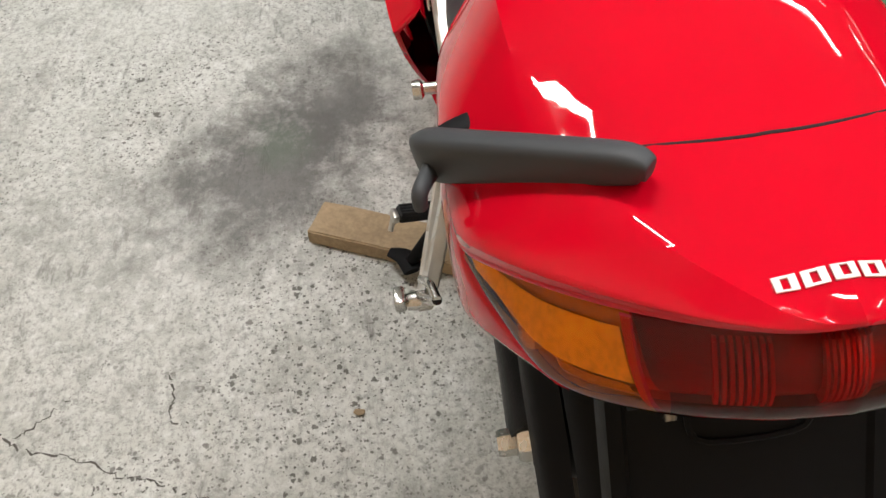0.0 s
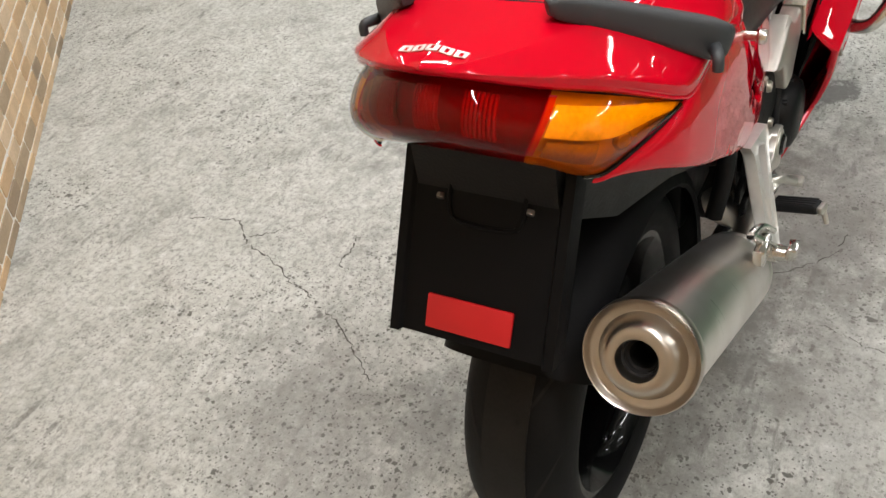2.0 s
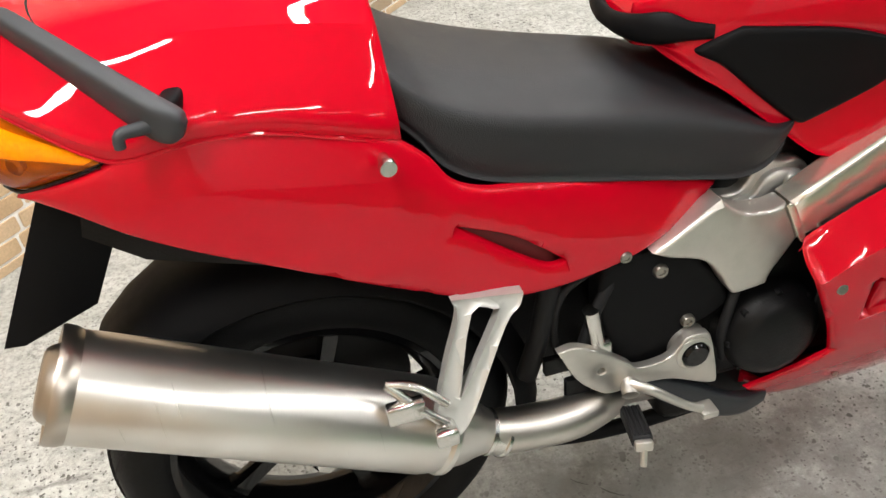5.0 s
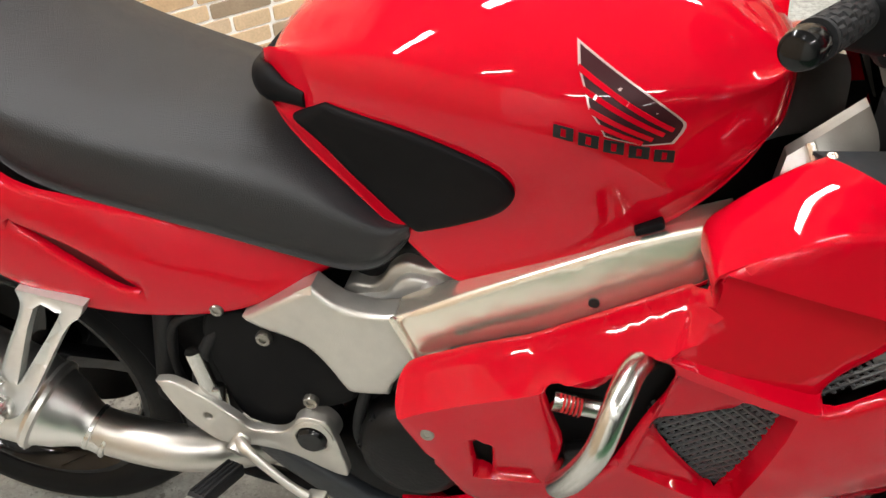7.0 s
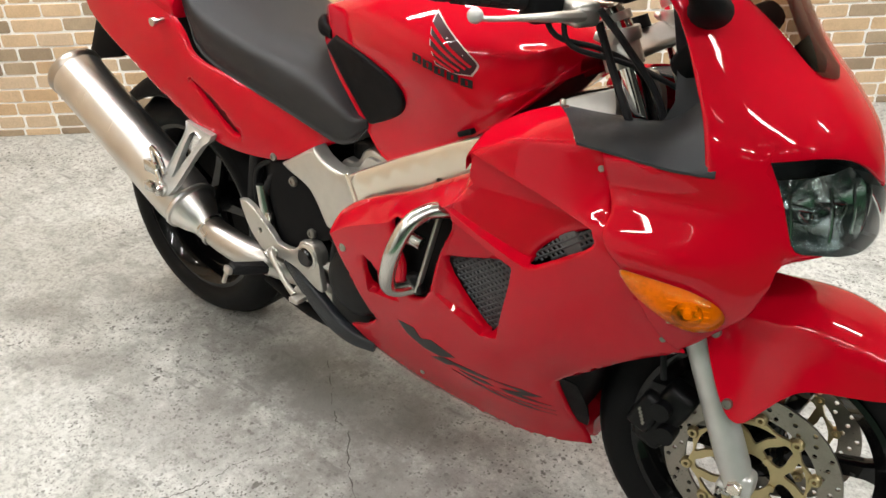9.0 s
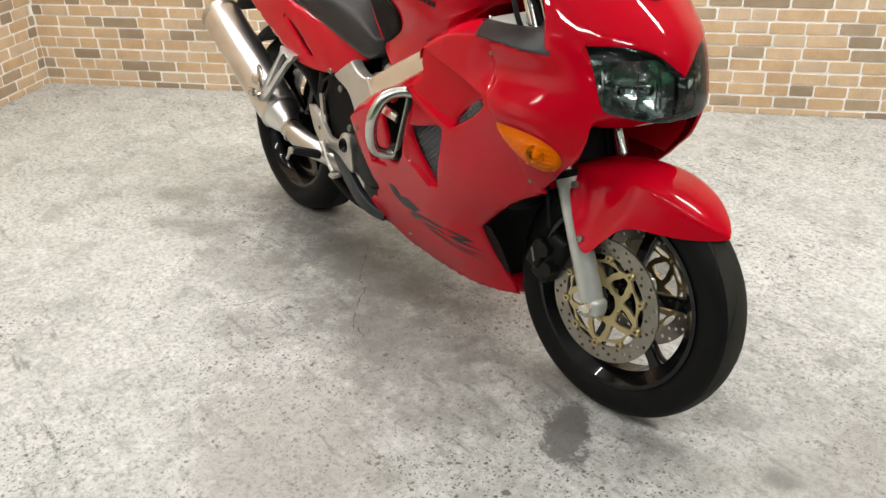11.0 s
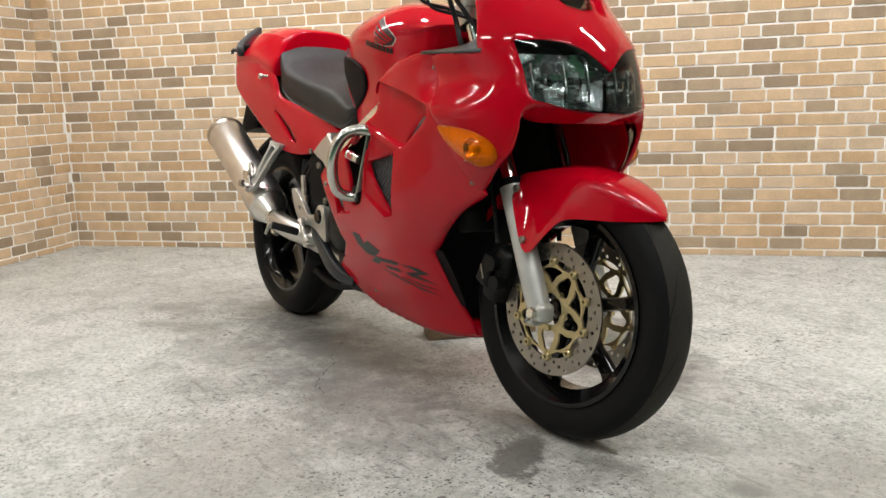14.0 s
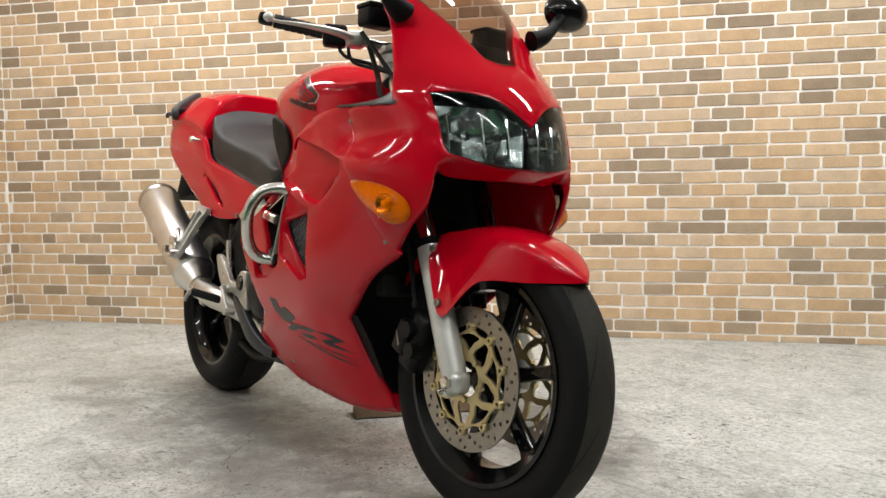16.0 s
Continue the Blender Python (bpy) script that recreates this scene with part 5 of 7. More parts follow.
# --- nose form ---
NOSE = [(0.50, 0.180, 1.25, 1.42), (0.56, 0.216, 1.215, 1.47), (0.62, 0.244, 1.20, 1.495), (0.69, 0.259, 1.195, 1.515), (0.74, 0.259, 1.19, 1.520), (0.80, 0.250, 1.19, 1.514), (0.87, 0.250, 1.19, 1.484), (0.92, 0.240, 1.19, 1.442), (0.98, 0.228, 1.185, 1.378), (1.05, 0.212, 1.17, 1.322), (1.12, 0.194, 1.14, 1.258), (1.20, 0.166, 1.09, 1.178), (1.26, 0.135, 1.04, 1.10)]


def nose_pt(a, z, d=0.0):
    """a: degrees round from the nose's middle (0) to the side (right side negative)."""
    w, xb, xt = table(NOSE, z)
    t = radians(a)
    k = min(max((abs(a) - 44) / 26, 0.0), 1.0)
    w += k * k * (3 - 2 * k) * (0.012 * math.exp(-((z - 0.722) / 0.028) ** 2) - 0.016 * math.exp(-((z - 0.798) / 0.034) ** 2))
    w, xt = w - d, xt - d
    c = max(math.cos(t), 0.0)
    # flatter cheeks and a firmer nose than a plain ellipse
    k = 1.0 / (abs(c) ** 2.15 + abs(math.sin(t)) ** 2.15) ** (1 / 2.15)
    return (xb + (xt - xb) * c * k, w * math.sin(t) * k, z)


def nose_a(y, z):
    """Degrees for a half-width at a height."""
    lo, hi = 0.0, 90.0
    for _ in range(30):
        m_ = (lo + hi) / 2
        if abs(nose_pt(m_, z)[1]) < abs(y):
            lo = m_
        else:
            hi = m_
    return math.copysign((lo + hi) / 2, y)


AS = 0.0042      # metres that one degree stands for in the outlines below


def nose_place(u, v, d):
    """The cowl's skin; below the headlamp its middle turns under to a chin."""
    x, y, z = nose_pt(u / AS, v, d)
    tuck = max(0.0, 0.745 - v) * 1.5 * min(max((43 - abs(u / AS)) / 8, 0), 1)
    return (x - tuck, y, z)


def U(a):
    return a * AS


def nose_ax(x, z):
    """Degrees at which the nose reaches back to x."""
    lo, hi = 0.0, 90.0
    for _ in range(30):
        m_ = (lo + hi) / 2
        if nose_pt(m_, z)[0] > x:
            lo = m_
        else:
            hi = m_
    return lo


# --- fairing ---
FAIR_X = (0.60, 0.75, 0.90, 1.00, 1.08, 1.14, 1.20, 1.26, 1.32)
FAIR_W = (  # height, then the half-width in millimetres at each of the stations above
    (0.16, 95, 104, 104, 98, 78, 55, 42, 38, 34), (0.20, 125, 131, 130, 120, 96, 68, 56, 52, 48), (0.25, 157, 162, 162, 152, 126, 97, 84, 78, 70), (0.30, 183, 189, 189, 181, 157, 127, 111, 104, 94),
    (0.35, 207, 213, 213, 207, 184, 153, 138, 129, 118), (0.40, 226, 233, 233, 229, 210, 183, 166, 155, 143), (0.46, 243, 250, 250, 249, 239, 221, 201, 182, 164), (0.52, 253, 261, 262, 261, 257, 246, 228, 206, 182),
    (0.58, 260, 268, 269, 268, 265, 257, 243, 224, 204), (0.64, 263, 272, 272, 272, 269, 263, 254, 243, 229), (0.70, 263, 271, 272, 271, 270, 267, 265, 259, 245), (0.74, 261, 270, 270, 270, 269, 267, 263, 256, 242),
    (0.78, 258, 267, 268, 267, 265, 258, 240, 235, 222), (0.82, 255, 263, 263, 262, 260, 252, 232, 227, 215), (0.86, 249, 257, 257, 256, 254, 250, 243, 238, 226), (0.90, 235, 240, 240, 238, 236, 234, 232, 228, 216))


def fairing_w(x, z):
    """Half-width of the side fairing at a place along the bike and a height."""
    row = table(FAIR_W, z)
    return 0.001 * float(table(list(zip(FAIR_X, row)), x)[0])


RECESS = np.array([(0.972, 0.800), (1.110, 0.766), (1.196, 0.738), (1.203, 0.720), (1.172, 0.684), (1.095, 0.638), (1.075, 0.642), (1.005, 0.666), (0.935, 0.692)])
MESH_DIP = np.array([(0.945, 0.676), (1.068, 0.630), (1.064, 0.598), (1.034, 0.470), (1.0, 0.462), (0.905, 0.515), (0.925, 0.60)])
SCOOP = np.array([(0.735, 0.535), (0.80, 0.49), (0.815, 0.455), (0.73, 0.445)])


def soft_in(x, z, poly, width):
    p = np.array([(x, z)])
    if not inside(p, poly)[0]:
        return 0.0
    t = min(1.0, to_edge(p, [poly])[0] / width)
    return t * t * (3 - 2 * t)


TOP_X, TOP_Z = (0.648, 0.673, 0.72, 0.766, 0.80, 0.87, 0.942, 0.966), (0.586, 0.604, 0.629, 0.649, 0.663, 0.702, 0.742, 0.758)
TOP_LINE = [(x, float(table(list(zip(TOP_X, TOP_Z)), x)[0])) for x in np.linspace(TOP_X[0], TOP_X[-1], 20)]
RIDGE = np.array([(x, z - 0.041) for x, z in TOP_LINE] + [(x, z - 0.0405) for x, z in TOP_LINE[::-1]])
CREST = RIDGE + np.array((0, 0.022))


def fairing_place(s):
    def f(u, w, d):
        r = (0.006 + 0.024 * min(max((u - 0.96) / 0.18, 0), 1)) * soft_in(u, w, RECESS, 0.007)
        r += (0.003 + 0.020 * min(max((u - 0.90) / 0.14, 0), 1)) * soft_in(u, w, MESH_DIP, 0.007) + 0.010 * soft_in(u, w, SCOOP, 0.006)
        gap = float(table(list(zip(TOP_X, TOP_Z)), u)[0]) - w
        lip = 0.048 * max(0.0, 1 - gap / 0.0405) * float(np.interp(u, (0.95, 0.972), (1, 0)))
        return (u, s * (fairing_w(u, w) - r - lip - d), w)
    return f


fair_outline = curve([(0.648, 0.586), (0.673, 0.604), (0.72, 0.629), (0.766, 0.649), (0.80, 0.663), (0.87, 0.702), (0.942, 0.742), (0.964, 0.758, True), (0.969, 0.796, True), (1.044, 0.838), (1.10, 0.851), (1.15, 0.857), (1.186, 0.855, True), (1.199, 0.823), (1.208, 0.770), (1.228, 0.738), (1.258, 0.692), (1.316, 0.580), (1.335, 0.545, True), (1.252, 0.497), (1.172, 0.430), (1.130, 0.392), (1.122, 0.376), (1.124, 0.31), (1.133, 0.23), (1.142, 0.172, True), (1.03, 0.160), (0.88, 0.162), (0.74, 0.182), (0.655, 0.230), (0.612, 0.285, True), (0.67, 0.318), (0.722, 0.362, True), (0.69, 0.44), (0.655, 0.515), (0.640, 0.550), (0.639, 0.572)], 4, True)
HOLES = [curve(h, 4, True) for h in (
    [(0.815, 0.628), (0.832, 0.640), (0.868, 0.642), (0.905, 0.686), (0.938, 0.683), (0.942, 0.655), (0.918, 0.598), (0.888, 0.508), (0.860, 0.484), (0.832, 0.490), (0.836, 0.545), (0.822, 0.592)],
    [(0.731, 0.524, True), (0.754, 0.520, True), (0.752, 0.452, True), (0.735, 0.462, True)],
    [(0.930, 0.586), (0.968, 0.606), (1.048, 0.623), (1.057, 0.604), (1.022, 0.482), (1.004, 0.472), (0.988, 0.49)],
    [(1.092, 0.648), (1.112, 0.678), (1.166, 0.715), (1.194, 0.727), (1.199, 0.714), (1.172, 0.688), (1.102, 0.643)])]
for s in (-1, 1):
    fp = part("fairing_panel", panel(fair_outline, fairing_place(s), HOLES, res=0.015, roll=0.007, thick=0.004, lines=(RECESS, MESH_DIP, SCOOP, RIDGE, CREST)), RED, bike, "glossy red side fairing panel with air openings")
    # wire mesh behind the two openings
    geos = []
    def mesh_pt(a, b, s=s):
        return (a, s * (fairing_w(a, b) - 0.030), b)
    for mask in (HOLES[2], HOLES[3]):
        lo, hi = np.min(mask, 0), np.max(mask, 0)
        cx, cz = (lo + hi) / 2
        big = np.array([(cx + (p[0] - cx) * 1.12, cz + (p[1] - cz) * 1.12) for p in mask])
        for d in ((0.8, 0.6), (0.75, -0.66)):
            nn = np.array((-d[1], d[0]))
            for k in range(-14, 15):
                o = np.array((cx, cz)) + nn * k * 0.0095
                L = [o + np.array(d) * t for t in np.linspace(-0.14, 0.14, 57)]
                ok = inside(np.array(L), big)
                run = [p for p, q in zip(L, ok) if q]
                if len(run) > 1:
                    geos.append(tube([mesh_pt(*run[0]), mesh_pt(*run[-1])], 0.0024, 5, 1, False))
    part("vent_mesh", join(*geos), MESH_GREY, fp, "dark wire mesh in the air openings")
    part("duct_block", block((0.034, 0.016, 0.036), (0, 0, 0), 0.003, 2, Matrix.Translation((1.150, s * (fairing_w(1.148, 0.69) - 0.036), 0.690)) @ Matrix.Rotation(radians(-32), 4, "Y")), DUCT_GREY, fp, "dark grey block inside the duct")
    for x, z in ((0.680, 0.527), (1.186, 0.823), (1.244, 0.708), (1.306, 0.569), (0.797, 0.238)):
        w = fairing_w(x, z)
        part("fairing_bolt", bolt_at((x, s * (w + 0.0005), z), (0, s, 0.15), 0.0085 if x < 0.7 else 0.0052, 0.002), BOLT, fp)
    # lower decal: slanting dark bars and fading strokes
    for ol in ([(0.799, 0.404), (0.838, 0.402), (0.848, 0.378), (0.876, 0.388), (0.926, 0.366), (0.887, 0.347), (0.849, 0.350), (0.814, 0.372)], [(0.858, 0.331), (0.893, 0.348), (0.968, 0.348), (1.0, 0.344), (0.985, 0.337), (0.915, 0.338), (0.895, 0.328)], [(0.925, 0.329), (0.985, 0.328), (0.998, 0.320), (0.945, 0.320)],
               [(1.005, 0.343), (1.055, 0.340), (1.088, 0.327), (1.048, 0.318), (1.100, 0.300), (1.025, 0.313), (1.012, 0.322), (1.055, 0.328), (1.04, 0.334)], [(0.905, 0.319), (0.962, 0.309), (1.102, 0.268), (1.04, 0.280)], [(0.985, 0.310), (1.103, 0.284), (1.05, 0.291)]):
        part("decal_stroke", panel(curve([(*p, True) for p in ol], 3, True), lambda u, w, d, s=s: (u, s * (fairing_w(u, w) + 0.0008 - d), w), res=0.02, roll=0, thick=0.0008), DARK_MARK, fp, "dark decal stroke standing for the model lettering")
    # shoulder of the fairing that turns inwards to the tank
    rows = []
    for k, (x, z, xi, yi, zi) in enumerate(((0.966, 0.770, 0.955, 0.198, 0.785), (0.968, 0.7945, 0.957, 0.195, 0.812), (1.005, 0.8155, 0.985, 0.186, 0.835), (1.044, 0.8365, 1.015, 0.174, 0.852), (1.095, 0.8490, 1.038, 0.164, 0.862), (1.150, 0.8560, 1.060, 0.155, 0.868))):
        o, q = np.array((x, fairing_w(x, z) - 0.0045, z + 0.0005)), np.array((xi, yi, zi))
        rows.append([tuple(o * (1, s, 1)), tuple((o * 0.68 + q * 0.32 + (0, 0, 0.0035)) * (1, s, 1)), tuple((o * 0.3 + q * 0.7 + (0, 0, 0.005)) * (1, s, 1)), tuple(q * (1, s, 1)), tuple((q + (0.006, -0.012, -0.018)) * (1, s, 1))])
    part("fairing_shoulder", patch(rows, 0.004, 4), RED, fp, "", 50)
    edge = [(x, z - 0.004) for x, z in zip(TOP_X, TOP_Z)]
    part("fairing_flange", patch([[(x, s * (fairing_w(x, z) - 0.058), z - 0.002) for x, z in edge], [(x, s * 0.206, z - 0.005) for x, z in edge], [(x, s * 0.199, z - 0.018) for x, z in edge]], 0.004, 2), RED, fp)
    ip = part("cockpit_panel", patch([[(1.150, 0.252 * s, 0.8580), (1.22, 0.245 * s, 0.8545), (1.29, 0.240 * s, 0.852), (1.345, 0.223 * s, 0.852)], [(1.115, 0.212 * s, 0.866), (1.20, 0.205 * s, 0.868), (1.275, 0.205 * s, 0.874), (1.335, 0.20 * s, 0.90)], [(1.078, 0.172 * s, 0.866), (1.17, 0.160 * s, 0.872), (1.26, 0.165 * s, 0.884), (1.325, 0.18 * s, 0.94)], [(1.052, 0.138 * s, 0.864), (1.15, 0.128 * s, 0.866), (1.24, 0.140 * s, 0.885), (1.315, 0.165 * s, 0.965)]], 0.004), PANEL_PLASTIC, fp, "dark grey inner cockpit panel")
    for sx, sy, sz in ((1.068, 0.148, 0.8645), (1.142, 0.236, 0.8580)):
        part("panel_screw", bolt_at((sx, sy * s, sz), (0, 0.2 * s, 1), 0.006, 0.002), STEEL, fp)
    # black liner inside the panel's front tip
    part("fairing_liner", patch([[(x, s * (fairing_w(1.105 if x < 1.105 else 1.12, z) - 0.009), z) for x in (xa, (xa + xb) / 2, xb)] for z, xa, xb in ((0.250, 1.07, 1.150), (0.268, 1.07, 1.156), (0.29, 1.08, 1.162), (0.34, 1.085, 1.166), (0.395, 1.09, 1.160))], 0.004, 4, (0, -s, 0)), BLACK_PLASTIC, fp, "black plastic liner")
    # inner black ducting behind the openings
    part("inner_duct", patch([[(x, s * (fairing_w(x, z) - 0.058), z) for x, z in row] for row in (((0.70, 0.62), (0.85, 0.68), (1.0, 0.76), (1.18, 0.80)), ((0.70, 0.5), (0.85, 0.5), (1.0, 0.52), (1.16, 0.56)), ((0.72, 0.36), (0.82, 0.34), (0.95, 0.34), (1.06, 0.36)), ((0.76, 0.24), (0.85, 0.22), (0.95, 0.22), (1.05, 0.24)))], 0.004, 3, (0, -s, 0)), DULL_BLACK, fp)

# belly under the engine, joining both panels
part("belly_pan", loft_half([(0.63, 0.255, 0.14), (0.74, 0.185, 0.115), (0.88, 0.160, 0.10), (1.03, 0.160, 0.085), (1.130, 0.176, 0.026)], lambda r: [(0.0, r[1] + 0.03), (r[2] * 0.9, r[1] + 0.03), (r[2], r[1] + 0.008), (r[2] * 0.7, r[1] - 0.012), (0.0, r[1] - 0.02)], 4, 3), RED, bike, "red belly pan")

# --- nose ---
right = [(0, 0.704), (-17, 0.703), (-30, 0.706), (-38, 0.714), (-41.5, 0.708), (-43.2, 0.686), (-45.6, 0.642), (-52.4, 0.606), (-nose_ax(1.355, 0.575), 0.575), (-nose_ax(1.328, 0.548), 0.548, True), (-nose_ax(1.303, 0.577), 0.577), (-nose_ax(1.272, 0.64), 0.64), (-nose_ax(1.244, 0.692), 0.692), (-nose_ax(1.213, 0.737), 0.737), (-86, 0.768), (-90, 0.81), (-90, 0.85, True), (-nose_ax(1.332, 0.856), 0.856, True), (-nose_ax(1.320, 0.90), 0.90), (-nose_ax(1.295, 0.955), 0.955), (-nose_ax(1.272, 1.0), 1.0), (-nose_ax(1.246, 1.042), 1.042, True), (-66, 1.078), (-57, 1.112), (-47, 1.122, True), (-36, 1.090), (-23, 1.042), (-15.6, 1.008), (-9.5, 0.964, True), (0, 0.956)]
ring_r = [(U(p[0]), p[1], True) if len(p) == 3 else (U(p[0]), p[1]) for p in right]
ring_l = [(-p[0], *p[1:]) for p in reversed(ring_r[1:-1])]
nose_outline = curve(ring_r + ring_l, 4, True)
hl = [(-nose_a(0.181, 0.872), 0.872, True), (-nose_a(0.12, 0.872), 0.873), (-nose_a(0.06, 0.857), 0.857), (0, 0.812, True)]
hl_low = [(0, 0.729), (-nose_a(0.06, 0.729), 0.729), (-nose_a(0.135, 0.743), 0.743), (-nose_a(0.169, 0.763), 0.763)]
hl_r = [(U(p[0]), p[1], True) if len(p) == 3 else (U(p[0]), p[1]) for p in hl]
hl_b = [(U(p[0]), p[1]) for p in hl_low]
hl_ring = hl_r + [(-p[0], *p[1:]) for p in reversed(hl_r[:-1])] + [(-p[0], p[1]) for p in reversed(hl_b[1:])] + hl_b
HL = curve(hl_ring, 4, True)
nose = part("nose_cowl", panel(nose_outline, nose_place, [HL], res=0.020, roll=0.006, thick=0.004), RED, bike, "glossy red nose cowl with twin headlamps")
lining = [(U(a), z) for a, z in ((-88, 0.80), (-88, 0.85), (-80, 0.87), (-74, 0.905), (-70, 0.955), (-66, 1.03), (-58, 1.07), (-40, 1.05), (-24, 1.0), (-12, 0.945), (0, 0.94))]
lining = lining + [(-a, z) for a, z in reversed(lining[:-1])]
part("nose_lining", panel([np.array(p) for p in lining], lambda u, v, d: nose_pt(u / AS, v, d + 0.11), [], res=0.05, roll=0, thick=0.003), PANEL_PLASTIC, nose, "dark inner lining of the cowl")
lamp = part("headlamp", panel(HL, lambda u, v, d: nose_pt(u / AS * 0.98, v, d + 0.095), [], res=0.03, roll=0, thick=0.006), LAMP_GREY, bike, "twin headlamp behind one clear lens")
v_, t_, _d = fill(HL, (), 0.02, 0.004)
part("lens", ([nose_pt(p[0] / AS, p[1], 0.003) for p in v_], t_), CLEAR, lamp, "clear headlamp lens")
part("lamp_wall", bridge([[nose_pt(p[0] / AS, p[1], 0.005) for p in HL], [nose_pt(p[0] / AS * 0.98, p[1], 0.095) for p in HL]], True, False), LAMP_GREY, lamp)
for s in (-1, 1):
    rows = []
    for z in (0.733, 0.764, 0.794, 0.820, 0.845):
        row = []
        for y in (0.006, 0.045, 0.085, 0.12, 0.152, 0.171):
            e = ((y - 0.095) / 0.08) ** 2 + ((z - 0.786) / 0.050) ** 2
            zz = min(z, 0.816 + max(0.0, y - 0.012) * 1.05)
            row.append((nose_pt(nose_a(y, zz), zz)[0] - 0.075 + 0.05 * min(e, 1.0), s * y, zz))
        rows.append(row)
    part("reflector", patch(rows, 0.003, 2, (-1, 0, 0)), LAMP_BOWL, lamp, "chromed reflector")
    for y in (0.062, 0.122):
        x = nose_pt(nose_a(y, 0.81), 0.81)[0]
        part("bulb_shield", lathe([(0.0, -0.012), (0.011, -0.014), (0.013, -0.022), (0.013, -0.06)], (x - 0.012, s * y, 0.788), (1, s * y, 0), 18, False), CHROME, lamp)
    for y in (0.04, 0.092, 0.15):
        part("reflector_rib", tube([(nose_pt(nose_a(y, z), z)[0] - 0.028, s * y, z) for z in (0.748, 0.785, 0.826)], 0.0028, 8, 3), CHROME, lamp)

# front indicators set in the cowl's cheeks
for s in (-1, 1):
    P = [(1.247, 0.690), (1.275, 0.692), (1.330, 0.685), (1.368, 0.670), (1.387, 0.650), (1.388, 0.628), (1.370, 0.610), (1.335, 0.608), (1.290, 0.636), (1.258, 0.664)]
    def chk(x, z, d=0.0):
        w, xb, xt = table(NOSE, z)
        lo, hi = 0.0, 90.0
        for _ in range(24):
            m_ = (lo + hi) / 2
            if nose_pt(m_, z)[0] > x:
                lo = m_
            else:
                hi = m_
        return nose_pt(lo, z)[1] - d
    ol = curve(P, 4, True)
    v_, t_, de = fill(ol, (), 0.015, 0.008)
    bulge = [0.031 * min(1, q / 0.036) ** 0.6 for q in de]
    lensg = [(p[0] + b * 0.4, s * (chk(p[0], p[1]) + 0.001 + b), p[1]) for p, b in zip(v_, bulge)]
    ind = part("front_indicator", ([(p[0], s * (chk(p[0], p[1]) + 0.002), p[1]) for p in v_], t_), AMBER_DEEP, bike, "amber front indicator")
    part("lens", (lensg, t_), AMBER, ind)
    bc = Vector((1.345, s * (chk(1.345, 0.646) + 0.006), 0.646))
    part("bowl", lathe([(0.0, -0.002), (0.008, 0.0), (0.016, 0.003), (0.021, 0.007), (0.022, 0.008)], bc, (0.42, s, -0.1), 24, False), MIRROR_BOWL, ind, "bright reflector bowl")
    part("bulb", lathe([(0, 0.014), (0.006, 0.012), (0.008, 0.004), (0.006, -0.004)], bc, (0.42, s, -0.1), 14, False), AMBER_DEEP, ind)
    for k in range(5):
        zz = 0.618 + 0.011 * k
        part("lens_rib", tube([(x, s * (chk(x, zz) + 0.007), zz) for x in (1.318, 1.345, 1.372)], 0.0012, 5, 2), AMBER_DEEP, ind)

# red inner cheeks beside the fork
for s in (-1, 1):
    part("inner_cheek", patch([[(1.400, 0.150 * s, 0.722), (1.32, 0.150 * s, 0.722), (1.215, 0.128 * s, 0.722)], [(1.392, 0.180 * s, 0.652), (1.31, 0.170 * s, 0.652), (1.212, 0.140 * s, 0.652)], [(1.345, 0.186 * s, 0.580), (1.28, 0.172 * s, 0.590), (1.205, 0.148 * s, 0.600)]], 0.004, 4, (0, s, 0)), RED, bike, "red inner cheek of the cowl")

# windscreen
scr_r = [(0, 0.950), (-9.5, 0.958, True), (-15.6, 1.001), (-23, 1.036), (-36, 1.084), (-48, 1.118, True), (-50, 1.16), (-40, 1.23), (0, 1.255)]
scr = [(U(p[0]), p[1], True) if len(p) == 3 else (U(p[0]), p[1]) for p in scr_r]
v_, t_, _d = fill(curve(scr + [(-p[0], *p[1:]) for p in reversed(scr[1:-1])], 4, True), (), 0.02, 0.004)
screen = part("windscreen", ([nose_pt(p[0] / AS, p[1], -0.003) for p in v_], t_), SMOKE, bike, "smoked clear windscreen")

# mirrors
for s in (-1, 1):
    mir = part("mirror_stem", tube([(1.282, 0.176 * s, 1.050), (1.288, 0.204 * s, 1.062), (1.286, 0.236 * s, 1.088), (1.276, 0.266 * s, 1.120)], [0.030, 0.024, 0.016, 0.018], 16, 5, flat=0.8), BLACK_PLASTIC, bike, "black mirror stem")
    rings = []
    for t, k in ((-0.03, 0.25), (-0.024, 0.62), (-0.008, 0.92), (0.008, 1.0), (0.022, 0.98)):
        rings.append([(1.268 - t, s * (0.300 + 0.066 * k * math.cos(a) * (1 if math.cos(a) > 0 else 0.9)), 1.142 + 0.046 * k * math.sin(a)) for a in (2 * math.pi * j / 28 for j in range(28))])
    part("mirror_housing", bridge(rings), GLOSS_BLACK, mir, "gloss black mirror housing")
    part("mirror_glass", ([(p[0] - 0.001, 0.300 * s + (p[1] - 0.300 * s) * 0.93, 1.142 + (p[2] - 1.142) * 0.93) for p in rings[-1]], [tuple(range(28))]), MIRROR_BOWL, mir)

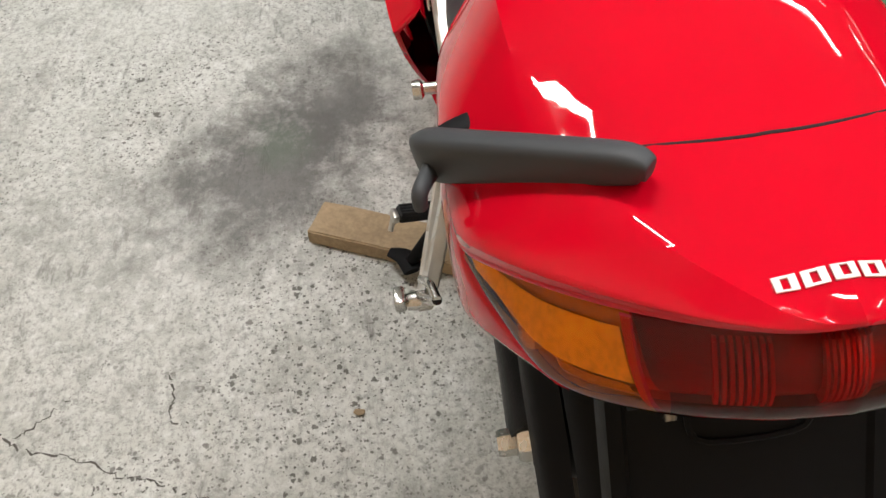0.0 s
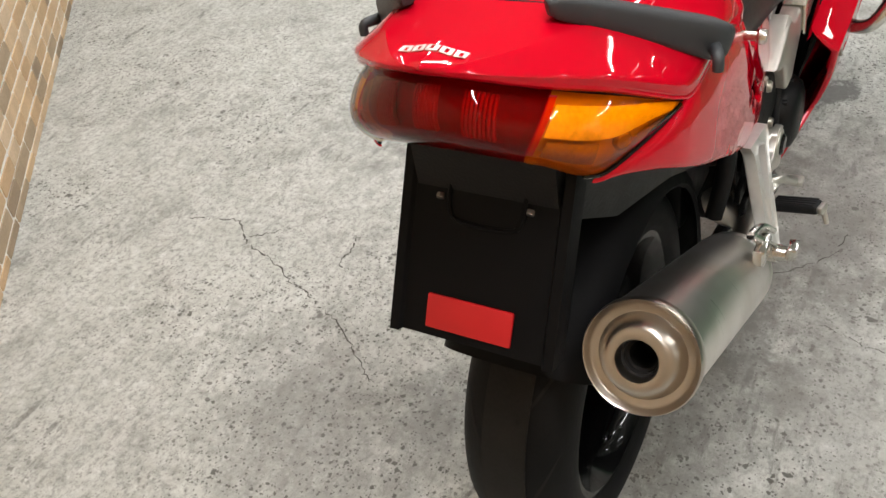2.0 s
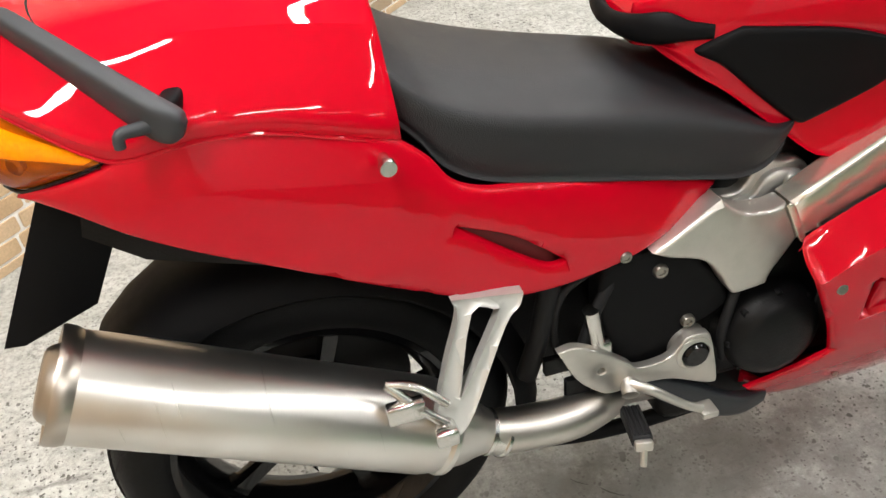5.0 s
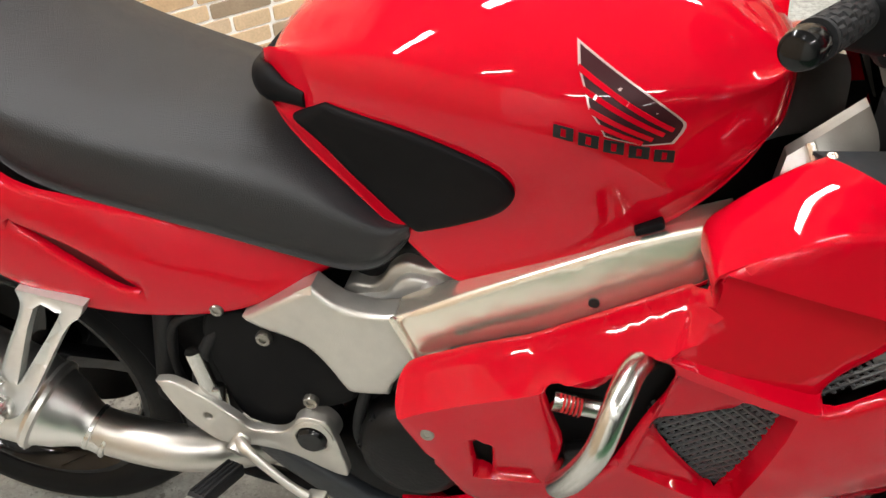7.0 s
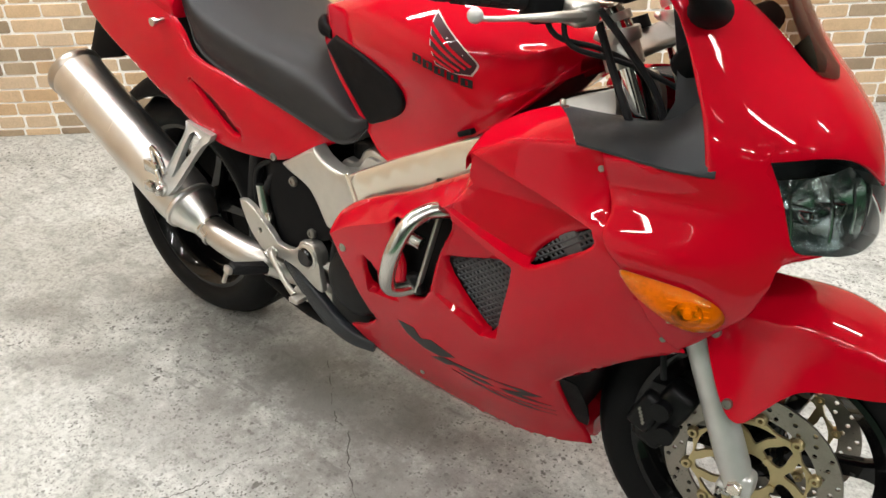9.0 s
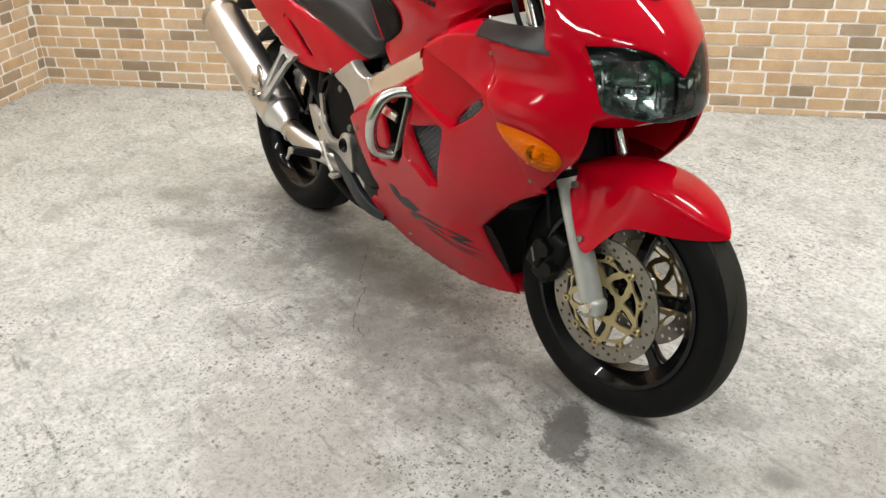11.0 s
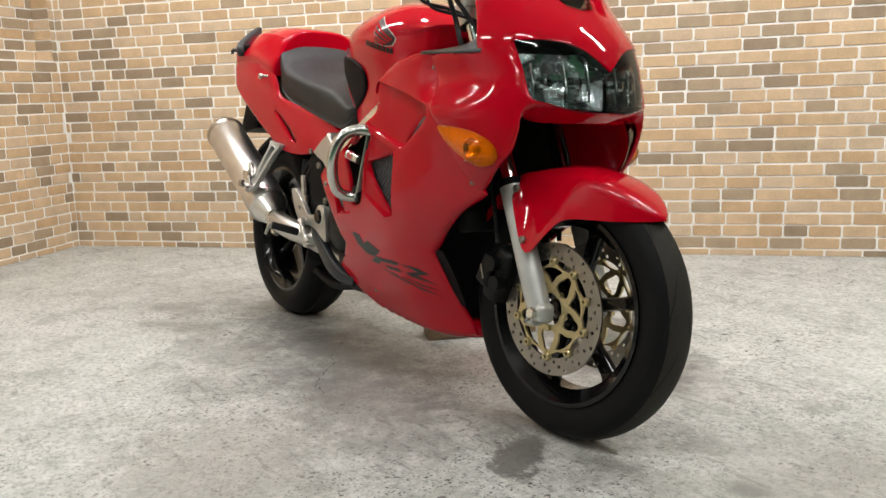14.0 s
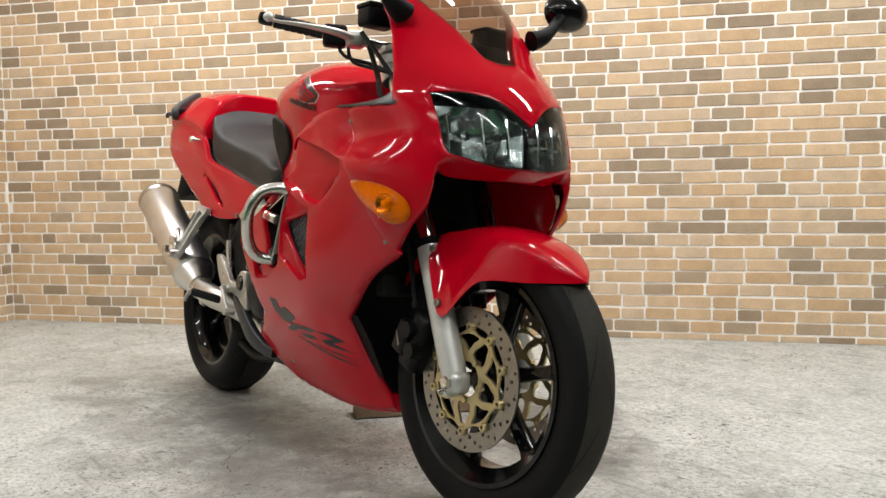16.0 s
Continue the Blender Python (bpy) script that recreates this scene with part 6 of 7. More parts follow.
# --- frame, engine and controls ---
spar_out = curve([(0.631, 0.640, True), (0.735, 0.696), (0.82, 0.739), (0.905, 0.781), (0.985, 0.812, True), (0.990, 0.720, True), (0.90, 0.665), (0.80, 0.625), (0.658, 0.575, True)], 4, True)
for s in (-1, 1):
    fr = part("frame_spar", extruded(spar_out, 0.192 * s, 0.150 * s, bevel=0.008), SPAR, bike, "satin alloy frame spar")
    part("spar_hole", lathe([(0.0, 0.001), (0.0062, 0.001), (0.0062, -0.004)], (0.857, 0.1925 * s, 0.693), (0, s, 0), 14, False), DULL_BLACK, fr)
    part("rubber_stop", block((0.030, 0.014, 0.009), (0, 0, 0), 0.002, 2, pose(0.905, 0.184 * s, 0.792, 0, -24)), BLACK_PLASTIC, fr)
    weld = [(0.630 + 0.027 * t, 0.1915 * s, 0.636 - 0.060 * t) for t in np.linspace(0, 1, 15)]
    part("weld_bead", join(*[lathe([(0, 0.003), (0.005, 0.0015), (0.006, -0.002)], p, (0, s, 0), 8, False) for p in weld]), SPAR, fr)
    hd = part("steering_head_plate", patch([[(1.03, 0.135 * s, 0.855), (1.06, 0.118 * s, 0.870), (1.11, 0.075 * s, 0.885)], [(1.02, 0.155 * s, 0.81), (1.06, 0.142 * s, 0.832), (1.125, 0.09 * s, 0.85)], [(1.02, 0.16 * s, 0.70), (1.07, 0.145 * s, 0.74), (1.13, 0.10 * s, 0.78)]], 0.02, 4, (0, -s, 0)), CAST, bike, "alloy steering head casting")
    part("weld_bead", tube([(1.050, 0.128 * s, 0.868), (1.062, 0.143 * s, 0.838), (1.068, 0.15 * s, 0.80)], 0.005, 8), SPAR, hd)
    plate = curve([(0.431, 0.607, True), (0.529, 0.667, True), (0.550, 0.648), (0.574, 0.637), (0.604, 0.633), (0.629, 0.637, True), (0.656, 0.577, True), (0.634, 0.545), (0.619, 0.522), (0.613, 0.503, True), (0.566, 0.500), (0.553, 0.511), (0.536, 0.541), (0.515, 0.568), (0.494, 0.581), (0.455, 0.594)], 4, True)
    pp = part("pivot_plate", extruded(plate, 0.186 * s, 0.150 * s, bevel=0.007), CAST, bike, "cast alloy frame plate")
    cov = curve([(0.372, 0.590), (0.432, 0.598), (0.50, 0.575), (0.54, 0.53), (0.565, 0.478), (0.53, 0.45), (0.495, 0.44), (0.478, 0.40), (0.40, 0.405), (0.372, 0.47), (0.36, 0.53)], 4, True)
    part("frame_cover", extruded(cov, 0.168 * s, 0.13 * s, bevel=0.008), BLACK_PLASTIC, bike, "black frame side cover")
    for bx, bz in ((0.450, 0.566), (0.499, 0.461)):
        part("cover_bolt", bolt_at((bx, 0.169 * s, bz), (0, s, 0), 0.011, 0.007), BOLT, pp)
    # footrest hanger, heel guard and footrest
    heel = curve([(0.288, 0.483, True), (0.312, 0.486), (0.348, 0.468), (0.395, 0.430), (0.412, 0.414), (0.455, 0.415), (0.475, 0.430), (0.488, 0.447), (0.518, 0.447), (0.530, 0.43), (0.545, 0.352), (0.536, 0.342), (0.51, 0.352), (0.47, 0.372), (0.425, 0.380), (0.37, 0.378), (0.345, 0.392), (0.315, 0.425)], 4, True)
    hole = [(0.354 + 0.006 * math.cos(a), 0.428 + 0.006 * math.sin(a)) for a in (-2 * math.pi * k / 12 for k in range(12))]
    hg = part("footrest_bracket", extruded(heel, 0.192 * s, 0.178 * s, [hole], bevel=0.003), CAST, bike, "cast alloy footrest bracket with heel guard")
    part("pivot_cap", lathe([(0.0, 0.012), (0.017, 0.012), (0.021, 0.008), (0.022, -0.01), (0.030, -0.012), (0.032, -0.05)], (0.502, 0.19 * s, 0.414), (0, s, 0), 28, False), GLOSS_BLACK, hg, "black pivot cap")
    part("pivot_boss", lathe([(0.023, 0.006), (0.029, 0.004), (0.033, -0.03), (0.023, -0.03)], (0.502, 0.19 * s, 0.414), (0, s, 0), 28), CAST, hg)
    pegroot = part("footrest", tube([(0.398, 0.188 * s, 0.392), (0.392, 0.21 * s, 0.383)], 0.013, 12, 1, False), CAST, bike, "folding rider's footrest with ribbed rubber")
    pm = Matrix.Translation((0.380, 0.252 * s, 0.366)) @ Matrix.Rotation(radians(14 * s), 4, "Z") @ Matrix.Rotation(radians(16 * s), 4, "X")
    part("peg_rubber", moved(join(block((0.030, 0.088, 0.020), (0, 0, 0), 0.006, 3), *[block((0.0045, 0.08, 0.003), (dx, 0, 0.0105), 0.001, 1) for dx in (-0.010, -0.003, 0.004, 0.011)]), pm), RUBBER, pegroot, "black ribbed rubber")
    part("peg_tip", moved(join(block((0.026, 0.012, 0.016), (0, 0.048 * s, -0.002), 0.004, 2), tube([(0, 0.05 * s, -0.006), (-0.002, 0.052 * s, -0.032)], 0.005, 8, 1, False)), pm), CAST, pegroot)
    part("toe_lever", tube([(0.398, 0.200 * s, 0.392), (0.42, 0.216 * s, 0.390), (0.47, 0.226 * s, 0.352), (0.498, 0.229 * s, 0.336)], [0.010, 0.007, 0.006, 0.007], 10, 4, flat=1.2), CAST, bike, "alloy foot lever")
    part("toe_pad", block((0.026, 0.030, 0.012), (0.508, 0.229 * s, 0.330), 0.003, 2, None), CAST, hg)
    # pillion footrest hanger in open triangle form
    ho = curve([(0.142, 0.634, True), (0.236, 0.622, True), (0.228, 0.606), (0.205, 0.585), (0.145, 0.487), (0.118, 0.462), (0.098, 0.462), (0.092, 0.482), (0.118, 0.55), (0.146, 0.61)], 4, True)
    hh = curve([(0.165, 0.612), (0.134, 0.522), (0.136, 0.516), (0.197, 0.600), (0.195, 0.610)], 3, True)[::-1]
    ph = part("pillion_hanger", extruded(ho, -0.010, 0.010, [hh], bevel=0.004, place=lambda x, y, z, s=s: (x, s * (0.195 + y + 0.36 * (0.635 - z)), z)), SILVER, bike, "silver pillion footrest hanger")
    part("hanger_foot", join(tube([(0.040, 0.235 * s, 0.553), (0.07, 0.25 * s, 0.52), (0.108, 0.262 * s, 0.482)], 0.007, 10), tube([(0.040, 0.235 * s, 0.553), (0.075, 0.243 * s, 0.545), (0.112, 0.255 * s, 0.512)], 0.006, 10), lathe([(0, 0.012), (0.012, 0.012), (0.014, 0), (0.014, -0.02)], (0.105, 0.268 * s, 0.476), (0, s, 0), 12, False), block((0.03, 0.016, 0.024), (0.10, 0.288 * s, 0.49), 0.004)), STEEL, ph)
    # crash bar loop with its strut
    cb = part("crash_bar", tube([(0.955, 0.205 * s, 0.664), (0.925, 0.238 * s, 0.673), (0.902, 0.272 * s, 0.677), (0.888, 0.310 * s, 0.662), (0.874, 0.331 * s, 0.618), (0.852, 0.323 * s, 0.562), (0.836, 0.302 * s, 0.522), (0.838, 0.280 * s, 0.506), (0.848, 0.252 * s, 0.502)], 0.0145, 20, 6), STEEL, bike, "bright steel tubular crash bar")
    part("bar_strut", tube([(0.905, 0.246 * s, 0.668), (0.862, 0.255 * s, 0.500)], 0.008, 8, 1, False, flat=0.5), CAST, cb)
    part("bar_foot", block((0.030, 0.022, 0.040), (0, 0, 0), 0.006, 3, pose(0.856, 0.250 * s, 0.512, 0, -18)), ENGINE_BLACK, cb, "black clamp at the bar's lower end")
    part("bar_stub", tube([(0.822, 0.262 * s, 0.612), (0.872, 0.255 * s, 0.600)], 0.0125, 16, 1, False), STEEL, cb)
    part("stub_sticker", join(*[lathe([(0.0128, 0.0), (0.0128, 0.0025)], (0.827 + 0.0045 * k, 0.2605 * s, 0.6110 - 0.0011 * k), (0.985, -0.14 * s, -0.235), 16, False, (-60, 60), (0, s, 0.4)) for k in range(6)]), REFLECTOR, cb, "red sticker bars on the stub")

# engine block masses behind the covers
engine = part("engine", block((0.34, 0.30, 0.30), (0.72, 0, 0.44), 0.03, 3), ENGINE_BLACK, bike, "black engine block")
for name, size, at in (("front_cylinder_bank", (0.20, 0.26, 0.16), (0.86, 0, 0.62)), ("rear_cylinder_bank", (0.22, 0.22, 0.15), (0.66, 0, 0.62)), ("oil_cooler", (0.26, 0.20, 0.18), (0.9, 0, 0.36)), ("sump", (0.26, 0.26, 0.16), (0.62, 0, 0.275)), ("gearbox", (0.16, 0.22, 0.20), (0.47, 0, 0.50)), ("air_box", (0.20, 0.14, 0.14), (0.42, 0, 0.62))):
    part(name, block(size, at, 0.03, 3), ENGINE_BLACK, engine)
part("clutch_cover", join(lathe([(0.0, 0.03), (0.05, 0.03), (0.068, 0.022), (0.078, 0.004), (0.082, -0.02), (0.082, -0.06)], (0.640, -0.175, 0.402), (0, -1, 0), 40, False), *[bolt_at((0.640 + 0.074 * math.cos(a), -0.180, 0.402 + 0.074 * math.sin(a)), (0, -1, 0), 0.006, 0.006) for a in (k * math.pi / 4 for k in range(8))]), ENGINE_BLACK, engine, "black round clutch cover")
cam = part("cam_cover", extruded(curve([(0.546, 0.600), (0.548, 0.622), (0.562, 0.634), (0.584, 0.634), (0.598, 0.642), (0.612, 0.664), (0.632, 0.674), (0.656, 0.668), (0.676, 0.668), (0.694, 0.656), (0.700, 0.638), (0.684, 0.622), (0.650, 0.612), (0.620, 0.598), (0.600, 0.582), (0.572, 0.576), (0.552, 0.584)], 4, True), -0.128, -0.085, bevel=0.006), CAST, engine, "silver stepped cylinder head cover")
part("cover_step", extruded(curve([(0.560, 0.602), (0.564, 0.618), (0.580, 0.622), (0.606, 0.630), (0.624, 0.654), (0.642, 0.660), (0.664, 0.656), (0.682, 0.650), (0.686, 0.640), (0.664, 0.632), (0.634, 0.622), (0.606, 0.606), (0.588, 0.594), (0.570, 0.592)], 4, True), -0.139, -0.120, bevel=0.005), SILVER, cam)
for x, z in ((0.580, 0.606), (0.664, 0.643)):
    part("cover_boss", lathe([(0.0, 0.008), (0.010, 0.008), (0.013, 0.004), (0.014, -0.02)], (x, -0.137, z), (0, -1, 0), 20, False), SILVER, cam)
part("radiator", block((0.04, 0.28, 0.22), (0, 0, 0), 0.006, 2, pose(1.16, 0, 0.55, 0, -14)), DULL_BLACK, bike, "black radiator")
part("front_inner_panel", patch([[(fx - 0.014, -(fairing_w(fx - 0.014, z) - 0.009), z), (fx - 0.018, -0.09, z), (cx, 0, z), (fx - 0.018, 0.09, z), (fx - 0.014, fairing_w(fx - 0.014, z) - 0.009, z)] for z, fx, cx in ((0.50, 1.22, 1.185), (0.45, 1.17, 1.15), (0.38, 1.12, 1.105), (0.30, 1.11, 1.098), (0.24, 1.11, 1.098), (0.205, 1.105, 1.095))], 0.004, 3, (-1, 0, 0)), BLACK_PLASTIC, bike, "black inner shield behind the front wheel")
part("upper_inner_panel", patch([[(1.20, -0.215, 0.83), (1.16, 0, 0.83), (1.20, 0.215, 0.83)], [(1.20, -0.222, 0.70), (1.16, 0, 0.70), (1.20, 0.222, 0.70)], [(1.18, -0.20, 0.52), (1.15, 0, 0.52), (1.18, 0.20, 0.52)]], 0.004, 3, (-1, 0, 0)), DULL_BLACK, bike)
part("battery_tray", block((0.20, 0.2, 0.12), (0.30, 0, 0.68), 0.01), ENGINE_BLACK, bike)
for pts, r in (([(0.41, -0.15, 0.60), (0.36, -0.165, 0.53), (0.335, -0.165, 0.45), (0.35, -0.16, 0.37)], 0.009), ([(0.38, -0.15, 0.59), (0.31, -0.15, 0.55), (0.30, -0.15, 0.46), (0.33, -0.15, 0.40)], 0.006), ([(0.58, -0.165, 0.50), (0.56, -0.17, 0.42), (0.57, -0.165, 0.36)], 0.008), ([(0.30, -0.14, 0.58), (0.28, -0.14, 0.48), (0.26, -0.13, 0.40)], 0.016)):
    part("engine_hose", tube(pts, r, 10), RUBBER, bike)
part("rear_master_cylinder", join(tube([(0.345, -0.172, 0.53), (0.356, -0.172, 0.46)], 0.012, 12, 1, False), block((0.03, 0.02, 0.05), (0.36, -0.172, 0.445), 0.005), tube([(0.357, -0.172, 0.45), (0.37, -0.175, 0.395)], 0.005, 8, 1, False)), STEEL, bike, "rear brake cylinder")
part("brake_clip", join(block((0.05, 0.012, 0.03), (0.30, -0.165, 0.44), 0.003), block((0.04, 0.012, 0.05), (0.325, -0.17, 0.385), 0.003)), ENGINE_BLACK, bike)
part("shock_cover", block((0.20, 0.16, 0.26), (0.34, 0, 0.49), 0.02, 2), ENGINE_BLACK, bike, "black shock absorber cover")
# swing arm on the wheel's left, chain cover
part("swing_arm", tube([(0.50, 0.11, 0.40), (0.30, 0.125, 0.375), (0.10, 0.125, 0.345), (-0.055, 0.12, 0.335)], [0.04, 0.042, 0.042, 0.05], 16, 5, flat=1.25), ENGINE_BLACK, bike, "single-sided alloy swing arm")
part("swing_arm_hub", lathe([(0.0, 0.14), (0.03, 0.14), (0.045, 0.13), (0.055, 0.08), (0.055, 0.05), (0.0, 0.05)], RW + Vector((0, 0, 0.02)), (0, 1, 0), 30, False), ENGINE_BLACK, bike)
part("sprocket_carrier", lathe([(0.0, 0.075), (0.06, 0.075), (0.075, 0.066), (0.170, 0.064), (0.172, 0.058), (0.0, 0.056)], RW, (0, 1, 0), 40, False), ENGINE_BLACK, bike)
part("chain_guard", patch([[(0.10, 0.10, 0.50), (0.0, 0.105, 0.53), (-0.12, 0.105, 0.50), (-0.2, 0.105, 0.42)], [(0.10, 0.13, 0.47), (0.0, 0.138, 0.50), (-0.12, 0.138, 0.46), (-0.2, 0.133, 0.36)], [(0.10, 0.135, 0.40), (0.0, 0.142, 0.42), (-0.1, 0.142, 0.37), (-0.17, 0.138, 0.28)]], 0.005), BLACK_PLASTIC, bike, "black chain guard")

# --- exhaust ---
M0, M1 = Vector((-0.330, -0.192, 0.648)), Vector((0.112, -0.196, 0.412))
AX = (M1 - M0).normalized()
LEN = (M1 - M0).length
muf = part("muffler", lathe([(0.058, 0.006), (0.0655, 0.012), (0.0675, 0.02), (0.0675, LEN * 0.93), (0.064, LEN * 0.97), (0.060, LEN), (0.0, LEN)], M0, AX, 64, False), MUFFLER, bike, "brushed stainless muffler", 50)
part("tip_ring", lathe([(0.0675, 0.02), (0.0705, 0.012), (0.0708, 0.000), (0.0690, -0.004), (0.0665, -0.002), (0.0640, 0.003), (0.0600, 0.0055), (0.0520, 0.006), (0.0500, 0.034), (0.066, 0.03)], M0, AX, 64), TIP, muf, "polished end cap")
part("tip_cone", lathe([(0.0545, 0.008), (0.0520, 0.005), (0.0485, -0.002), (0.0440, -0.011), (0.0400, -0.0155), (0.0360, -0.0175), (0.0290, -0.0185), (0.0258, -0.0175), (0.0238, -0.013), (0.0232, 0.04)], M0, AX, 64, False), TIP, muf, "bronze-tinted outlet cone")
part("tip_bore", lathe([(0.0232, -0.002), (0.0205, -0.001), (0.0195, 0.010), (0.0170, 0.011), (0.0165, 0.065), (0.0, 0.065)], M0, AX, 40, False), DULL_BLACK, muf, "sooty outlet bore")
part("muffler_cone", lathe([(0.0635, -0.012), (0.0668, -0.006), (0.0660, 0.001), (0.0600, 0.004), (0.0565, 0.010), (0.0500, 0.030), (0.0400, 0.048), (0.0345, 0.060), (0.0320, 0.070), (0.0, 0.070)], M1, AX, 56, False), MUFFLER, muf, "", 30)
E1 = M1 + AX * 0.06
part("exhaust_pipe", tube([tuple(E1), (0.22, -0.196, 0.366), (0.30, -0.190, 0.352), (0.36, -0.165, 0.338), (0.42, -0.11, 0.30), (0.50, -0.08, 0.26)], [0.0310, 0.0330, 0.0335, 0.0330, 0.0320, 0.0310], 24, 5), PIPE, bike, "stainless exhaust pipe")
part("pipe_joint", lathe([(0.0290, 0.064), (0.0345, 0.066), (0.0345, 0.072), (0.0325, 0.074), (0.0325, 0.090), (0.0350, 0.092), (0.0350, 0.097), (0.0310, 0.099)], M1, AX, 40, False), STEEL, muf)
part("muffler_lug", block((0.05, 0.018, 0.03), (0.058, -0.25, 0.515), 0.004), STEEL, muf)
part("lower_pipe", tube([(0.20, -0.06, 0.20), (0.40, -0.09, 0.185), (0.60, -0.11, 0.215), (0.70, -0.1, 0.24)], 0.014, 12), BLACK_PLASTIC, bike)
part("lower_cover", bar([(0.418, -0.170, 0.370), (0.450, -0.174, 0.352), (0.508, -0.176, 0.312), (0.560, -0.176, 0.276), (0.610, -0.168, 0.250), (0.660, -0.150, 0.236)], [0.022, 0.026, 0.028, 0.028, 0.026, 0.022], [0.026, 0.038, 0.046, 0.044, 0.036, 0.028], 0.0, 20, 6), PANEL_PLASTIC, bike, "dark grey moulded cover below the engine")

# --- handlebars and cockpit ---
yoke = part("top_yoke", join(block((0.048, 0.215, 0.020), (0, 0, 0), 0.008, 3, pose(1.122, 0, 0.952, 0, 24)), *[lathe([(0.0, 0.03), (0.022, 0.03), (0.026, 0.026), (0.030, 0.016), (0.030, -0.02)], (1.128, 0.1 * s, 0.95), (-0.415, 0, 0.91), 24, False) for s in (-1, 1)]), CAST, bike, "cast alloy top fork yoke")
part("lower_yoke", block((0.08, 0.25, 0.05), (0, 0, 0), 0.012, 3, pose(1.215, 0, 0.76, 0, 24)), ENGINE_BLACK, bike)
part("ignition", lathe([(0, 0.02), (0.02, 0.02), (0.022, 0)], (1.10, 0, 0.965), (-0.4, 0, 0.91), 20, False), BLACK_PLASTIC, yoke)
for s in (-1, 1):
    root_, end = Vector((1.10, 0.105 * s, 1.015)), Vector((0.972, 0.366 * s, 1.058))
    d = (end - root_).normalized()
    clip_on = part("handlebar", tube([tuple(Vector((1.128, 0.1 * s, 0.955))), tuple(Vector((1.118, 0.1 * s, 0.985))), tuple(root_)], [0.024, 0.022, 0.019], 16, 3), CHROME, bike, "polished clip-on handlebar")
    part("bar_clamp", join(lathe([(0.0225, -0.010), (0.030, -0.010), (0.031, -0.006), (0.031, 0.006), (0.030, 0.010), (0.0225, 0.010)], (1.121, 0.1 * s, 0.978), (-0.3, 0, 0.95), 24), lathe([(0.0205, -0.006), (0.026, -0.006), (0.026, 0.006), (0.0205, 0.006)], (1.110, 0.103 * s, 1.0), (-0.5, 0, 0.85), 24), *[bolt_at((1.095, (0.085 + 0.03 * k) * s, 0.972), (-0.9, 0.3 * s, 0.2), 0.007, 0.008) for k in (0, 1)]), CAST, clip_on)
    part("bar_tube", tube([tuple(root_), tuple(root_ + d * 0.16)], 0.0115, 14, 1, False), STEEL, clip_on)
    L = (end - root_).length - 0.026
    turn_ = Matrix.Translation(root_) @ d.to_track_quat("Z", "Y").to_matrix().to_4x4()
    cuts = [L - 0.104]
    for k in range(6):
        cuts += [L - 0.1035 + 0.0152 * k, L - 0.1030 + 0.0152 * k, L - 0.0910 + 0.0152 * k, L - 0.0905 + 0.0152 * k]
    rings = [[(0.0155 * math.cos(math.pi * j / 20), 0.0155 * math.sin(math.pi * j / 20), L - 0.118 + 0.012 * q) for j in range(40)] for q in (0, 1)]
    for q, zz in enumerate(cuts):
        k, raised = (q - 1) // 4, q and (q - 1) % 4 in (1, 2)
        rr = [0.0158 if raised and (j + 2 * (k % 2)) % 4 < 3 else 0.0144 for j in range(40)]
        rings.append([(r_ * math.cos(math.pi * j / 20), r_ * math.sin(math.pi * j / 20), zz) for j, r_ in enumerate(rr)])
    rings += [[(0.0158 * math.cos(math.pi * j / 20), 0.0158 * math.sin(math.pi * j / 20), L - 0.012 + 0.006 * q) for j in range(40)] for q in (0, 1)]
    part("grip", moved(bridge(rings), turn_), RUBBER, clip_on, "black rubber grip with raised pads")
    part("bar_weight", lathe([(0.0, L + 0.030), (0.0095, L + 0.030), (0.0135, L + 0.027), (0.0150, L + 0.018), (0.0145, L + 0.004), (0.013, L - 0.004), (0.0, L - 0.004)], root_, d, 24, False), GLOSS_BLACK, clip_on, "black bar end weight")
    part("switch_box", block((0.045, 0.055, 0.05), (0, 0, 0), 0.01, 3, Matrix.Translation(root_ + d * 0.125 + Vector((0.006, 0, -0.004))) @ pose(0, 0, 0, 0, 0, 25 * s)), BLACK_PLASTIC, clip_on)
    part("red_switch", block((0.012, 0.014, 0.01), tuple(root_ + d * 0.125 + Vector((-0.02, 0, 0.016))), 0.003), REFLECTOR, clip_on)
    lev = part("brake_lever", tube([tuple(root_ + d * 0.095 + Vector((0.045, 0, -0.012))), tuple(root_ + d * 0.15 + Vector((0.075, 0.004 * s, -0.012))), tuple(root_ + d * 0.22 + Vector((0.085, 0.012 * s, -0.016))), (1.066, 0.362 * s, 1.034), (1.06, 0.378 * s, 1.038)], [0.013, 0.011, 0.0068, 0.0050, 0.0058], 12, 4, flat=0.75), CAST, bike, "silver hand lever with a ball end")
    part("lever_ball", lathe([(0.0, 0.0108), (0.0056, 0.0092), (0.0092, 0.0056), (0.0108, 0.0), (0.0092, -0.0056), (0.0056, -0.0092), (0.0, -0.0108)], (1.060, 0.384 * s, 1.041), (0, s, 0), 18, False), SILVER, lev)
    part("lever_bracket", block((0.06, 0.045, 0.035), (0, 0, 0), 0.01, 3, Matrix.Translation(root_ + d * 0.09 + Vector((0.032, 0, -0.008))) @ pose(0, 0, 0, 0, 0, 25 * s)), CAST, lev)
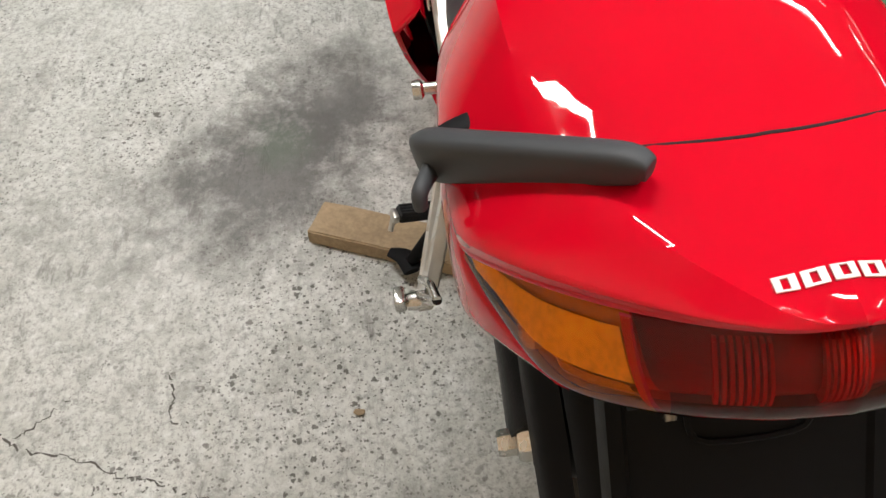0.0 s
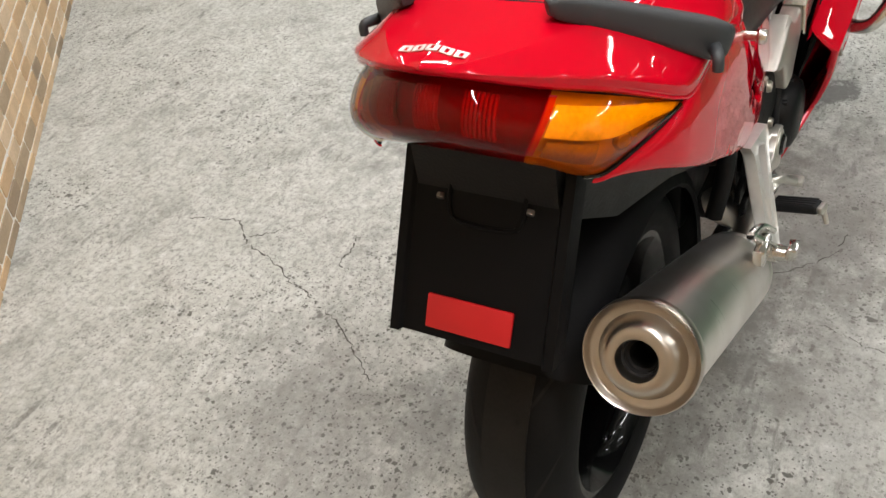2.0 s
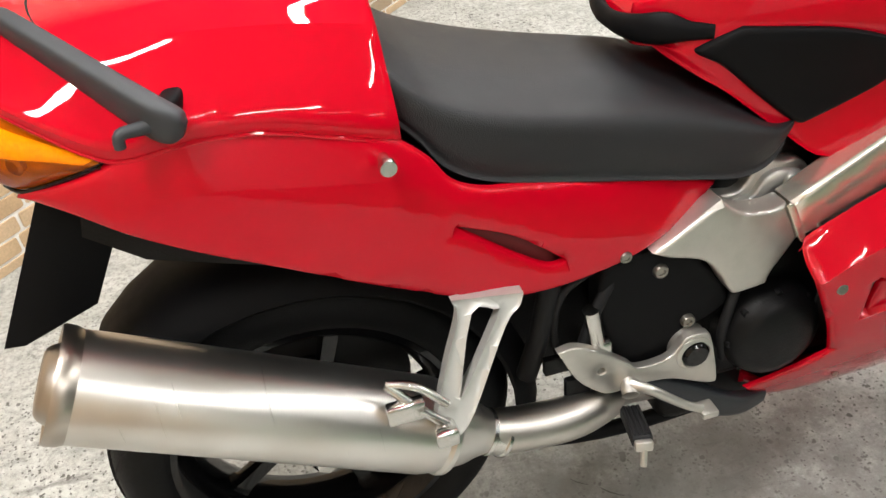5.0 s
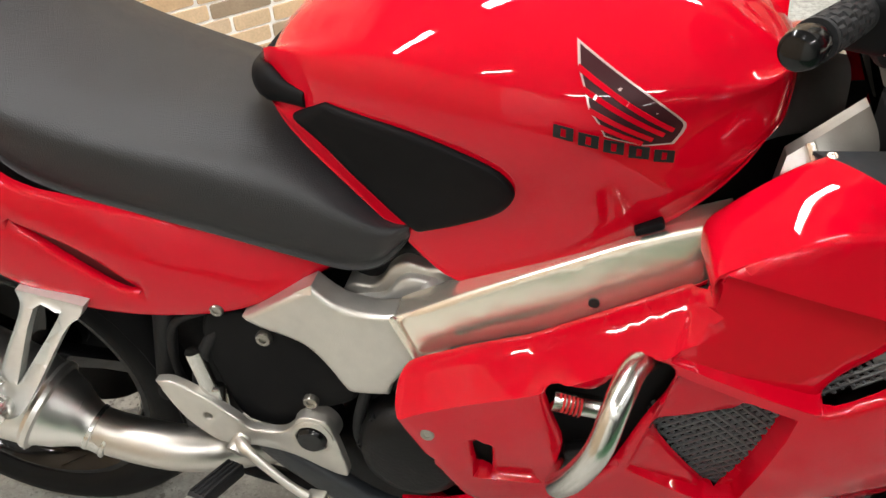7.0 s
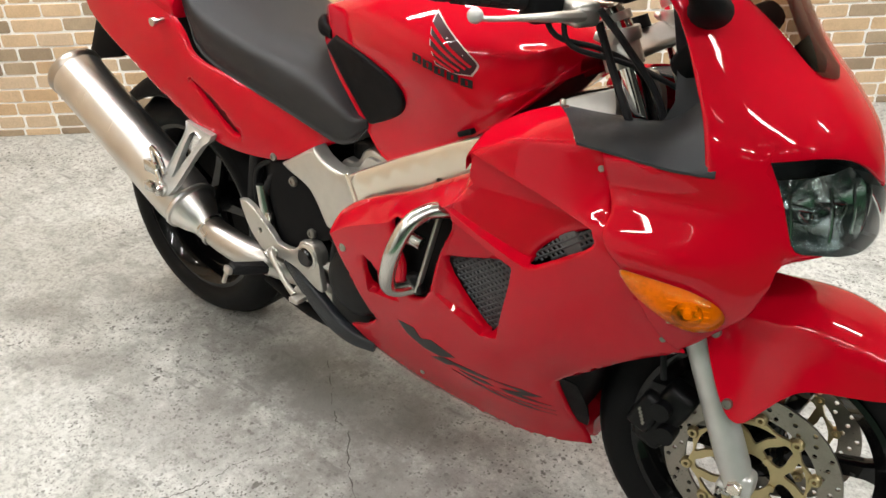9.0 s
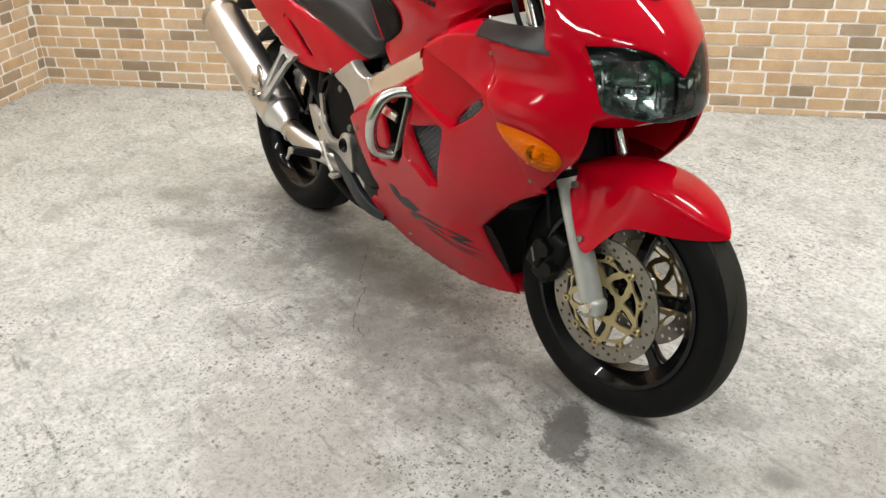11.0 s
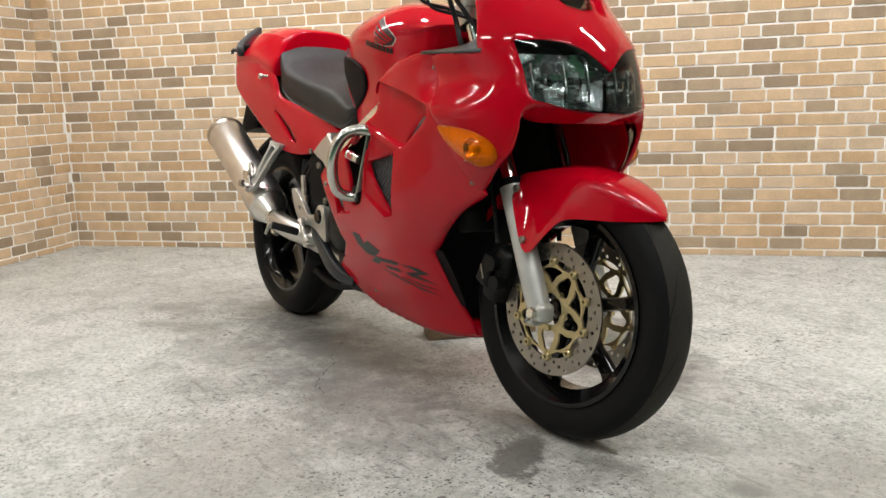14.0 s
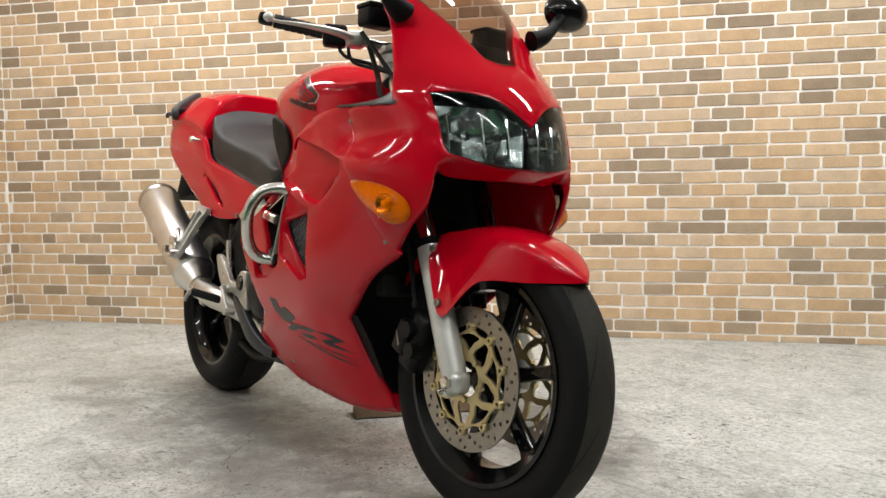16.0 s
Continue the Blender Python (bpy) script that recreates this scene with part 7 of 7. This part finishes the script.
    part("fluid_reservoir", join(block((0.058, 0.075, 0.042), tuple(root_ + d * 0.062 + Vector((0.072, 0, 0.040))), 0.008, 3), block((0.062, 0.079, 0.010), tuple(root_ + d * 0.062 + Vector((0.072, 0, 0.064))), 0.003, 2)), BLACK_PLASTIC, lev, "black brake fluid reservoir")
    for pts, r in (([tuple(root_ + d * 0.12), (1.07, 0.20 * s, 0.985), (1.12, 0.15 * s, 0.965), (1.18, 0.10 * s, 0.93), (1.22, 0.06 * s, 0.90)], 0.0042), ([tuple(root_ + d * 0.10 + Vector((0.02, 0, -0.02))), (1.09, 0.185 * s, 0.97), (1.16, 0.13 * s, 0.945), (1.24, 0.08 * s, 0.905)], 0.0042), ([(1.115, 0.16 * s, 1.005), (1.14, 0.15 * s, 0.94), (1.175, 0.155 * s, 0.88), (1.20, 0.12 * s, 0.80)], 0.0062), ([(1.13, 0.19 * s, 1.03), (1.17, 0.17 * s, 0.98), (1.215, 0.135 * s, 0.90), (1.23, 0.11 * s, 0.80)], 0.0055)):
        part("control_cable", tube(pts, r, 8, 5), RUBBER, clip_on)
instruments = part("instrument_panel", join(block((0.10, 0.24, 0.05), (0, 0, 0), 0.02, 3, pose(1.25, 0, 0.975, 0, -50)), block((0.10, 0.20, 0.16), (1.28, 0, 0.88), 0.02, 3)), BLACK_PLASTIC, bike, "black instrument pod")

# --- side stand ---
stand = part("side_stand", tube([(0.56, 0.15, 0.27), (0.55, 0.20, 0.20), (0.53, 0.285, 0.095), (0.525, 0.30, 0.078)], [0.015, 0.014, 0.013, 0.012], 12, 4), BLACK_PLASTIC, bike, "black side stand, folded out")
part("stand_foot", tube([(0.505, 0.297, 0.0705), (0.545, 0.312, 0.0705), (0.565, 0.345, 0.072)], [0.022, 0.022, 0.012], 14, 4, flat=0.3), BLACK_PLASTIC, stand)

# ---- timber under the stand ----
def plank_geo():
    bm = bmesh.new()
    bmesh.ops.create_cube(bm, size=1)
    bmesh.ops.scale(bm, vec=(0.36, 0.098, 0.040), verts=bm.verts)
    bmesh.ops.subdivide_edges(bm, edges=bm.edges[:], cuts=5, use_grid_fill=True)
    for v in bm.verts:
        v.co += noise.noise_vector(v.co * 14) * 0.0025
    bmesh.ops.bevel(bm, geom=[e for e in bm.edges if len(e.link_faces) == 2 and e.calc_face_angle() > 1.0], offset=0.003, segments=2, affect="EDGES")
    return bm


plank = part("timber_block", plank_geo(), WOOD, None, "", 50)
plank.matrix_world = pose(0.628, 0.326, 0.0225, 0, 0, 66)
tagged(plank, "weathered wooden plank under the side stand", "plank")
FLAKES = random.Random(4)
for k, (x, y) in enumerate(((0.22, 0.42),)):
    bm = bmesh.new()
    bmesh.ops.create_icosphere(bm, subdivisions=2, radius=0.009)
    for v in bm.verts:
        v.co = Vector((v.co.x * 1.3, v.co.y * 0.8, v.co.z * 0.35)) + noise.noise_vector(v.co * 90 + Vector((k, 0, 0))) * 0.003
    leaf = part("dry_leaf", bm, WOOD, None, "", 60)
    leaf.matrix_world = pose(x, y, 0.004, 0, 0, FLAKES.uniform(0, 360))
    tagged(leaf, "small curled brown leaf scrap on the floor", "leaf", "scraps on the floor")

# ---- bricks ----
BRICK_NEAR, BRICK_FAR = brick_material("tan_brick", True), brick_material("tan_brick_far", False)
ROW, JOINT, DEPTH = 0.0554, 0.0080, 0.0036
MESHES = {}


def brick_mesh(length):
    """A brick face with clipped corners and a softened front edge."""
    key = round(length, 3)
    if key not in MESHES:
        h, e, c = ROW - JOINT, 0.0018, 0.007
        rings = []
        for y, k in ((0.0, 0), (-(DEPTH - e), 0), (-DEPTH, e)):
            q = [(k, c), (c * 0.3 + k * 0.7, c * 0.3 + k * 0.7), (c, k), (key - c, k), (key - c * 0.3 - k * 0.7, c * 0.3 + k * 0.7), (key - k, c), (key - k, h - c), (key - c * 0.3 - k * 0.7, h - c * 0.3 - k * 0.7), (key - c, h - k), (c, h - k), (c * 0.3 + k * 0.7, h - c * 0.3 - k * 0.7), (k, h - c)]
            rings.append([(x_, y, z_) for x_, z_ in q])
        v, f = bridge(rings)
        f = f[:-2] + [f[-1]]
        me = bpy.data.meshes.new("brick")
        me.from_pydata([tuple(p) for p in v], [], [tuple(q) for q in f])
        me.materials.append(BRICK_NEAR)
        MESHES[key] = (me, v, f)
    return MESHES[key]


def lay(origin, along, length, near, parent, seed, gap=None, z=-0.0204, top=None):
    """Courses of bricks of mixed lengths; those that near() picks are parts, the others one joined mesh."""
    rnd = random.Random(seed)
    turn = math.degrees(math.atan2(along.y, along.x))
    vs, fs, count = [], [], 0
    top = top or ZC
    while z < top - 0.02:
        u = -rnd.uniform(0.02, 0.17)
        while u < length:
            w = rnd.choice((0.080, 0.098, 0.118, 0.125, 0.129, 0.132, 0.134, 0.136, 0.140, 0.144, 0.148, 0.164, 0.188))
            a, b = max(u, 0.001), min(u + w, length + 0.003)
            hh = ROW - JOINT
            if gap and gap[2] < z + hh / 2 < gap[3]:
                a, b = (a, min(b, gap[0] - 0.004)) if a < gap[0] else (max(a, gap[1] + 0.004), b)
            if b - a > 0.017 and z + hh < top:
                me, v, f = brick_mesh(b - a)
                m = Matrix.Translation(origin + along * a + Vector((0, 0, z + rnd.uniform(-0.0014, 0.0014)))) @ pose(0, 0, 0, 0, rnd.uniform(-0.45, 0.45), turn) @ Matrix.Translation((0, rnd.uniform(-0.0012, 0.0012), 0))
                if z < 0:
                    m = Matrix.Translation(origin + along * a + Vector((0, 0, 0.001))) @ pose(0, 0, 0, 0, 0, turn) @ Matrix.Diagonal((1, 1, (z + hh - 0.001) / hh, 1))
                if near(a, z) and count < 300:
                    ob = new("brick", me)
                    ob.parent = parent
                    ob.matrix_world = m
                    count += 1
                else:
                    k = len(vs)
                    vs += [tuple(m @ Vector(p)) for p in v]
                    fs += [tuple(i + k for i in q) for q in f]
            u += w + JOINT * rnd.uniform(0.8, 1.35)
        z += ROW
    rest = bpy.data.meshes.new("brickwork")
    rest.from_pydata(vs, [], fs)
    rest.materials.append(BRICK_FAR)
    ob = new("brickwork", rest)
    ob.parent = parent
    ob["kind"] = "stuff"


lay(room(U0, V1 + 0.006), UD, U1 - U0, lambda a, z: 1.55 < a < 4.2 and z < 1.15, wall_main, 3)
lay(room(U0 - 0.006, V1 - 3.2), VD, 3.2, lambda a, z: a > 1.9 and z < 0.75, wall_side, 8, (NV0 - V1 + 3.2, NV1 - V1 + 3.2, NZ0, NZ1))
lay(room(U0 - 0.006 - ND, NV0), VD, NV1 - NV0, lambda a, z: False, wall_side, 5, None, NZ0 + 0.004, NZ1)
courses = []
for k in range(int((NZ1 - NZ0) / ROW)):
    z0 = NZ0 + 0.004 + ROW * k
    for v0, v1 in ((NV1 - 0.004, NV1 + 0.004), (NV0 - 0.004, NV0 + 0.004)):
        courses.append(slab(U0 - 0.006 - ND + 0.004, U0 - 0.005, v0, v1, z0, z0 + ROW - JOINT))
part("reveal_brick", join(*courses), BRICK_FAR, wall_side, smooth=False)["kind"] = "stuff"
